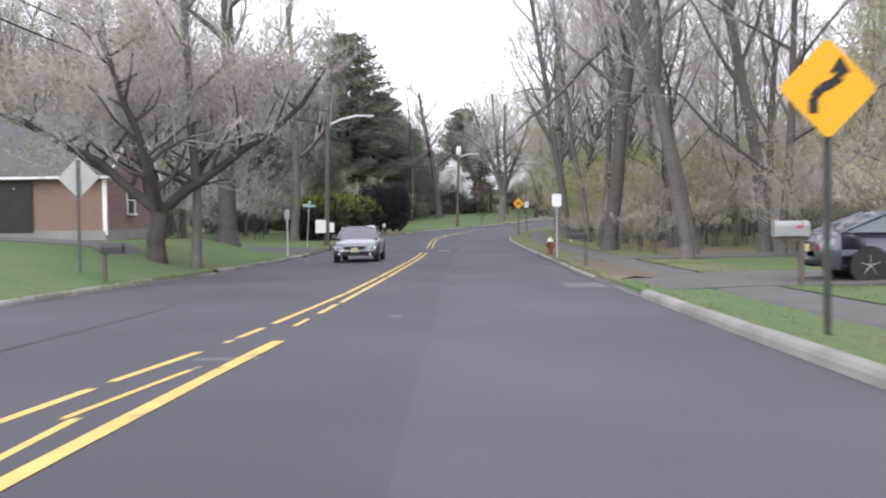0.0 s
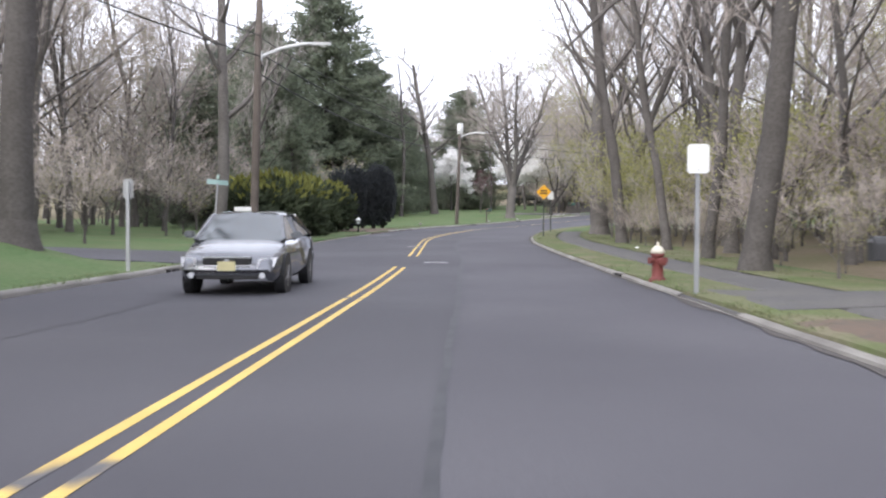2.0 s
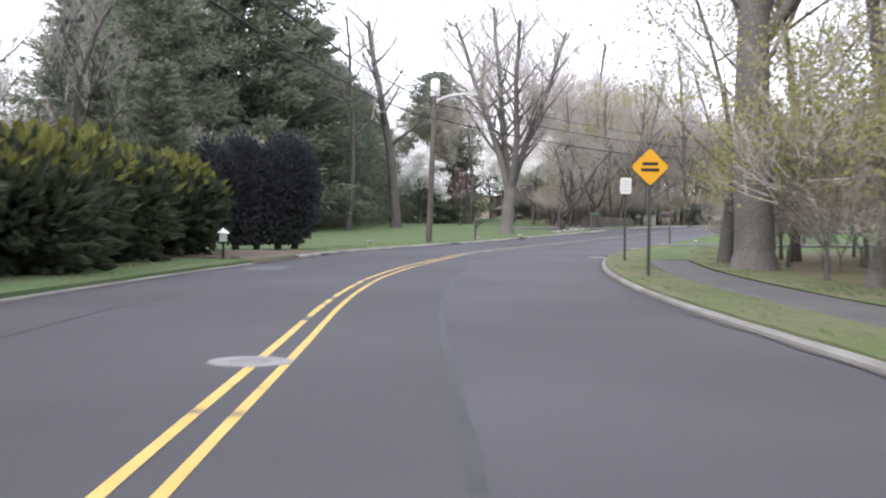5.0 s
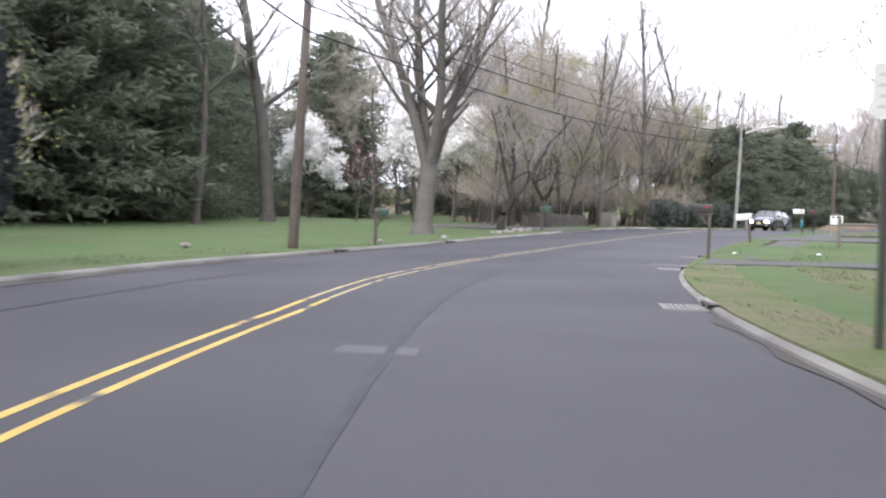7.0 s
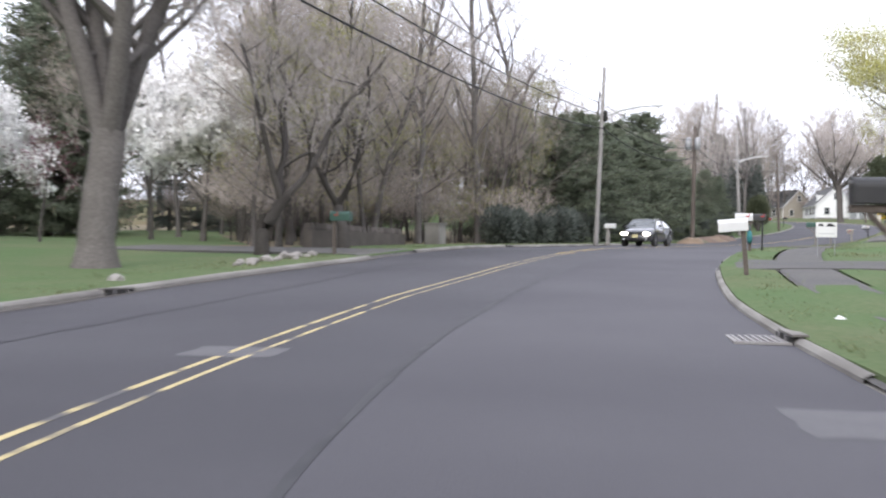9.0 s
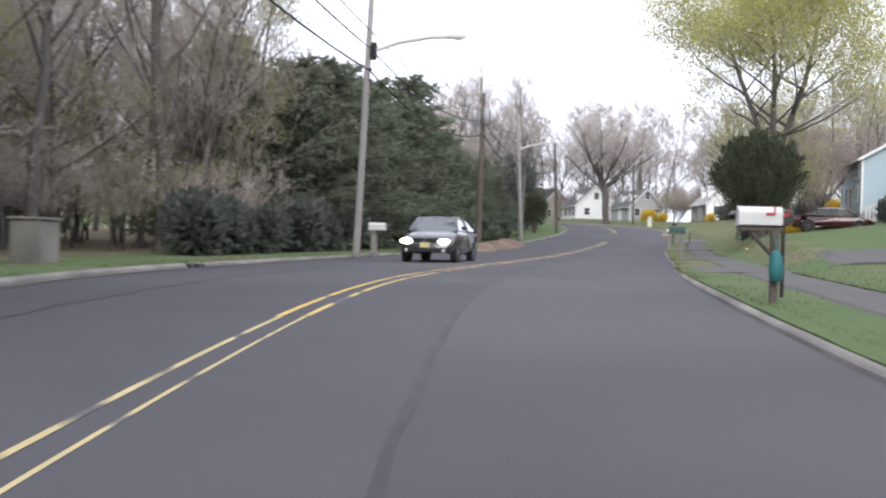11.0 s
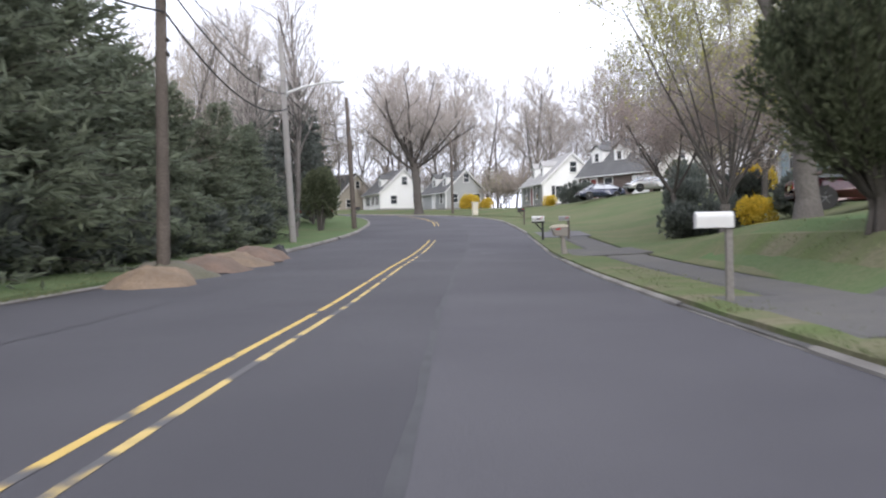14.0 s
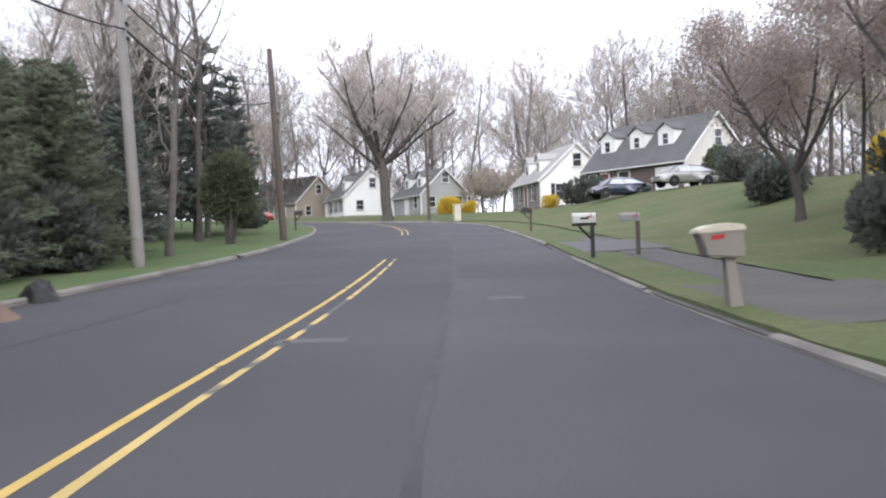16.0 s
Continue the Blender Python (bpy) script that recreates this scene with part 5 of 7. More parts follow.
# ---- cars ----
RUBBER = material("tyre_rubber", (0.02, 0.02, 0.021), 0.85, (0.035, 0.033, 0.03), 6.0, 0.6)
ALLOY = material("alloy_wheel", (0.5, 0.5, 0.51), 0.35, (0.4, 0.4, 0.4), 6.0, 0.5, metal=0.8)
GLASS = material("car_glass", (0.16, 0.18, 0.19), 0.05, (0.13, 0.15, 0.16), 1.0, 0.6, spec=0.5)
GLASS.node_tree.nodes["Principled BSDF"].inputs["Transmission Weight"].default_value = 0.45
GLASS.node_tree.nodes["Principled BSDF"].inputs["IOR"].default_value = 1.8
CHROME = material("chrome_trim", (0.6, 0.6, 0.62), 0.15, (0.5, 0.5, 0.5), 4.0, 0.4, metal=1.0)
TAIL = material("red_tail_lens", (0.4, 0.012, 0.015), 0.25, (0.3, 0.01, 0.01), 4.0, 0.5, coat=0.6)
HEADLENS = material("clear_head_lens", (0.65, 0.66, 0.68), 0.12, (0.5, 0.5, 0.52), 6.0, 0.5, coat=1.0)
PLATE = material("yellow_number_plate", (0.6, 0.54, 0.3), 0.5, (0.5, 0.46, 0.28), 6.0, 0.4)


def lit_lens(name, colour, power):
    m = material(name, colour, 0.3)
    b = m.node_tree.nodes["Principled BSDF"]
    b.inputs["Emission Color"].default_value = (1.0, 0.88, 0.7, 1)
    b.inputs["Emission Strength"].default_value = power
    return m


LIT = lit_lens("lit_headlamp", (0.95, 0.9, 0.8), 12.0)


SEAT = material("dark_car_seat", (0.03, 0.03, 0.032), 0.9, (0.045, 0.045, 0.047), 6.0, 0.5)


def car_paint(name, c, metal=0.25):
    return material(name, c, 0.25, tuple(v * 0.85 for v in c), 0.8, 0.5, spec=0.7, coat=1.0, metal=metal)


def loft(stations, sides):
    """Rings of equal count joined lengthwise."""
    sh = Shape()
    n = len(stations)
    for r in stations:
        sh.v.extend(tuple(p) for p in r)
    for i in range(n - 1):
        for k in range(sides - 1):
            sh.f.append((i * sides + k, i * sides + k + 1, (i + 1) * sides + k + 1, (i + 1) * sides + k))
    sh.f.append(tuple(range(sides)))
    sh.f.append(tuple(range((n - 1) * sides, n * sides)))
    return sh


def car(m, paint, label, name="car", length=4.7, width=1.8, height=1.45, hood=0.92, deck=1.0, cab=(-1.95, -0.95, 0.75, 1.45), lit=False, tall=False, wheel=0.33, dark_lower=None, front_plate=True):
    """A car whose nose points along -y. cab: rear foot, rear top, front top, front foot of the cabin, measured from the middle, nose plus."""
    t = thing(name, m, label, "car", "cars on and beside the road")
    hl, hw = length / 2, width / 2
    sill = 0.24
    prof = [(-hl, 0.42, deck - 0.22, 0.86), (-hl + 0.06, 0.3, deck - 0.06, 0.94), (-hl + 0.35, sill, deck, 0.985), (-hl + 0.9, sill, deck + 0.0, 1.0), (cab[0], sill, deck, 1.0), (0.0, sill, (hood + deck) / 2 - 0.01, 1.0), (cab[3], sill, hood + 0.02, 1.0), (hl - 0.75, sill, hood - 0.06, 0.985), (hl - 0.28, sill, hood - 0.17, 0.94), (hl - 0.05, 0.27, hood - 0.3, 0.86), (hl, 0.36, hood - 0.42, 0.8)]
    rings = []
    for y, z0, z1, k in prof:
        w = hw * k
        mid = z0 + (z1 - z0) * 0.55
        rings.append([(-w * 0.9, -y, z0), (-w * 0.985, -y, z0 + 0.1), (-w, -y, mid), (-w * 0.975, -y, z1 - 0.1), (-w * 0.9, -y, z1 - 0.015), (-w * 0.5, -y, z1 + 0.02), (0, -y, z1 + 0.03), (w * 0.5, -y, z1 + 0.02), (w * 0.9, -y, z1 - 0.015), (w * 0.975, -y, z1 - 0.1), (w, -y, mid), (w * 0.985, -y, z0 + 0.1), (w * 0.9, -y, z0)])
    body = part("body", loft(rings, 13), paint, t, smooth=True)
    rb, rt, ft, fb = cab
    zb_r, zb_f, zt = deck, hood + 0.02, height
    wb, wt = hw * 0.9, hw * 0.7
    roof = Shape()
    ys = np.linspace(rt, ft, 6)
    for y in ys:
        c = 0.05 * (1 - ((y - (rt + ft) / 2) / ((ft - rt) / 2)) ** 2)
        roof.v += [(-wt - 0.03, -y, zt - 0.075 + c), (-wt * 0.85, -y, zt - 0.02 + c), (0, -y, zt + c * 0.4), (wt * 0.85, -y, zt - 0.02 + c), (wt + 0.03, -y, zt - 0.075 + c)]
    for i in range(5):
        for k in range(4):
            roof.f.append((i * 5 + k, i * 5 + k + 1, i * 5 + k + 6, i * 5 + k + 5))
    part("roof", roof, paint, t, smooth=True)

    part("windscreen", Shape().add([(-wb, -fb, zb_f), (0, -fb - 0.1, zb_f), (wb, -fb, zb_f), (wt, -ft, zt - 0.05), (0, -ft - 0.05, zt), (-wt, -ft, zt - 0.05)], [(0, 1, 4, 5), (1, 2, 3, 4)]), GLASS, t)
    part("rear_window", Shape().add([(wb, -rb, zb_r), (0, -rb + 0.06, zb_r), (-wb, -rb, zb_r), (-wt, -rt, zt - 0.05), (0, -rt + 0.03, zt), (wt, -rt, zt - 0.05)], [(0, 1, 4, 5), (1, 2, 3, 4)]), GLASS, t)
    for q in (-1, 1):
        mid = (rt + ft) / 2 - 0.05
        belt = lambda y: zb_r + (zb_f - zb_r) * (y - rb) / (fb - rb)
        part("side_window", Shape().add([(q * wb, -mid + 0.05, belt(mid) + 0.01), (q * wb, -fb + 0.12, belt(fb) + 0.01), (q * wt, -ft + 0.06, zt - 0.09), (q * wt, -mid + 0.05, zt - 0.08)], [(0, 1, 2, 3)]), GLASS, t)
        part("side_window", Shape().add([(q * wb, -rb - 0.12, belt(rb) + 0.01), (q * wb, -mid - 0.05, belt(mid) + 0.01), (q * wt, -mid - 0.05, zt - 0.08), (q * wt, -rt - 0.05, zt - 0.09)], [(0, 1, 2, 3)]), GLASS, t)
        for a, b in (((q * wb, -fb, zb_f), (q * (wt + 0.01), -ft, zt - 0.06)), ((q * wb, -rb, zb_r), (q * (wt + 0.01), -rt, zt - 0.06)), ((q * wb, -mid, belt(mid)), (q * (wt + 0.01), -mid, zt - 0.06))):
            part("pillar", Shape().tube([a, b], 0.045, 5), paint, t)
        mr = part("mirror", Shape().box(q * (hw + 0.09), -fb + 0.28, hood + 0.12, 0.2, 0.1, 0.13), paint, t, bevel=0.03)
        part("mirror_glass", Shape().box(q * (hw + 0.09), -fb + 0.335, hood + 0.12, 0.16, 0.006, 0.1), CHROME, mr)
        part("door_handle", Shape().box(q * (hw + 0.005), -0.15, 0.8, 0.03, 0.16, 0.03), CHROME, t)
        if lit:
            part("headlight", Shape().lathe([(0.165, -0.05), (0.165, 0.015), (0.14, 0.035), (0.08, 0.045), (0.01, 0.05)], 20, pose(q * hw * 0.68, -hl - 0.0, hood - 0.34, 90) @ Matrix.Diagonal((1.15, 0.56, 1, 1))), LIT, t, "lit headlight", smooth=True)
        else:
            part("headlight", Shape().add([(q * hw * 0.58, -hl - 0.005, hood - 0.44), (q * hw * 0.88, -hl + 0.08, hood - 0.42), (q * hw * 0.93, -hl + 0.22, hood - 0.25), (q * hw * 0.6, -hl + 0.03, hood - 0.27)], [(0, 1, 2, 3)]), HEADLENS, t)
        part("tail_light", Shape().add([(q * hw * 0.6, hl + 0.012, deck - 0.36), (q * hw * 0.9, hl - 0.04, deck - 0.36), (q * hw * 0.97, hl - 0.3, deck - 0.14), (q * hw * 0.6, hl - 0.0, deck - 0.14)], [(0, 1, 2, 3)]), TAIL, t)
        part("fog_lamp", Shape().lathe([(0.05, 0), (0.05, 0.02)], 10, pose(q * hw * 0.68, -hl - 0.0, 0.36, 90)), HEADLENS, t)
    mid = (rt + ft) / 2
    for q in (-1, 1):
        part("front_seat", Shape().box(q * hw * 0.42, -mid - 0.1, 0.78, 0.5, 0.16, 0.68), SEAT, t, bevel=0.04)
        part("headrest", Shape().box(q * hw * 0.42, -mid - 0.08, 1.2, 0.26, 0.1, 0.16), SEAT, t, bevel=0.04)
    part("rear_seat", Shape().box(0, -rt - 0.1, 0.76, wb * 1.7, 0.2, 0.66), SEAT, t, bevel=0.04)
    part("dashboard", Shape().box(0, -fb + 0.3, hood - 0.02, wb * 1.75, 0.5, 0.1), BLACK, t, bevel=0.03)
    part("grille", Shape().box(0, -hl + 0.03, hood - 0.33, width * 0.46, 0.09, 0.15), BLACK, t, bevel=0.03)
    part("grille_surround", Shape().box(0, -hl + 0.04, hood - 0.25, width * 0.48, 0.09, 0.03).box(0, -hl + 0.03, hood - 0.41, width * 0.44, 0.09, 0.03), CHROME, t, bevel=0.01)
    part("badge", Shape().lathe([(0.06, 0), (0.06, 0.01)], 12, pose(0, -hl - 0.015, hood - 0.33, 90)), CHROME, t)
    part("lower_intake", Shape().box(0, -hl + 0.06, 0.34, width * 0.6, 0.1, 0.1), BLACK, t, bevel=0.02)
    part("rear_bumper_trim", Shape().box(0, hl - 0.04, 0.4, width * 0.8, 0.08, 0.12), BLACK, t, bevel=0.02)
    if front_plate:
        part("number_plate", Shape().box(0, -hl - 0.025, 0.52, 0.31, 0.012, 0.16), PLATE, t, "plain yellow number plate", bevel=0.004)
    part("number_plate", Shape().box(0, hl + 0.015, 0.68, 0.31, 0.012, 0.16), PLATE, t, "plain yellow number plate", bevel=0.004)
    for q in (-1, 1):
        for y in (-hl + 0.92, hl - 0.98):
            part("wheel_arch", Shape().lathe([(wheel + 0.07, -0.08), (wheel + 0.07, 0.08)], 20, pose(q * (hw - 0.075), y, wheel, 0, 90, 0)), BLACK, t)
            w = part("wheel", Shape().lathe([(wheel - 0.11, -0.1), (wheel - 0.02, -0.105), (wheel, -0.07), (wheel, 0.07), (wheel - 0.02, 0.105), (wheel - 0.11, 0.1)], 24, pose(q * (hw - 0.1), y, wheel, 0, 90, 0)), RUBBER, t, smooth=True)
            rim = Shape().lathe([(wheel - 0.11, 0.06), (wheel - 0.1, 0.09), (wheel - 0.14, 0.08)], 24, pose(q * (hw - 0.1), y, wheel, 0, q * 90, 0))
            for k in range(5):
                a = 2 * math.pi * k / 5
                rim.tube([pose(q * (hw - 0.1), y, wheel, 0, q * 90, 0) @ Vector((0, 0, 0.085)), pose(q * (hw - 0.1), y, wheel, 0, q * 90, 0) @ Vector((math.cos(a) * (wheel - 0.11), math.sin(a) * (wheel - 0.11), 0.08))], 0.03, 4)
            part("rim", rim, ALLOY, w)
    return t


def park(s, u, turn, h=None):
    p = spot(s, u, h)
    return pose(p.x, p.y, p.z, 0, 0, bearing(s) + turn)


SILVER_DARK = car_paint("dark_metallic_paint", (0.16, 0.165, 0.18), 0.85)
car(park(44.6, -2.2, 0, 0.03), SILVER_DARK, "dark metallic saloon car with a chrome grille on the road", cab=(-1.95, -0.95, 0.5, 1.25))
CHARCOAL = car_paint("grey_metallic_paint", (0.1, 0.102, 0.108), 0.8)
car(park(170.8, -1.95, 0, 0.03), CHARCOAL, "grey metallic hatchback on the road with its headlights lit", length=4.6, width=1.78, height=1.5, hood=0.98, deck=1.05, cab=(-2.1, -1.5, 0.5, 1.2), lit=True)
SLATE = car_paint("slate_blue_paint", (0.07, 0.08, 0.105))
car(park(22.6, 11.8, 90), SLATE, "slate blue saloon car parked in the driveway", front_plate=False)
MAROON = car_paint("maroon_paint", (0.065, 0.012, 0.016))
car(park(281.5, -9.2, 70), car_paint("red_paint", (0.28, 0.03, 0.022)), "red car parked beyond the lawn at the bend", front_plate=False)
car(park(207.2, 15.4, 86), MAROON, "maroon saloon car parked by the house", length=4.9)
NAVY = car_paint("navy_paint", (0.03, 0.038, 0.075))
PEARL = car_paint("pale_grey_paint", (0.42, 0.42, 0.4))
p = land(120.4, 224.4)
car(pose(p.x, p.y, p.z, 0, 0, -118), NAVY, "navy blue car parked before the dormer house", front_plate=False)
p = land(119.9, 218.2)
car(pose(p.x, p.y, p.z, 0, 0, -112), PEARL, "pale grey saloon car parked on the drive", front_plate=False)

# ---- houses ----
def siding(name, c, second, pitch=0.12):
    """Lap boards: level shadow lines by relief."""
    m = material(name, c, 0.7, second, 0.6, 0.6, None, 0.0)
    n, l = m.node_tree.nodes, m.node_tree.links
    b = n["Principled BSDF"]
    co = n.new("ShaderNodeTexCoord")
    w = n.new("ShaderNodeTexWave")
    w.wave_type, w.bands_direction, w.wave_profile = "BANDS", "Z", "SAW"
    w.inputs["Scale"].default_value = 1 / pitch / 3.2
    l.new(co.outputs["Object"], w.inputs["Vector"])
    bp = n.new("ShaderNodeBump")
    bp.inputs["Strength"].default_value, bp.inputs["Distance"].default_value = 0.6, 0.015
    l.new(w.outputs["Fac"], bp.inputs["Height"])
    l.new(bp.outputs[0], b.inputs["Normal"])
    return m


def brickwork(name, a, bcol, mortar):
    m = material(name, a, 0.85)
    n, l = m.node_tree.nodes, m.node_tree.links
    b = n["Principled BSDF"]
    co = n.new("ShaderNodeTexCoord")
    mp = n.new("ShaderNodeMapping")
    mp.inputs["Rotation"].default_value = (radians(90), 0, 0)
    l.new(co.outputs["Object"], mp.inputs[0])
    t = n.new("ShaderNodeTexBrick")
    t.inputs["Color1"].default_value, t.inputs["Color2"].default_value, t.inputs["Mortar"].default_value = (*a, 1), (*bcol, 1), (*mortar, 1)
    t.inputs["Scale"].default_value, t.inputs["Brick Width"].default_value, t.inputs["Row Height"].default_value, t.inputs["Mortar Size"].default_value = 1.0, 0.22, 0.075, 0.01
    l.new(mp.outputs[0], t.inputs[0])
    l.new(t.outputs[0], b.inputs["Base Color"])
    return m


S_WHITE = siding("white_lap_siding", (0.9, 0.9, 0.89), (0.86, 0.86, 0.85))
S_PALE = siding("pale_lap_siding", (0.68, 0.66, 0.63), (0.6, 0.58, 0.56))
S_GREY = siding("grey_lap_siding", (0.4, 0.41, 0.41), (0.34, 0.35, 0.35))
S_BLUE = siding("pale_blue_siding", (0.45, 0.56, 0.62), (0.4, 0.5, 0.57))
S_TAN = siding("tan_siding", (0.42, 0.38, 0.32), (0.36, 0.33, 0.28))
S_SAGE = siding("sage_grey_shingle", (0.3, 0.31, 0.29), (0.25, 0.26, 0.25))
BRICK = brickwork("red_brown_brick", (0.18, 0.095, 0.078), (0.23, 0.125, 0.1), (0.3, 0.27, 0.24))
BRICK_DARK = brickwork("dark_brown_brick", (0.105, 0.075, 0.068), (0.135, 0.095, 0.085), (0.2, 0.18, 0.16))
ROOF_GREY = material("grey_roof_shingle", (0.124, 0.124, 0.127), 0.9, (0.161, 0.161, 0.161), 0.7, 0.7, (0.087, 0.087, 0.087), 0.5, 12)
ROOF_DARK = material("dark_roof_shingle", (0.1, 0.1, 0.105), 0.9, (0.14, 0.14, 0.14), 0.7, 0.7, (0.07, 0.07, 0.07), 0.5, 12)
ROOF_PALE = material("pale_roof_shingle", (0.42, 0.41, 0.4), 0.9, (0.34, 0.33, 0.32), 0.7, 0.7, (0.3, 0.3, 0.3), 0.5, 12)
PANE = material("window_glass", (0.03, 0.035, 0.04), 0.05, (0.05, 0.055, 0.06), 2.0, 0.6, spec=0.8)
TRIM = material("white_trim", (0.8, 0.8, 0.79), 0.6, (0.7, 0.7, 0.69), 2.0, 0.5)
SHUTTER = material("black_shutter", (0.03, 0.032, 0.035), 0.6, (0.045, 0.045, 0.05), 3.0, 0.5)
FOUND = material("house_foundation", (0.3, 0.29, 0.27), 0.9, (0.22, 0.21, 0.2), 1.0, 0.7, None, 0.3, 20)
DOOR_RED = material("red_door", (0.2, 0.04, 0.035), 0.5, (0.16, 0.035, 0.03), 2.0, 0.5)


def window(t, m, w, h, shutters=None, bars=True):
    """A sash window on the wall plane of m (x across, z up, -y outward)."""
    f = Shape()
    k = 0.07
    f.box(-w / 2 - k / 2, -0.03, 0, k, 0.1, h + 2 * k, m).box(w / 2 + k / 2, -0.03, 0, k, 0.1, h + 2 * k, m)
    f.box(0, -0.03, h / 2 + k / 2, w, 0.1, k, m).box(0, -0.025, 0, w, 0.07, 0.05, m)
    wd = part("window", f, TRIM, t)
    part("sill", Shape().box(0, -0.07, -h / 2 - k / 2, w + 0.24, 0.18, k, m), TRIM, wd)
    for z in (-h / 4, h / 4):
        part("pane", Shape().box(0, -0.012, z, w, 0.02, h / 2 - 0.04, m), PANE, wd)
    if shutters:
        for q in (-1, 1):
            part("shutter", Shape().box(q * (w / 2 + k + 0.2), -0.04, 0, 0.36, 0.05, h + 0.08, m), shutters, t, bevel=0.01)


def face(side, w, d, x, z):
    """A pose on a wall: front, back, left, right."""
    if side == "front":
        return pose(x, -d / 2, z)
    if side == "back":
        return pose(x, d / 2, z, 0, 0, 180)
    if side == "right":
        return pose(w / 2, x, z, 0, 0, 90)
    return pose(-w / 2, -x, z, 0, 0, -90)


def gable_roof(t, w, d, eave, ridge, mat, over=0.35, thick=0.16, name="roof"):
    for q in (-1, 1):
        run = d / 2 + over
        drop = (ridge - eave) / (d / 2) * over
        a = [(-w / 2 - over, q * run, eave - drop), (w / 2 + over, q * run, eave - drop), (w / 2 + over, 0, ridge), (-w / 2 - over, 0, ridge)]
        r = part(name, Shape().add(a + [(x, y, z + thick) for x, y, z in a], [(0, 1, 2, 3), (4, 5, 6, 7), (0, 1, 5, 4), (1, 2, 6, 5), (2, 3, 7, 6), (3, 0, 4, 7)]), mat, t)
        part("gutter", Shape().box(0, q * (run + 0.05), eave - drop + 0.06, w + 2 * over, 0.1, 0.1), TRIM, r)
        for x in (-1, 1):
            b = Shape().add([(x * (w / 2 + over + 0.01), q * run, eave - drop - 0.06), (x * (w / 2 + over + 0.01), q * run, eave - drop + thick + 0.02), (x * (w / 2 + over + 0.01), 0, ridge + thick + 0.02), (x * (w / 2 + over + 0.01), 0, ridge - 0.06),
                             (x * (w / 2 + over + 0.04), q * run, eave - drop - 0.06), (x * (w / 2 + over + 0.04), q * run, eave - drop + thick + 0.02), (x * (w / 2 + over + 0.04), 0, ridge + thick + 0.02), (x * (w / 2 + over + 0.04), 0, ridge - 0.06)],
                            [(0, 1, 2, 3), (4, 5, 6, 7), (0, 1, 5, 4), (1, 2, 6, 5), (2, 3, 7, 6), (3, 0, 4, 7)])
            part("bargeboard", b, TRIM, r)


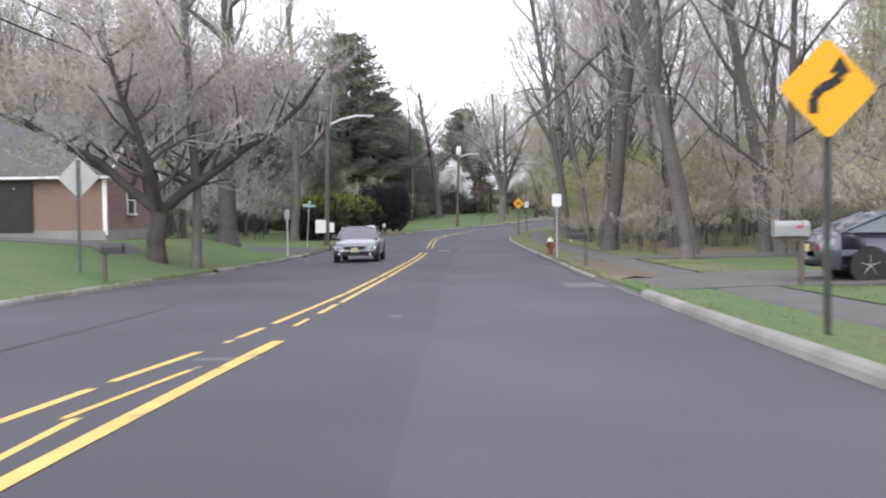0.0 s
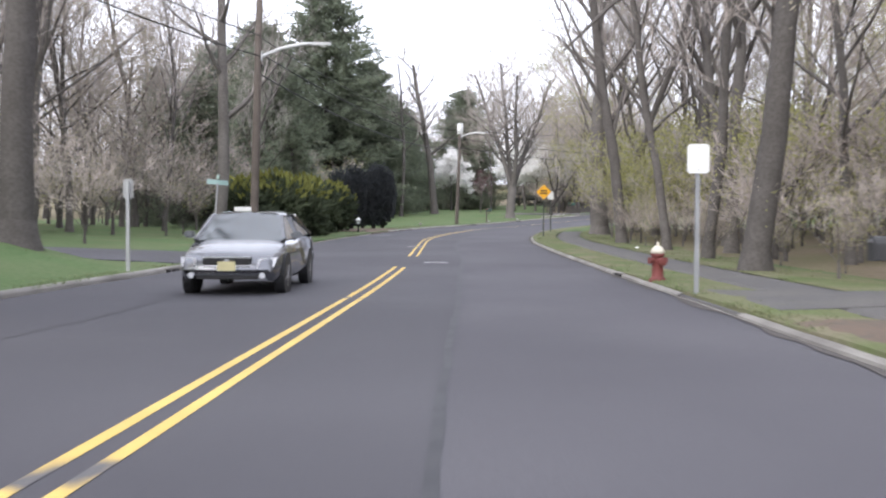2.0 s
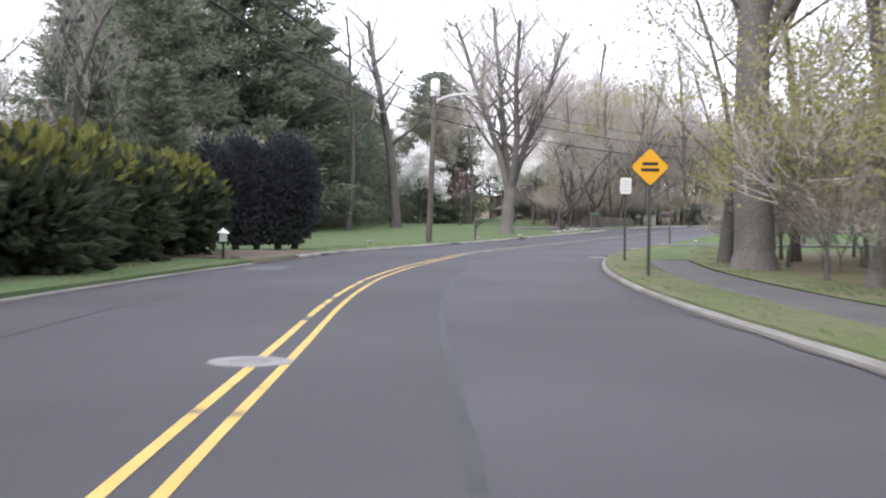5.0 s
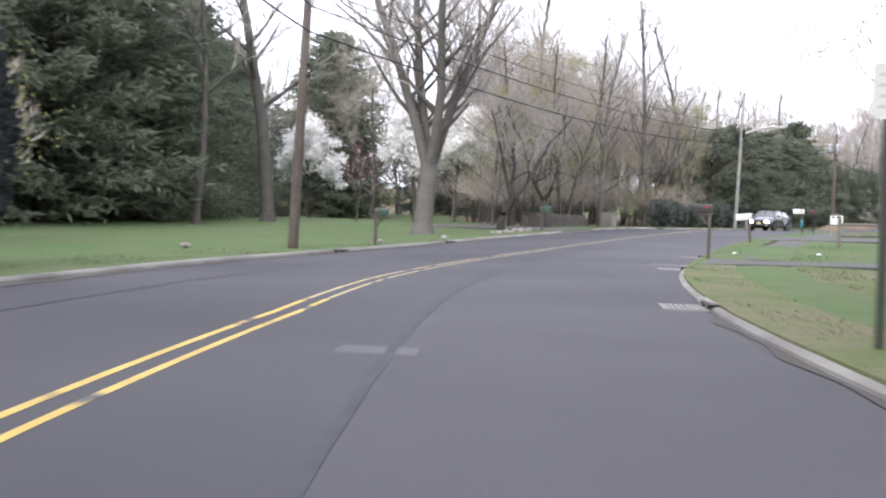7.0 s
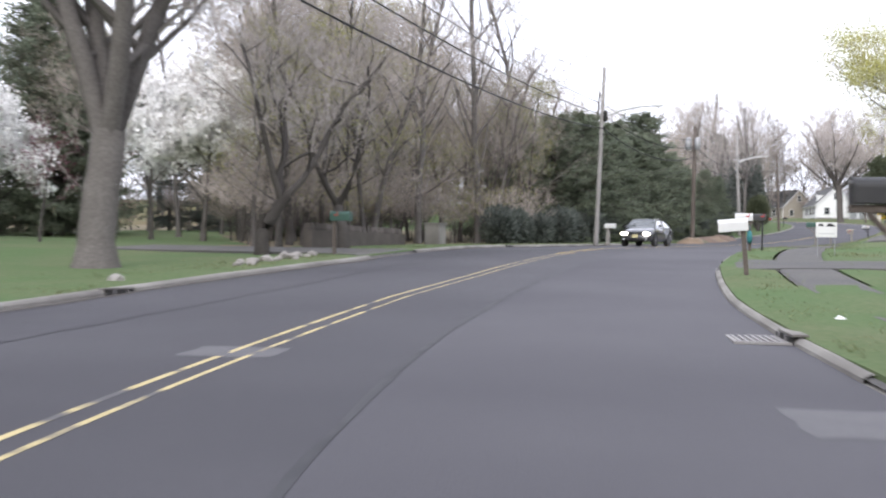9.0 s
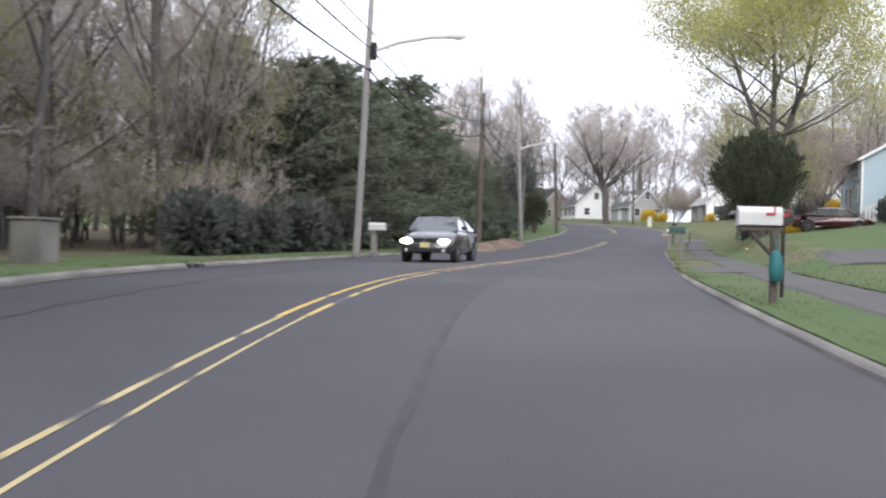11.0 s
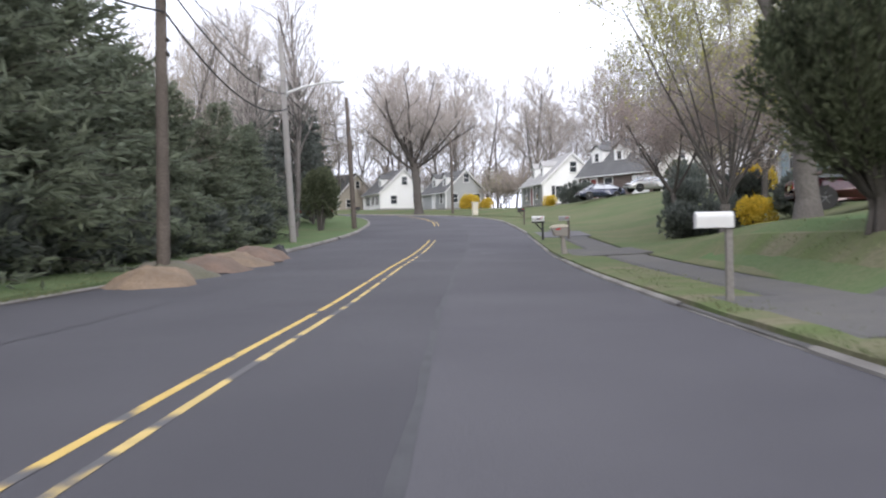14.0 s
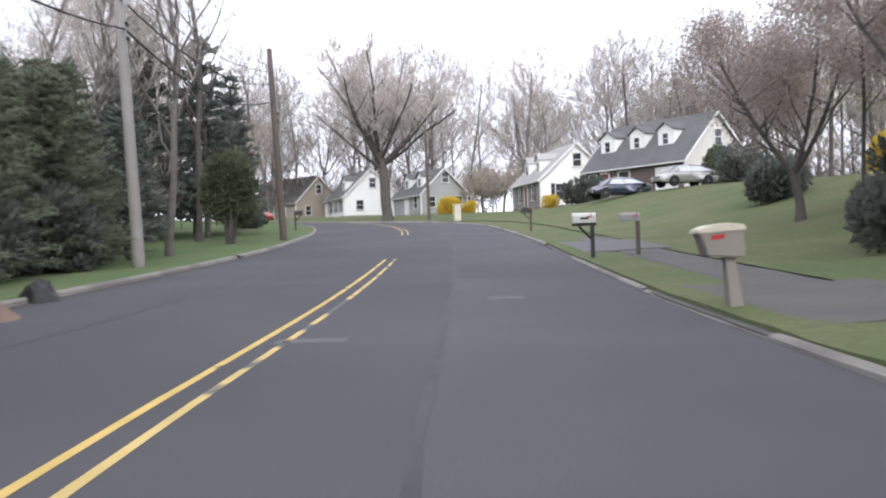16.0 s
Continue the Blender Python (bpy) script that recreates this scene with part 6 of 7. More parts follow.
def house(name, m, label, w, d, eave, ridge, wall, roof, windows=(), dormers=(), dormer_at=0.7, dormer_h=1.35, doors=(), chimney=None, front=None, shutters=SHUTTER, garage=None, garage_mat=None):
    """A gabled house: the ridge runs along x and the front looks to -y."""
    t = thing(name, m, label, "house", "houses along the road")
    part("foundation", Shape().box(0, 0, -0.35, w + 0.06, d + 0.06, 1.1), FOUND, t)
    body = Shape()
    g = [(-d / 2, 0.15), (d / 2, 0.15), (d / 2, eave), (0, ridge - 0.02), (-d / 2, eave)]
    body.v = [(-w / 2, y, z) for y, z in g] + [(w / 2, y, z) for y, z in g]
    body.f = [(0, 1, 2, 3, 4), (9, 8, 7, 6, 5)] + [(i, (i + 1) % 5, 5 + (i + 1) % 5, 5 + i) for i in range(5)]
    part("wall", body, wall, t)
    if front:
        part("front_cladding", Shape().box(0, -d / 2 - 0.02, (eave + 0.15) / 2 + 0.0, w - 0.02, 0.04, eave - 0.3), front, t)
    for x in (-1, 1):
        for y in (-1, 1):
            part("corner_board", Shape().box(x * (w / 2 + 0.005), y * (d / 2 + 0.02), eave / 2 + 0.05, 0.13, 0.13, eave - 0.2), TRIM, t)
            if y < 0:
                part("downpipe", Shape().tube([(x * (w / 2 + 0.1), -d / 2 - 0.1, 0), (x * (w / 2 + 0.1), -d / 2 - 0.1, eave - 0.1)], 0.045, 6), TRIM, t)
    gable_roof(t, w, d, eave, ridge, roof)
    for side, x, z, ww, hh, sh_ in windows:
        window(t, face(side, w, d, x, z) @ pose(0, -0.03 if front and side == "front" else 0, 0), ww, hh, shutters if sh_ else None)
    for side, x, mat in doors:
        fm = face(side, w, d, x, 1.2) @ pose(0, -0.03, 0)
        dr = part("door", Shape().box(0, -0.02, 0, 0.95, 0.06, 2.05, fm), mat, t, bevel=0.01)
        part("door_frame", Shape().box(-0.54, -0.04, 0, 0.12, 0.1, 2.2, fm).box(0.54, -0.04, 0, 0.12, 0.1, 2.2, fm).box(0, -0.04, 1.1, 1.2, 0.12, 0.14, fm), TRIM, t)
        part("door_knob", Shape().lathe([(0.03, 0), (0.035, 0.03), (0.01, 0.05)], 8, fm @ pose(0.36, -0.05, -0.05, 90)), CHROME, dr)
        part("step", Shape().box(0, -0.6, -1.12, 1.6, 1.1, 0.2, fm), FOUND, t, bevel=0.02)
    slope = (ridge - eave) / (d / 2)
    for x, dw in dormers:
        y0 = -d / 2 + dormer_at
        z0 = eave + slope * dormer_at
        hh = dormer_h
        dm = Shape()
        back = y0 + (hh + 0.55) / slope
        g = [(-dw / 2, z0 - 0.1), (dw / 2, z0 - 0.1), (dw / 2, z0 + hh), (0, z0 + hh + 0.5), (-dw / 2, z0 + hh)]
        dm.v = [(x + a, y0, z) for a, z in g] + [(x + a, back, z) for a, z in g]
        dm.f = [(0, 1, 2, 3, 4), (9, 8, 7, 6, 5)] + [(i, (i + 1) % 5, 5 + (i + 1) % 5, 5 + i) for i in range(5)]
        dd = part("dormer", dm, S_WHITE, t)
        for q in (-1, 1):
            a = [(x + q * (dw / 2 + 0.15), y0 - 0.2, z0 + hh - 0.1), (x, y0 - 0.2, z0 + hh + 0.56), (x, back, z0 + hh + 0.56), (x + q * (dw / 2 + 0.15), back, z0 + hh - 0.1)]
            part("dormer_roof", Shape().add(a + [(p, r, z + 0.08) for p, r, z in a], [(0, 1, 2, 3), (4, 5, 6, 7), (0, 1, 5, 4), (1, 2, 6, 5), (2, 3, 7, 6), (3, 0, 4, 7)]), roof, dd)
        fm = pose(x, y0, z0 + 0.65)
        part("dormer_window", Shape().box(0, -0.03, 0, 0.72, 0.06, 1.0, fm), TRIM, dd)
        part("pane", Shape().box(0, -0.062, 0.22, 0.56, 0.012, 0.4, fm), PANE, dd)
        part("pane", Shape().box(0, -0.062, -0.22, 0.56, 0.012, 0.4, fm), PANE, dd)
    if chimney:
        cx, cy, cw, top, mat = chimney
        c = part("chimney", Shape().box(cx, cy, top / 2, cw, 0.7, top), mat, t)
        part("chimney_cap", Shape().box(cx, cy, top + 0.05, cw + 0.14, 0.84, 0.12), FOUND, c)
        part("flue", Shape().lathe([(0.13, top + 0.1), (0.13, top + 0.4)], 10, Matrix.Translation((cx, cy, 0))), BRICK_DARK, c)
    if garage:
        gx, gw = garage
        fm = face("front", w, d, gx, 1.2) @ pose(0, -0.04, 0)
        gd = part("garage_door", Shape().box(0, -0.02, 0, gw, 0.06, 2.1, fm), garage_mat or TRIM, t)
        for k in range(4):
            part("panel", Shape().box(0, -0.055, -0.8 + k * 0.52, gw - 0.15, 0.02, 0.44, fm), garage_mat or TRIM, gd, bevel=0.008)
    return t


# the low grey house above the lawn, with steps and a railing
hm = stand(204.8, 24.0, -90)
house("ranch_house", hm, "low grey house with a pale roof and a chimney", 10.0, 9.0, 3.0, 5.3, S_GREY, ROOF_PALE, [("front", -1.5, 1.55, 1.1, 1.3, False), ("front", 2.9, 1.6, 0.8, 1.5, False), ("right", 0, 1.6, 1.0, 1.2, False), ("right", 0, 3.9, 0.6, 0.8, False)], doors=[("front", -3.6, TRIM)], chimney=(0.5, 0.4, 1.1, 6.3, S_WHITE))
t = thing("entrance_stair", stand(209.8, 18.7, -90), "white-railed wooden steps up to the house door", "steps")
for k in range(6):
    part("tread", Shape().box(0.0, -0.6 + k * 0.28, 0.1 + k * 0.18, 1.3, 0.32, 0.05), TRIM, t)
for q in (-1, 1):
    part("stringer", Shape().add([(q * 0.65, -0.8, -0.15), (q * 0.65, -0.8, 0.1), (q * 0.65, 1.0, 1.15), (q * 0.65, 1.0, 0.9), (q * 0.7, -0.8, -0.15), (q * 0.7, -0.8, 0.1), (q * 0.7, 1.0, 1.15), (q * 0.7, 1.0, 0.9)], [(0, 1, 2, 3), (4, 5, 6, 7), (0, 1, 5, 4), (1, 2, 6, 5), (2, 3, 7, 6), (3, 0, 4, 7)]), TRIM, t)
    part("handrail", Shape().tube([(q * 0.67, -0.8, 1.0), (q * 0.67, 1.0, 2.1)], 0.045, 6), TRIM, t)
    for k in range(10):
        part("baluster", Shape().box(q * 0.67, -0.75 + k * 0.19, 0.5 + k * 0.116, 0.035, 0.035, 1.0), TRIM, t)
    part("newel_post", Shape().box(q * 0.67, -0.82, 0.5, 0.1, 0.1, 1.3), TRIM, t, bevel=0.01)

house("blue_house", stand(226.0, 23.6, -90), "tall pale blue house with a brick chimney on its gable", 9.5, 8.5, 4.3, 6.7, S_BLUE, ROOF_GREY, [("right", -2.0, 1.7, 0.9, 1.1, False), ("right", 2.4, 3.4, 0.9, 1.2, False), ("right", 0.9, 5.4, 0.5, 0.6, False), ("front", -2.5, 1.7, 0.9, 1.3, False), ("front", 2.5, 1.7, 0.9, 1.3, False), ("front", -2.5, 3.5, 0.9, 1.1, False), ("front", 2.5, 3.5, 0.9, 1.1, False)], doors=[("front", 0, DOOR_RED)], chimney=(4.95, -1.7, 0.9, 7.7, BRICK_DARK))

# the row round the bend
house("dormer_house", stand_at(133.5, 229.3, -100), "brown brick house with three white dormers and a pale gable end", 12.0, 7.5, 2.8, 6.6, S_PALE, ROOF_GREY, [("front", -1.0, 1.6, 1.3, 1.3, False), ("front", -5.0, 1.6, 0.9, 1.3, False), ("right", -1.8, 1.6, 0.9, 1.2, False), ("right", 0.2, 4.6, 0.8, 1.3, False), ("right", 2.2, 1.6, 0.9, 1.2, False)], dormers=[(-4.3, 1.8), (-0.6, 1.8), (2.8, 1.8)], dormer_at=1.25, dormer_h=1.45, doors=[("front", -3.4, DOOR_RED)], chimney=(3.0, 0.8, 1.4, 7.6, BRICK_DARK), garage=(4.0, 2.5), shutters=TRIM, front=BRICK_DARK)
house("white_cape_house", stand_at(136.3, 243.4, -122.7), "white cape house with black shutters and a grey front", 10.0, 7.0, 2.7, 5.9, S_WHITE, ROOF_PALE, [("right", -1.6, 1.5, 0.9, 1.35, True), ("right", 0.1, 4.4, 0.75, 1.2, False), ("right", 2.0, 1.5, 0.8, 1.3, False), ("front", -2.4, 1.5, 0.9, 1.35, True), ("front", 2.4, 1.5, 0.9, 1.35, True)], dormers=[(2.0, 1.3), (-2.0, 1.3)], doors=[("front", 0, DOOR_RED)], front=S_SAGE)
house("grey_cape_house", stand_at(141.6, 268.2, -108), "pale grey cape house with a dormer behind yellow bushes", 8.0, 5.8, 2.5, 5.3, S_GREY, ROOF_GREY, [("right", 0.2, 4.3, 0.8, 1.2, False), ("right", -1.6, 1.5, 0.9, 1.2, False), ("right", 1.8, 1.5, 0.9, 1.2, False), ("front", 2.5, 1.5, 0.9, 1.3, False)], dormers=[(2.2, 1.4), (-1.4, 1.4)], doors=[("front", 0, TRIM)])
house("white_house", stand_at(143.4, 283.3, -114), "white house with a dormer at the bend", 10.0, 7.0, 2.7, 6.0, S_WHITE, ROOF_GREY, [("right", 0.2, 4.3, 0.8, 1.2, False), ("right", -1.5, 1.5, 0.9, 1.2, False), ("front", 3.0, 1.5, 0.9, 1.3, True), ("front", 0.4, 1.5, 0.9, 1.3, True), ("front", -2.4, 1.5, 0.9, 1.3, True)], dormers=[(2.4, 1.8)], doors=[("front", -4.2, TRIM)])
house("tan_house", stand_at(144.0, 299.0, -85), "tan house with a grey roof beyond the bend", 10.0, 8.0, 2.7, 6.2, S_TAN, ROOF_DARK, [("right", 0.2, 4.5, 0.9, 1.2, False), ("right", -1.8, 1.5, 0.9, 1.2, False), ("front", 2.4, 1.5, 0.9, 1.3, False)], doors=[("front", 0, TRIM)])
# the brick house behind the trees at the start
house("brick_house", stand(47.2, -19.2), "low red brick house with a dark garage behind trees", 13.0, 6.8, 2.6, 5.2, BRICK, ROOF_DARK, [("right", 0.0, 1.5, 1.0, 1.2, False), ("front", -2.4, 1.5, 1.2, 1.2, False)], doors=[("front", -0.6, TRIM)], garage=(2.1, 2.8), garage_mat=BLACK)

# ---- fence, walls, heaps ----
RAIL = material("weathered_rail", (0.2, 0.18, 0.155), 0.9, (0.14, 0.12, 0.105), 2.0, 0.8, None, 0.5, 18)
t = thing("rail_fence", stand(134.0, 9.6), "weathered split-rail fence beside the driveway", "fence")
for k in range(4):
    part("post", Shape().box(k * 2.4, k * 0.6, 0.5, 0.14, 0.14, 1.3), RAIL, t, bevel=0.015)
    if k < 3:
        for z in (0.45, 0.9):
            part("rail", Shape().tube([(k * 2.4 - 0.05, k * 0.6, z), (k * 2.4 + 1.2, k * 0.6 + 0.3, z + 0.02), (k * 2.4 + 2.45, k * 0.6 + 0.6, z)], [0.055, 0.065, 0.05], 5), RAIL, t)


def mound(s, u, rs, ru, h, mat, label, seed, category="earth heap", group=""):
    rnd = random.Random(seed)
    n, k = 30, 12
    sh = Shape()
    for j in range(k + 1):
        q = j / k
        for i in range(n):
            a = 2 * math.pi * i / n
            w = 1 + 0.4 * noise.noise((math.cos(a) * 1.3 + seed, math.sin(a) * 1.3, q))
            z = h * (1 - q ** 2.4) ** 1.15 * (1 + 0.6 * q * noise.noise((q * 3 + seed, math.cos(a) * 2.0, math.sin(a) * 2.0))) - 0.08 * q
            sh.v.append((math.cos(a) * ru * q * w, math.sin(a) * rs * q * w, z + 0.07 * noise.noise((math.cos(a) * q * 5, math.sin(a) * q * 5, seed)) + 0.03 * noise.noise((math.cos(a) * q * 14, math.sin(a) * q * 14, seed))))
    for j in range(k):
        for i in range(n):
            sh.f.append((j * n + i, j * n + (i + 1) % n, (j + 1) * n + (i + 1) % n, (j + 1) * n + i))
    ob = part("mulch_mound" if category != "bin bag" else "bin_bag", sh, mat, m=stand(s, u, h=0.06), smooth=True)
    return tagged(ob, label, category, group)


SOIL_TAN = material("tan_wood_mulch", (0.27, 0.2, 0.14), 0.95, (0.17, 0.13, 0.1), 1.2, 0.8, (0.16, 0.11, 0.07), 0.9, 12)
SOIL_RED = material("reddish_mulch", (0.22, 0.15, 0.115), 0.95, (0.14, 0.11, 0.09), 1.2, 0.8, (0.12, 0.08, 0.06), 0.9, 12)
SOIL_GREY = material("grey_earth", (0.17, 0.15, 0.125), 0.95, (0.12, 0.12, 0.075), 1.2, 0.8, (0.09, 0.08, 0.065), 0.9, 12)
mound(195.2, -5.1, 1.3, 1.1, 0.42, SOIL_TAN, "small tan heap of wood mulch at the road's edge", 1, group="heaps at the road's edge")
mound(198.6, -5.8, 2.6, 1.3, 0.42, SOIL_GREY, "grey weedy heap of earth at the road's edge", 2, group="heaps at the road's edge")
mound(202.0, -5.6, 3.0, 1.3, 0.42, SOIL_RED, "reddish heap of mulch at the road's edge", 3, group="heaps at the road's edge")
mound(205.4, -5.8, 2.9, 1.3, 0.4, SOIL_TAN, "tan heap of mulch at the road's edge", 4, group="heaps at the road's edge")
mound(209.0, -5.8, 3.0, 1.3, 0.48, SOIL_RED, "reddish heap of mulch at the road's edge", 5, group="heaps at the road's edge")
mound(214.2, -5.9, 0.5, 0.4, 0.35, BLACK, "black bin bag lying at the kerb", 6, category="bin bag")
ROCK = material("pale_rubble", (0.32, 0.3, 0.28), 0.9, (0.22, 0.205, 0.19), 2.0, 0.8, None, 0.5, 12)


def rock(s, u, r, seed, label="pale broken rock lying at the kerb", mat=ROCK):
    rnd = random.Random(seed)
    bm = bmesh.new()
    bmesh.ops.create_icosphere(bm, subdivisions=1, radius=r)
    for v in bm.verts:
        v.co *= rnd.uniform(0.7, 1.2)
        v.co.z *= 0.55
    me = bpy.data.meshes.new("rock")
    bm.to_mesh(me)
    bm.free()
    me.materials.append(mat)
    p = spot(s, u)
    tagged(part("rock", me, mat, m=pose(p.x, p.y, p.z + r * 0.3, 0, 0, rnd.uniform(0, 360))), label, "rock", "rocks along the kerb")


rnd = random.Random(77)
for k in range(16):
    rock(135.5 + k * 0.42 + rnd.uniform(-0.2, 0.2), -5.95 - rnd.uniform(0, 0.9), rnd.uniform(0.1, 0.24), 100 + k)
rock(92.6, -5.9, 0.2, 210, "dark rounded stone lying on the bare earth", SOIL_GREY)
for k, (s, u) in enumerate(((124.4, -6.6), (115.5, -9.2), (130.2, -6.3))):
    rock(s, u, 0.2, 200 + k, "pale stone lying on the lawn")
# low rubble wall under the trees
WALLSTONE = material("wall_stone", (0.13, 0.11, 0.098), 0.9, (0.085, 0.075, 0.067), 1.5, 0.8, None, 0.5, 14, per_object=0.3)
t = thing("stone_wall", stand(152.0, -9.6), "low dry stone wall at the edge of the wood", "wall")
part("core", Shape().box(0, 0, 0.16, 0.34, 9.4, 0.68), WALLSTONE, t)
stones = [Shape().prism([(-0.2, -0.1), (0.0, -0.13), (0.2, -0.1), (0.21, 0.08), (0.02, 0.12), (-0.2, 0.09)], 0, 0.42, pose(0, 0, 0, 0, 90, 0)).mesh("stone", WALLSTONE) for _ in range(1)]
for r in range(4):
    for k in range(21):
        ob = part("stone", stones[0], WALLSTONE, t, m=pose(-0.21, -4.5 + k * 0.44 + (r % 2) * 0.2, 0.06 + r * 0.17, rnd.uniform(-6, 6), 0, 90 + rnd.uniform(-6, 6)) @ pose(0, 0, 0, 0, 0, 0))
t = thing("concrete_block", stand(157.2, -8.4), "pale square concrete post at the wall's end", "concrete post")
part("block", Shape().box(0, 0, 0.4, 0.7, 0.9, 1.0), CONCRETE, t, bevel=0.03)
part("coping", Shape().box(0, 0, 0.93, 0.8, 1.0, 0.07), CONCRETE, t, bevel=0.02)
t = thing("stone_pillar", stand_at(118.6, 240.0, -120), "pale square gate pillar with a cap stone", "pillar")
part("shaft", Shape().box(0, 0, 0.55, 0.55, 0.55, 1.5), CREAM, t, bevel=0.02)
part("cap", Shape().box(0, 0, 1.35, 0.7, 0.7, 0.1), CREAM, t, bevel=0.02)
LEMON = material("yellow_wrapper", (0.65, 0.66, 0.2), 0.5, (0.55, 0.56, 0.18), 4.0, 0.5)
for k, (s, u) in enumerate(((66.5, 8.9), (185.3, 9.0), (126.0, 6.4), (126.8, 9.2))):
    t = part("paper_litter", Shape().add([(-0.16, -0.1, 0.0), (0.12, -0.12, 0.03), (0.18, 0.1, 0.0), (0.0, 0.02, 0.1), (-0.14, 0.12, 0.02)], [(0, 1, 3), (1, 2, 3), (2, 4, 3), (4, 0, 3)]), LEMON if k == 1 else WHITE, m=stand(s, u, 40 * k) @ Matrix.Diagonal((0.7, 0.7, 0.7, 1)))
    tagged(t, "crumpled yellow wrapper lying on the grass" if k == 1 else "crumpled white paper lying on the grass", "litter")
# ---- planting ----
tall = [bare_tree("woodland_tree", "tall bare woodland tree with grey-brown trunk and fine twigs", 10 + i, height=19 + 2.5 * (i % 3), trunk_r=0.17 + 0.05 * (i % 3), limbs=20, first=0.2 + 0.08 * (i % 2), up=1.35, sub=(5, 4, 3), reach=0.27, crooked=0.17, lean=0.12, group="trees of the roadside woods") for i in range(5)]
slim = [bare_tree("thin_woodland_tree", "thin leaning bare tree with many twigs", 20 + i, height=13 + 2 * i, trunk_r=0.09 + 0.02 * i, limbs=13, first=0.18, up=0.7, sub=(5, 5, 3), reach=0.3, crooked=0.15, lean=0.22, twigs=TWIG_RED, group="trees of the roadside woods") for i in range(3)]
budding = [bare_tree("budding_tree", "slender woodland tree breaking into yellow-green leaf", 30 + i, bud=BUD, bud_n=6, bud_size=0.06, bud_scatter=0.2, height=9 + 2.5 * i, trunk_r=0.1, limbs=10, first=0.14, up=0.6, sub=(6, 5, 3), reach=0.38, group="trees of the roadside woods") for i in range(3)]
brown = [bare_tree("brown_budded_tree", "bare tree hazed with brownish buds", 40 + i, bud=BUD_BROWN, bud_n=3, bud_size=0.075, bud_scatter=0.32, height=13 + 2.5 * i, trunk_r=0.17, limbs=13, first=0.15, up=0.7, sub=(5, 5, 3), reach=0.38, twigs=TWIG_RED, group="trees of the roadside woods") for i in range(3)]
far = [bare_tree("distant_tree", "distant bare tree with a twiggy crown", 45 + i, bud=BUD_BROWN, bud_n=1, bud_size=0.1, bud_scatter=0.4, height=16 + 2 * i, trunk_r=0.2, limbs=12, first=0.16, up=0.8, sub=(6, 5, 2), reach=0.38, twig_r=0.026, group="trees of the far woods") for i in range(3)]
thicket = [bare_tree("thicket_shrub", "tangled bare woodland shrub with a few buds", 47 + i, bud=BUD_BROWN if i else BUD, bud_n=1, bud_size=0.07, bud_scatter=0.4, height=4.0 + 0.8 * i, trunk_r=0.06, limbs=24, first=0.05, forks=7, spread=1.0, up=0.5, sub=(5, 4), reach=0.4, twigs=TWIG_RED, twig_r=0.016, group="undergrowth of the woods") for i in range(3)]
leafing = [bare_tree("leafing_shrub", "woodland shrub breaking into soft yellow-green leaf", 247 + i, bud=BUD, bud_n=4, bud_size=0.075, bud_scatter=0.34, height=4.4 + 1.4 * i, trunk_r=0.06, limbs=24, first=0.05, forks=7, spread=0.8, up=0.6, sub=(5, 4), reach=0.38, twig_r=0.014, group="undergrowth of the woods") for i in range(2)]
brush = [bare_tree("brushwood_clump", "wide tangled clump of bare brushwood", 148 + i, height=6.0, trunk_r=0.08, limbs=24, first=0.05, forks=8, spread=1.3, up=0.5, sub=(6, 5), reach=0.42, twigs=TWIG_RED if i else TWIG, twig_r=0.022, group="undergrowth of the woods") for i in range(2)]
pines = [conifer("white_pine", "broad dark green pine with layered boughs", 50 + i, 13 + 3 * i, 4.8, 0.26, NEEDLE, clear=0.03, whorls=30, per=9, droop=0.12, spray=0.42, width=0.065, dense=60, top=0.2, ragged=0.45, group="evergreens beside the road") for i in range(2)]
road_pines = [conifer("roadside_pine", "bushy grey-green pine with boughs down to the ground", 56 + i, 8.6 + 1.2 * i, 4.3, 0.18, NEEDLE, clear=0.02, whorls=24, per=9, droop=0.12, spray=0.36, width=0.055, dense=64, top=0.16, ragged=0.45, bulge=0.6, group="evergreens beside the road") for i in range(2)]
spruces = [conifer("spruce", "tall dark spruce with drooping boughs", 60 + i, 19 + 3 * i, 4.4, 0.3, NEEDLE_DARK, clear=0.03, whorls=30, per=8, droop=0.35, spray=0.55, width=0.065, dense=40, top=0.08, ragged=0.4, group="evergreens beside the road") for i in range(2)]
junipers = [shrub("juniper_bush", "spreading green juniper with yellow-green tips", 70 + i, 2.7, 2.7, 3.1, JUNIPER, JUNIPER_TIP, count=3600, size=0.34, lumps=13, group="juniper bushes by the road") for i in range(2)]
cherries = [bare_tree("blossoming_tree", "small tree in full white blossom", 80 + i, bud=BLOSSOM, bud_n=44, bud_size=0.14, bud_scatter=0.22, height=6.5 + i, trunk_r=0.12, limbs=13, first=0.18, up=0.75, sub=(5, 4), reach=0.4, group="white blossoming trees") for i in range(2)]

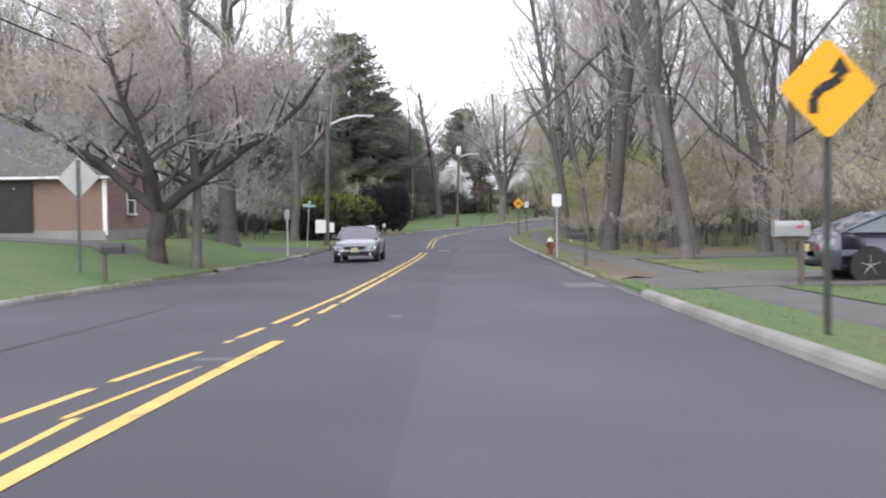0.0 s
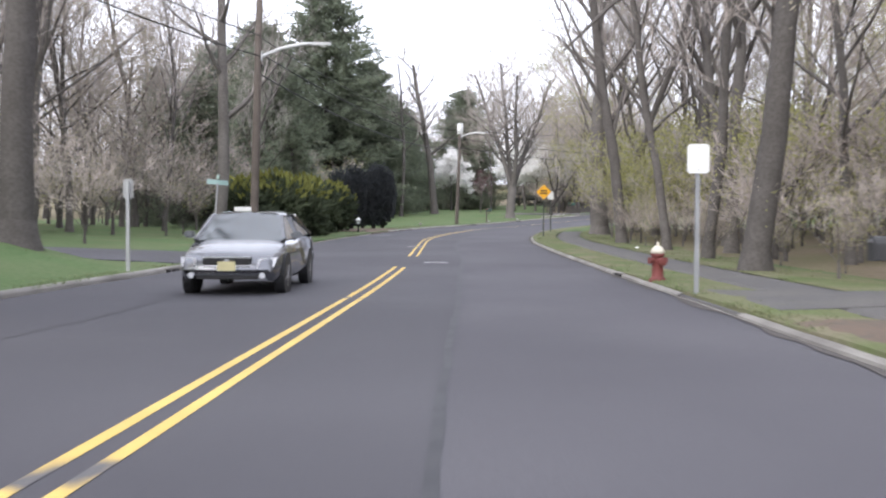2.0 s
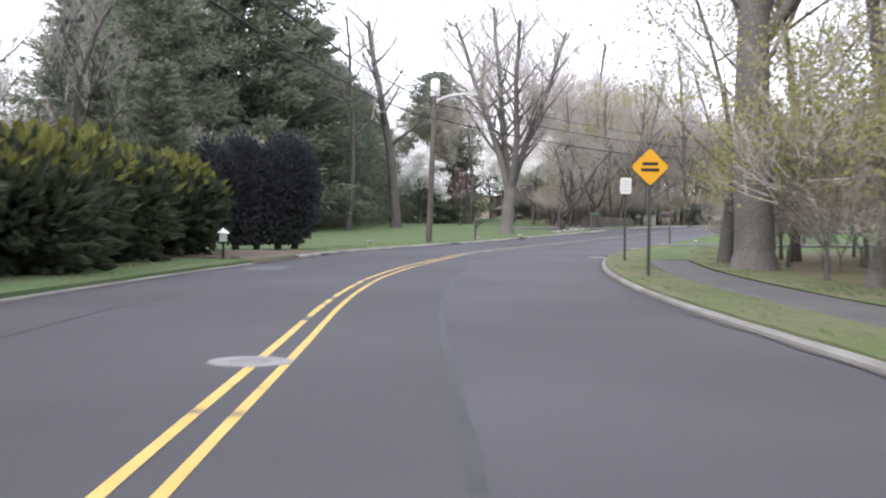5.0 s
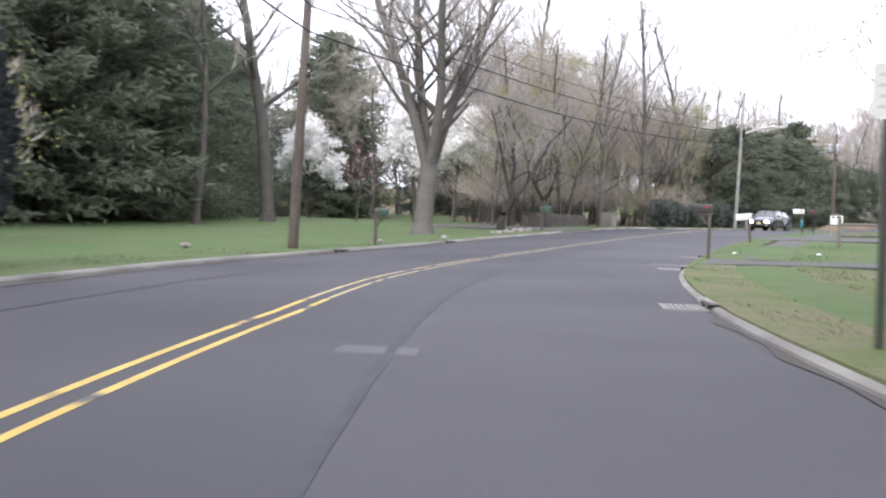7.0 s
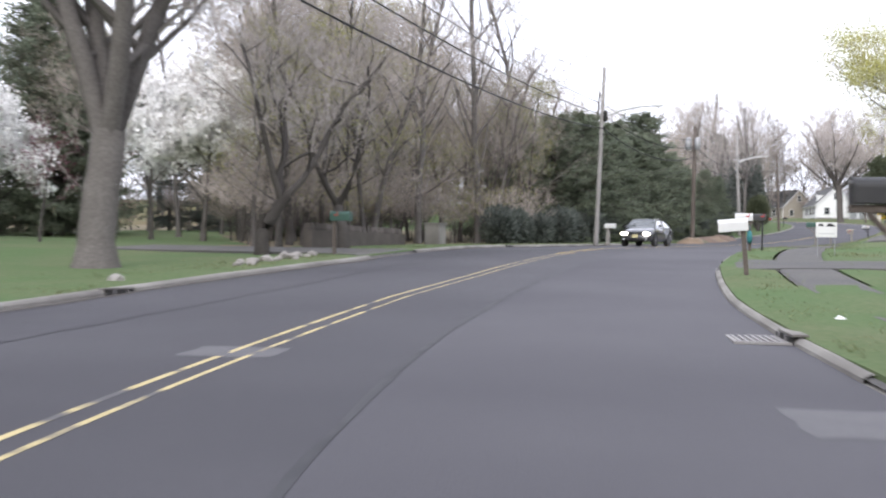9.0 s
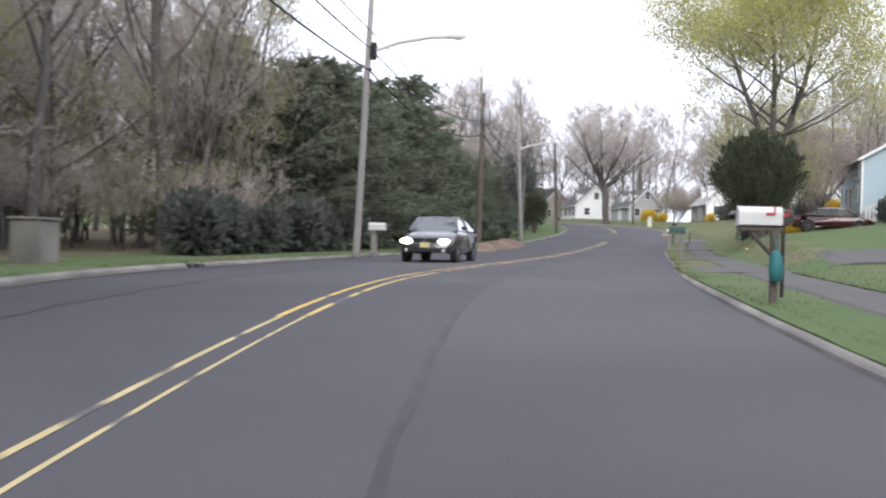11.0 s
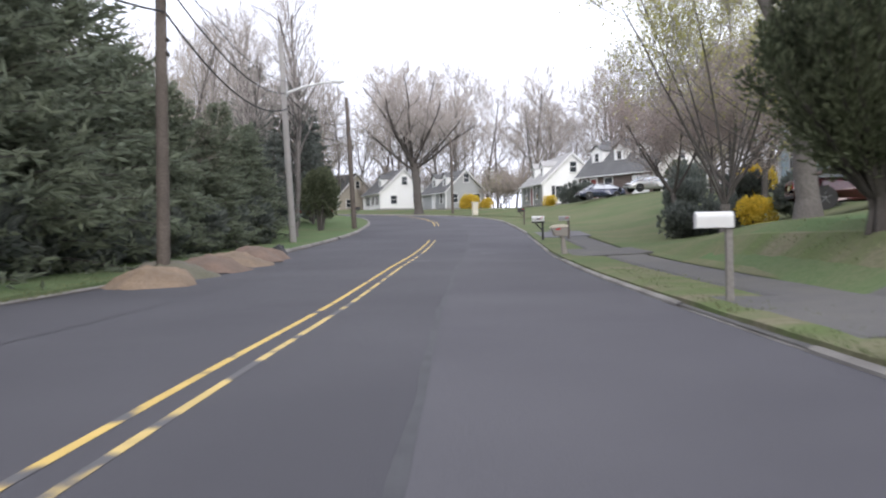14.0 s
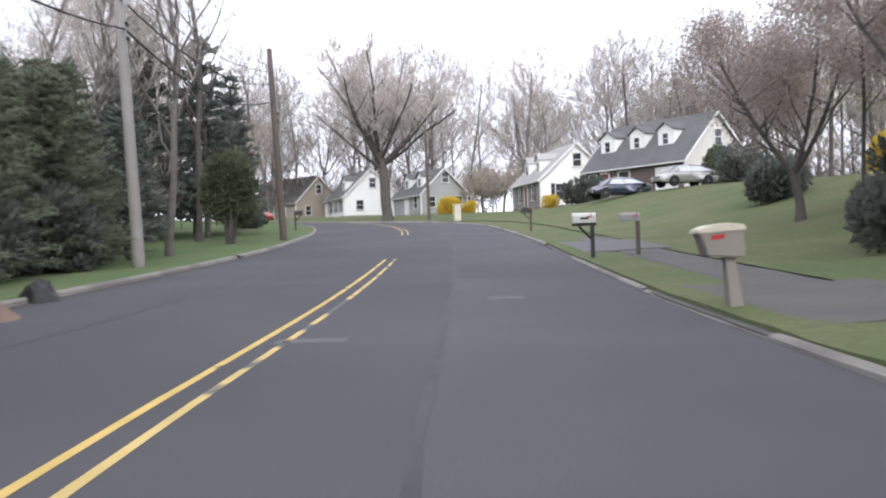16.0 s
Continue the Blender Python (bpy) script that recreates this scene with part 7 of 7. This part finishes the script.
# the wood on the outer side at the start
scatter(tall + slim + brown + slim, belt(38, 104, 11.5, 16, 17, 1, 3.2), seed=3)
scatter(tall + slim + brown + budding, belt(10, 112, 17, 38, 34, 2, 3.8), seed=4)
scatter(far, belt(0, 120, 38, 62, 22, 12, 4.6), 0.8, 1.1, seed=13)
scatter(thicket, belt(36, 106, 10.8, 34, 64, 14, 2.0), 0.6, 1.1, seed=15)
scatter(tall + slim, belt(-30, 22, 14, 40, 14, 16, 4), seed=17)
scatter(leafing, belt(56, 104, 9.8, 15, 22, 301, 2.2), 0.7, 1.15, seed=302)
scatter(leafing, belt(70, 108, 15, 26, 14, 303, 3.0), 0.9, 1.5, seed=304)
again(budding[2], stand(123.5, 12.6, 40), 1.0)
# behind the lawns opposite
scatter(brown + tall, belt(40, 92, -34, -15, 22, 18, 3.6), seed=19)
scatter(brown + tall + far, belt(0, 100, -66, -36, 44, 20, 3.8), 0.9, 1.2, seed=21)
scatter(thicket, belt(56, 92, -30, -12, 18, 22, 2.6), 0.7, 1.1, seed=23)
scatter(far, belt(10, 130, -95, -66, 30, 24, 5), 0.9, 1.3, seed=25)
scatter(brown + tall + slim, belt(62, 112, -44, -19, 34, 61, 2.8), 0.75, 1.05, seed=62)
scatter(thicket, belt(50, 116, -46, -13.5, 46, 63, 2.4), 0.8, 1.4, seed=64)
scatter(brush, belt(0, 90, -64, -44, 22, 65, 5.0), 0.9, 1.3, seed=66)
scatter(brush, belt(10, 112, 34, 60, 30, 67, 5.0), 0.9, 1.3, seed=68)
scatter(thicket, belt(22, 106, 14.5, 22, 36, 69, 1.8), 0.7, 1.2, seed=70)
scatter(thicket, belt(44, 106, 9.6, 11.6, 26, 89, 1.6), 0.3, 0.6, seed=90)
# the evergreens beyond the junipers
def set_out(kinds, places, lo, hi, seed):
    """Plants at places of the plan (x, y)."""
    rnd = random.Random(seed)
    for i, (x, y) in enumerate(places):
        k = kinds[i % len(kinds)]
        m = stand_at(x, y, rnd.uniform(0, 360))
        z = rnd.uniform(lo, hi)
        if k.get("planted"):
            again(k, m, z)
        else:
            plant(k, m, z)
            k["planted"] = 1


great_pine = conifer("great_pine", "great broad-crowned dark pine towering over the lawn", 66, 25.5, 9.6, 0.42, NEEDLE, clear=0.04, whorls=44, per=12, droop=0.2, spray=0.6, width=0.085, dense=78, top=0.05, ragged=0.4, bulge=0.48, group="evergreens beside the road")
plant(great_pine, stand_at(-13.0, 147.0, 20))
again(great_pine, stand_at(-20.5, 146.0, 130), 0.86)
again(great_pine, stand_at(-17.5, 135.0, 250), 0.72)
again(great_pine, stand_at(-8.6, 153.0, 80), 0.7)
again(great_pine, stand_at(-7.0, 163.0, 60), 0.6)
again(great_pine, stand_at(-27.0, 152.0, 310), 0.8)
again(great_pine, stand_at(-5.0, 173.0, 190), 0.55)
set_out(spruces, [(-14, 160), (-22, 166), (-12, 174), (-8, 185), (-18, 178), (-24, 138)], 0.75, 0.92, 8)
set_out(pines, [(-13, 118), (-18, 124), (-16, 96), (-21, 104)], 0.7, 0.85, 28)
set_out(spruces, [(6, 206), (14, 212), (-2, 204)], 0.6, 0.75, 29)
scatter(junipers, [(79.4, -8.6), (82.8, -8.3), (86.4, -8.5), (90.2, -9.2), (94.2, -9.4)], 0.98, 1.1, seed=29)
dark = [shrub("arborvitae", "dense dark evergreen screen reaching to the ground", 90, 1.7, 1.7, 6.4, ARBOR, None, count=9500, size=0.24, lumps=18, lift=0.6, trunk=0.16, category="evergreen", group="dark evergreen screen")]
scatter(dark, [(100.3, -9.9), (101.1, -9.3), (101.8, -8.7), (102.5, -8.1), (103.1, -7.6)], 0.6, 0.68, seed=31)
again(great_pine, stand_at(4.0, 196.0, 40), 0.74)
set_out(pines, [(-14, 188), (-28, 190), (-30, 178)], 1.05, 1.25, 95)
set_out(brown, [(-6, 190), (8, 189), (13, 186), (-22, 184), (18, 184), (5, 196)], 0.9, 1.1, 96)
# lawn with specimen trees and blossom
plant(bare_tree("forked_tree", "great grey tree with a thick forked trunk", 101, height=18, trunk_r=0.47, forks=4, first=0.16, spread=0.33, limbs=60, up=0.8, sub=(6, 5, 4), reach=0.27, lean=0.02), stand_at(7.5, 136.3, 30))
plant(bare_tree("lawn_tree", "tall straight bare tree on the lawn", 102, height=21, trunk_r=0.45, limbs=13, first=0.35, up=0.7, sub=(6, 5, 3), reach=0.26, lean=0.03), stand_at(-0.6, 152.5))
plant(bare_tree("lawn_tree", "tall bare tree with a slim trunk on the lawn", 103, height=20, trunk_r=0.22, limbs=12, first=0.4, up=0.7, sub=(5, 4, 3), reach=0.24, lean=0.05), stand_at(-4.4, 147.0))
set_out(cherries, [(1.7, 179.5), (10.5, 172.5), (12.6, 163.5)], 1.08, 1.18, 33)
plant(bare_tree("redbud", "small tree with dusky pink buds on the lawn", 104, bud=REDBUD, bud_n=4, bud_size=0.08, bud_scatter=0.22, height=4.6, trunk_r=0.06, limbs=10, first=0.2, up=0.6, sub=(4, 3), reach=0.42), stand_at(5.2, 158.0))
scatter(far + brown, belt(96, 150, -85, -52, 34, 34, 4.0), 0.8, 1.1, seed=35)
scatter(brush, belt(96, 200, -95, -60, 34, 71, 4.5), 0.9, 1.3, seed=72)
# the far side of the lawn: a dense mixed wood
rnd = random.Random(75)
back = []
for _ in range(400):
    x, y = rnd.uniform(-70, 34), rnd.uniform(192, 246)
    if len(back) < 74 and all((x - a) ** 2 + (y - b) ** 2 > 22 for a, b in back):
        back.append((x, y))
set_out(brown + brush + far + spruces[:1] + brush + tall, back, 0.75, 1.0, 76)
set_out(pines, [(-6, 196), (-14, 200), (20, 186), (25, 182)], 0.7, 0.9, 77)
# the wood on the inner bend
crooked_kw = dict(height=8.0, trunk_r=0.2, forks=3, first=0.2, spread=0.6, limbs=18, up=0.5, sub=(6, 5, 4), reach=0.36, crooked=0.3, bark=BARK_DARK)
plant(bare_tree("crooked_tree", "low crooked dark-barked tree at the wood's edge", 105, **crooked_kw), stand(142.0, -8.6))
plant(bare_tree("crooked_tree", "low crooked dark-barked tree at the wood's edge", 106, **crooked_kw), stand(148.4, -8.6))
scatter(tall + brown + slim + brown, belt(143, 178, -24, -10.4, 28, 36, 2.2, True), 0.7, 0.95, seed=37)
scatter(tall + brown + slim, belt(150, 204, -44, -24, 36, 38, 3.0, True), 0.6, 0.85, seed=39)
scatter(budding, belt(146, 186, -22, -10.6, 9, 405, 3.0, True), 0.75, 1.05, seed=406)
scatter(thicket, belt(142, 180, -34, -10.0, 60, 40, 1.8, True), 0.6, 1.0, seed=41)
scatter(far, belt(150, 260, -80, -46, 26, 42, 5), 0.7, 1.0, seed=43)
# hedge and pines before the heaps
hedge = [shrub("hedge_bush", "clipped dark evergreen hedge bush", 110 + i, 1.7, 1.7, 2.0, NEEDLE_DARK, None, count=1500, size=0.26, lumps=8, group="dark hedge along the road") for i in range(2)]
scatter(hedge, [(168 + 2.3 * k, -9.4 - 0.5 * (k % 2)) for k in range(26)], 0.85, 1.1, seed=45)
scatter(road_pines, [(185, -12.0), (189, -16), (193.5, -18.5), (182, -11.4), (186.5, -15.2), (180.5, -14.2)], 0.8, 0.95, seed=47)
scatter(brown + tall + slim, [(174.5, -13), (178.5, -12.2), (181.5, -16.5), (177, -17.5), (172, -11.6)], 0.55, 0.75, seed=46)
scatter(road_pines, [(188.5, -11.0), (192.2, -10.9), (190, -14.5), (185.5, -10.8), (195.8, -11.6), (200.5, -13.5), (198.4, -10.6), (203.2, -11.4)], 0.9, 1.08, seed=149)
scatter(road_pines, [(209, -11), (205, -16), (195, -16.0), (199.5, -18.5), (197, -21)], 0.75, 0.95, seed=148)
scatter(pines, [(213.5, -10.6), (217.5, -10.8), (221, -12), (211, -17), (225, -11.2), (223, -15.5)], 0.38, 0.46, seed=48)
scatter(pines, [(214.6, -13.4), (219.2, -9.6), (216.0, -9.4), (211.8, -9.8)], 0.36, 0.44, seed=88)
scatter(brown + slim + thicket + brown, belt(178, 226, -22, -10.5, 15, 78, 2.4), 0.5, 0.68, seed=79)
scatter(pines, [(226.5, -9.9), (229.5, -11.8), (223.6, -9.3), (240.5, -17), (247, -16.5), (234, -16.5)], 0.4, 0.5, seed=89)
scatter(brush + thicket, [(231, -15), (234.5, -18.5), (238, -15.5), (241.5, -20), (244.5, -17), (249, -19.5), (253, -17), (228, -14.5), (251, -23), (236, -13.5), (240, -14), (244, -13.6), (229, -13), (233, -15.5), (247, -15), (252, -15.5), (238, -18)], 0.6, 0.85, seed=96)
scatter(tall + brown, [(238.5, -12.4), (246, -12.2)], 0.65, 0.8, seed=97)
# lawn and trees before the bend
scatter(tall + brown, [(231.5, -11.4), (243, -17)], 0.6, 0.75, seed=49)
young = plant(conifer("young_spruce", "narrow young spruce on the lawn", 120, 9.5, 2.3, 0.14, NEEDLE_DARK, clear=0.12, whorls=18, per=7, droop=0.3, spray=0.5, width=0.1, dense=10), stand(236.5, -11.0), 0.75)
again(young, stand(229.8, -9.0, 50), 0.6)
again(young, stand(233.5, -10.6, 150), 0.7)
again(young, stand(226.0, -11.5, 250), 0.65)
plant(shrub("lawn_evergreen", "small dark olive evergreen tree on the lawn by the kerb", 121, 1.35, 1.35, 3.0, YEW, None, count=4200, size=0.2, lumps=12, lift=1.3, trunk=0.13, category="evergreen"), stand(243.0, -8.0))
for s, u, z in ((251.5, -10.6, 1.1), (256.5, -9.9, 0.95), (262.0, -10.4, 0.9), (249.0, -13.2, 1.2), (258.5, -12.4, 1.15), (254.0, -14.8, 1.25)):
    again(young, stand(s, u, 40 * s), z)
for s, u, k, z in ((232.0, -8.2, 0, 0.85), (247.0, -10.2, 1, 0.8)):
    again(tall[k], stand(s, u, 61 * s), z)
scatter(brown + thicket, belt(258, 310, -36, -13, 26, 401, 2.6), 0.55, 0.8, seed=402)
again(hedge[1], stand(269.0, -10.2, 20), 0.75)
again(hedge[0], stand(270.5, -9.6, 70), 0.6)
scatter(tall + brown + far, belt(238, 330, -52, -16, 26, 50, 3.4), 0.75, 1.0, seed=51)
# the great tree at the bend and the woods behind the houses
plant(bare_tree("great_oak", "great round-headed bare tree at the bend", 122, height=19.5, trunk_r=0.52, first=0.33, forks=14, spread=1.75, limbs=126, up=0.8, sub=(6, 5, 3), reach=0.2, crooked=0.13, lean=0.02, twig_r=0.02, bark=BARK_DARK), stand_at(124.2, 255.6))
rnd = random.Random(52)
k = 0
for i in range(110):
    a = rnd.uniform(0, 1)
    x, y = 128 + 70 * a + rnd.uniform(-6, 6), 300 - 110 * a + rnd.uniform(-4, 30)
    if x < 142 + 0.0 * y and y < 292:
        x += 16
    again(far[i % 3], stand_at(x, y, rnd.uniform(0, 360)), rnd.uniform(0.8, 1.15))
for i in range(30):
    x, y = 60 + rnd.uniform(0, 70), 305 + rnd.uniform(0, 40)
    again(far[i % 3], stand_at(x, y, rnd.uniform(0, 360)), rnd.uniform(0.8, 1.1))
back = []
for _ in range(300):
    x, y = rnd.uniform(84, 150), rnd.uniform(262, 305)
    if len(back) < 24 and x - 84 > (y - 300) * 0.4 and not (118 < x < 150 and y < 292) and all((x - a) ** 2 + (y - b) ** 2 > 30 for a, b in back):
        back.append((x, y))
set_out(brush, back, 0.8, 1.1, 91)
for i in range(34):
    a = i / 33
    again(brush[i % 2], stand_at(136 + 62 * a + rnd.uniform(-2, 2), 312 - 108 * a + rnd.uniform(-4, 6), rnd.uniform(0, 360)), rnd.uniform(0.9, 1.35))
for i in range(18):
    again(brush[i % 2], stand_at(80 + 3.4 * i, 300 + rnd.uniform(0, 14), rnd.uniform(0, 360)), rnd.uniform(0.9, 1.2))
set_out(thicket, [(143.5, 262), (144.5, 260), (145.5, 258), (146.5, 256), (147.5, 254), (144.5, 264), (146, 262), (147.5, 259.5), (149, 257), (145, 252), (148.5, 250)], 1.0, 1.25, 98)
set_out(brush, [(147, 263), (148.5, 259), (150, 255), (151.5, 258), (152, 250), (150, 240), (148, 232), (156, 262), (158, 275), (146, 222), (155, 285), (160, 240), (152, 215)], 0.8, 1.1, 92)
scatter(brush, belt(246, 300, -44, -16, 16, 93, 4.0), 0.6, 0.9, seed=94)
# gardens on the rising side
plant(yew("yew_bush", "great dark feathery yew on a short trunk on the lawn", 130, 2.4, 5.2, 96, 430, YEW, JUNIPER), stand(190.0, 9.75))
plant(bare_tree("garden_tree", "tall garden tree coming into yellow-green leaf", 131, bud=BUD_GOLD, bud_n=15, bud_size=0.085, bud_scatter=0.45, height=15, trunk_r=0.33, limbs=36, first=0.3, up=0.45, sub=(6, 5, 3), reach=0.42, forks=3, spread=0.45), stand(199.8, 11.4))
plant(bare_tree("garden_tree", "many-stemmed garden tree hazed with yellow-brown buds", 135, bud=BUD_GOLD, bud_n=4, bud_size=0.06, bud_scatter=0.35, height=11, trunk_r=0.2, limbs=40, first=0.06, up=0.6, sub=(6, 5, 3), reach=0.3, forks=7, spread=0.75), stand(209.6, 11.3))
gold = budding[2]
for s, u, z in ((228, 14.8, 0.75), (246, 21, 1.2), (252, 26, 1.3), (240, 24, 1.1), (150, 24, 1.2), (158, 30, 1.3), (166, 26, 1.0), (172, 32, 1.2), (146, 32, 1.1)):
    again(gold, stand(s, u, 40 * s), z)
again(brown[1], stand_at(112.0, 262.0, 10), 0.62)
again(brown[0], stand_at(107.5, 258.0, 70), 0.62)
again(brown[2], stand_at(116.5, 268.0, 70), 0.55)
scatter(brown + tall + far, belt(108, 176, 30, 62, 40, 53, 4), 0.8, 1.1, seed=54)
scatter(thicket, belt(108, 140, 16, 30, 14, 55, 3), 0.7, 1.0, seed=56)
plum = bare_tree("purple_plum", "spreading garden tree with a dusky purple-brown crown", 132, bud=PLUM, bud_n=10, bud_size=0.06, bud_scatter=0.3, height=7.2, trunk_r=0.16, forks=4, first=0.18, spread=0.8, limbs=28, up=0.6, sub=(5, 4, 3), reach=0.34, twigs=TWIG_RED, group="purple garden trees")
plant(plum, stand(218.6, 13.6))
again(plum, stand(229.2, 13.2, 120), 0.95)
again(plum, stand(225.5, 17.0, 200), 1.05)
plant(shrub("round_bush", "dense round clipped evergreen bush before the gable", 136, 1.9, 1.9, 3.0, YEW, None, count=3600, size=0.24, lumps=12), stand_at(125.2, 218.2))
again(plum, stand(244.0, 19.0, 70), 0.8)
scatter(hedge, [(228.0, 16.5), (239.5, 15.8), (241.0, 16.6), (214.0, 15.6), (204.6, 18.8)], 0.75, 0.95, seed=57)
scatter(hedge, [(216.2, 11.0), (218.4, 11.6), (217.4, 12.9), (215.2, 12.2)], 0.62, 0.72, seed=58)
fors = shrub("forsythia_bush", "forsythia bush in bright yellow flower", 133, 1.4, 1.4, 1.9, FORSYTHIA, None, count=1700, size=0.2, lumps=9, group="yellow forsythias")
plant(fors, stand_at(136.6, 259.6))
again(fors, stand_at(138.2, 258.0, 80), 0.75)
again(fors, stand_at(137.4, 260.6, 160), 0.85)
again(fors, stand_at(127.0, 236.8, 140), 0.6)
again(fors, stand(214.5, 13.6, 20), 0.6)
again(fors, stand(236.0, 19.5, 20), 0.9)
for x, y, z in ((126.8, 233.6, 0.9), (125.8, 231.4, 1.0), (120.0, 213.6, 1.2), (117.6, 212.4, 1.0)):
    again(hedge[0], stand_at(x, y, 30 * z), z)
# the apple tree and others by the first lawn
plant(bare_tree("apple_tree", "old spreading apple tree with low crooked limbs hazed with buds", 140, bud=BUD_BROWN, bud_n=2, bud_size=0.06, bud_scatter=0.3, height=9.0, trunk_r=0.3, forks=5, first=0.16, spread=1.1, limbs=60, up=0.5, sub=(7, 6, 4), reach=0.33, crooked=0.3, bark=BARK_DARK), stand(34.4, -7.8, 60))
plant(bare_tree("slim_lawn_tree", "slim straight tree on the lawn", 141, height=15, trunk_r=0.17, limbs=10, first=0.4, up=0.7, sub=(5, 4, 3), reach=0.26, lean=0.03), stand(35.2, -6.7))
plant(bare_tree("lawn_tree", "sturdy bare tree on the lawn", 142, height=19, trunk_r=0.45, limbs=12, first=0.3, up=0.7, sub=(6, 5, 3), reach=0.28, lean=0.04), stand(49.6, -8.9))
again(tall[2], stand(72.8, -18.6, 50), 1.1)
leaning = plant(bare_tree("leaning_tree", "leaning woodland tree with a limb reaching over the road", 145, height=20, trunk_r=0.36, limbs=12, first=0.35, up=0.8, sub=(6, 5, 3), reach=0.28, lean=0.04), stand(50.0, 9.0))
part("limb", Shape().tube([(-0.1, 0, 9.6), (-1.2, -0.4, 8.6), (-2.2, -0.8, 7.4), (-3.0, -1.0, 6.7), (-3.8, -1.6, 6.1), (-4.9, -2.0, 5.0)], [0.15, 0.13, 0.1, 0.08, 0.055, 0.02], 6).tube([(-2.2, -0.8, 7.4), (-3.6, -0.2, 7.6), (-5.0, -0.6, 7.2)], [0.06, 0.04, 0.015], 5).tube([(-3.0, -1.0, 6.7), (-3.4, -2.2, 6.2), (-4.2, -3.0, 6.3)], [0.05, 0.03, 0.012], 5), BARK, leaning, "dark crooked limb")
again(tall[4], stand(39.0, 10.3, 100), 1.15)
again(tall[1], stand(44.5, 14.7, 200), 1.2)
plant(bare_tree("lawn_tree", "thick-trunked bare tree beside the junipers", 144, height=19, trunk_r=0.33, limbs=12, first=0.3, up=0.7, sub=(6, 5, 3), reach=0.28, lean=0.04), stand(75.4, -9.9))
plant(bare_tree("roadside_oak", "stout dark tree at the edge of the wood", 143, height=20, trunk_r=0.55, limbs=12, first=0.3, up=0.7, sub=(6, 5, 3), reach=0.28, lean=0.05, bud=BUD, bud_n=1, bud_size=0.06, bud_scatter=0.06), stand(90.2, 9.4))
again(budding[1], stand(94.5, 9.6, 10), 1.0)
again(tall[1], stand(95.0, 9.2, 30), 1.0)
for s, u, k, z in ((57.5, 9.6, 0, 1.1), (65.5, 9.9, 3, 1.05), (74.0, 9.4, 2, 1.0), (82.0, 10.2, 4, 1.0), (62.0, 11.5, 1, 1.1)):
    again(tall[k], stand(s, u, 77 * s, lean=-6), z)
# tufts along the verges
GRASS_TUFT = material("verge_grass_blades", (0.17, 0.22, 0.11), 0.9, (0.2, 0.19, 0.11), 0.3, 0.7, island=0.35, thin=0.5, spec=0.1)
rnd = random.Random(60)
v, f = [], []
for i in range(50000):
    s = rnd.uniform(2, 198)
    left = rnd.random() < 0.4
    u = -(5.62 + abs(rnd.gauss(0, 1.1))) if left else rnd.choice((5.72 + abs(rnd.gauss(0, 0.5)), 8.4 + abs(rnd.gauss(0, 0.8))))
    if noise.noise((s * 0.35, u * 0.6, 9)) < -0.12:
        continue
    p = spot(s, u)
    a = rnd.uniform(0, 6.28)
    h, w = rnd.uniform(0.025, 0.07), rnd.uniform(0.01, 0.02)
    d = Vector((math.cos(a) * w, math.sin(a) * w, 0))
    k = len(v)
    v += [p - d, p + d, p + Vector((rnd.gauss(0, 0.04), rnd.gauss(0, 0.04), h))]
    f.append((k, k + 1, k + 2))
sh = Shape()
sh.v, sh.f = [tuple(p) for p in v], f
tagged(part("grass_tufts", sh, GRASS_TUFT), "uneven tufts of roadside grass", "grass", kind="stuff")
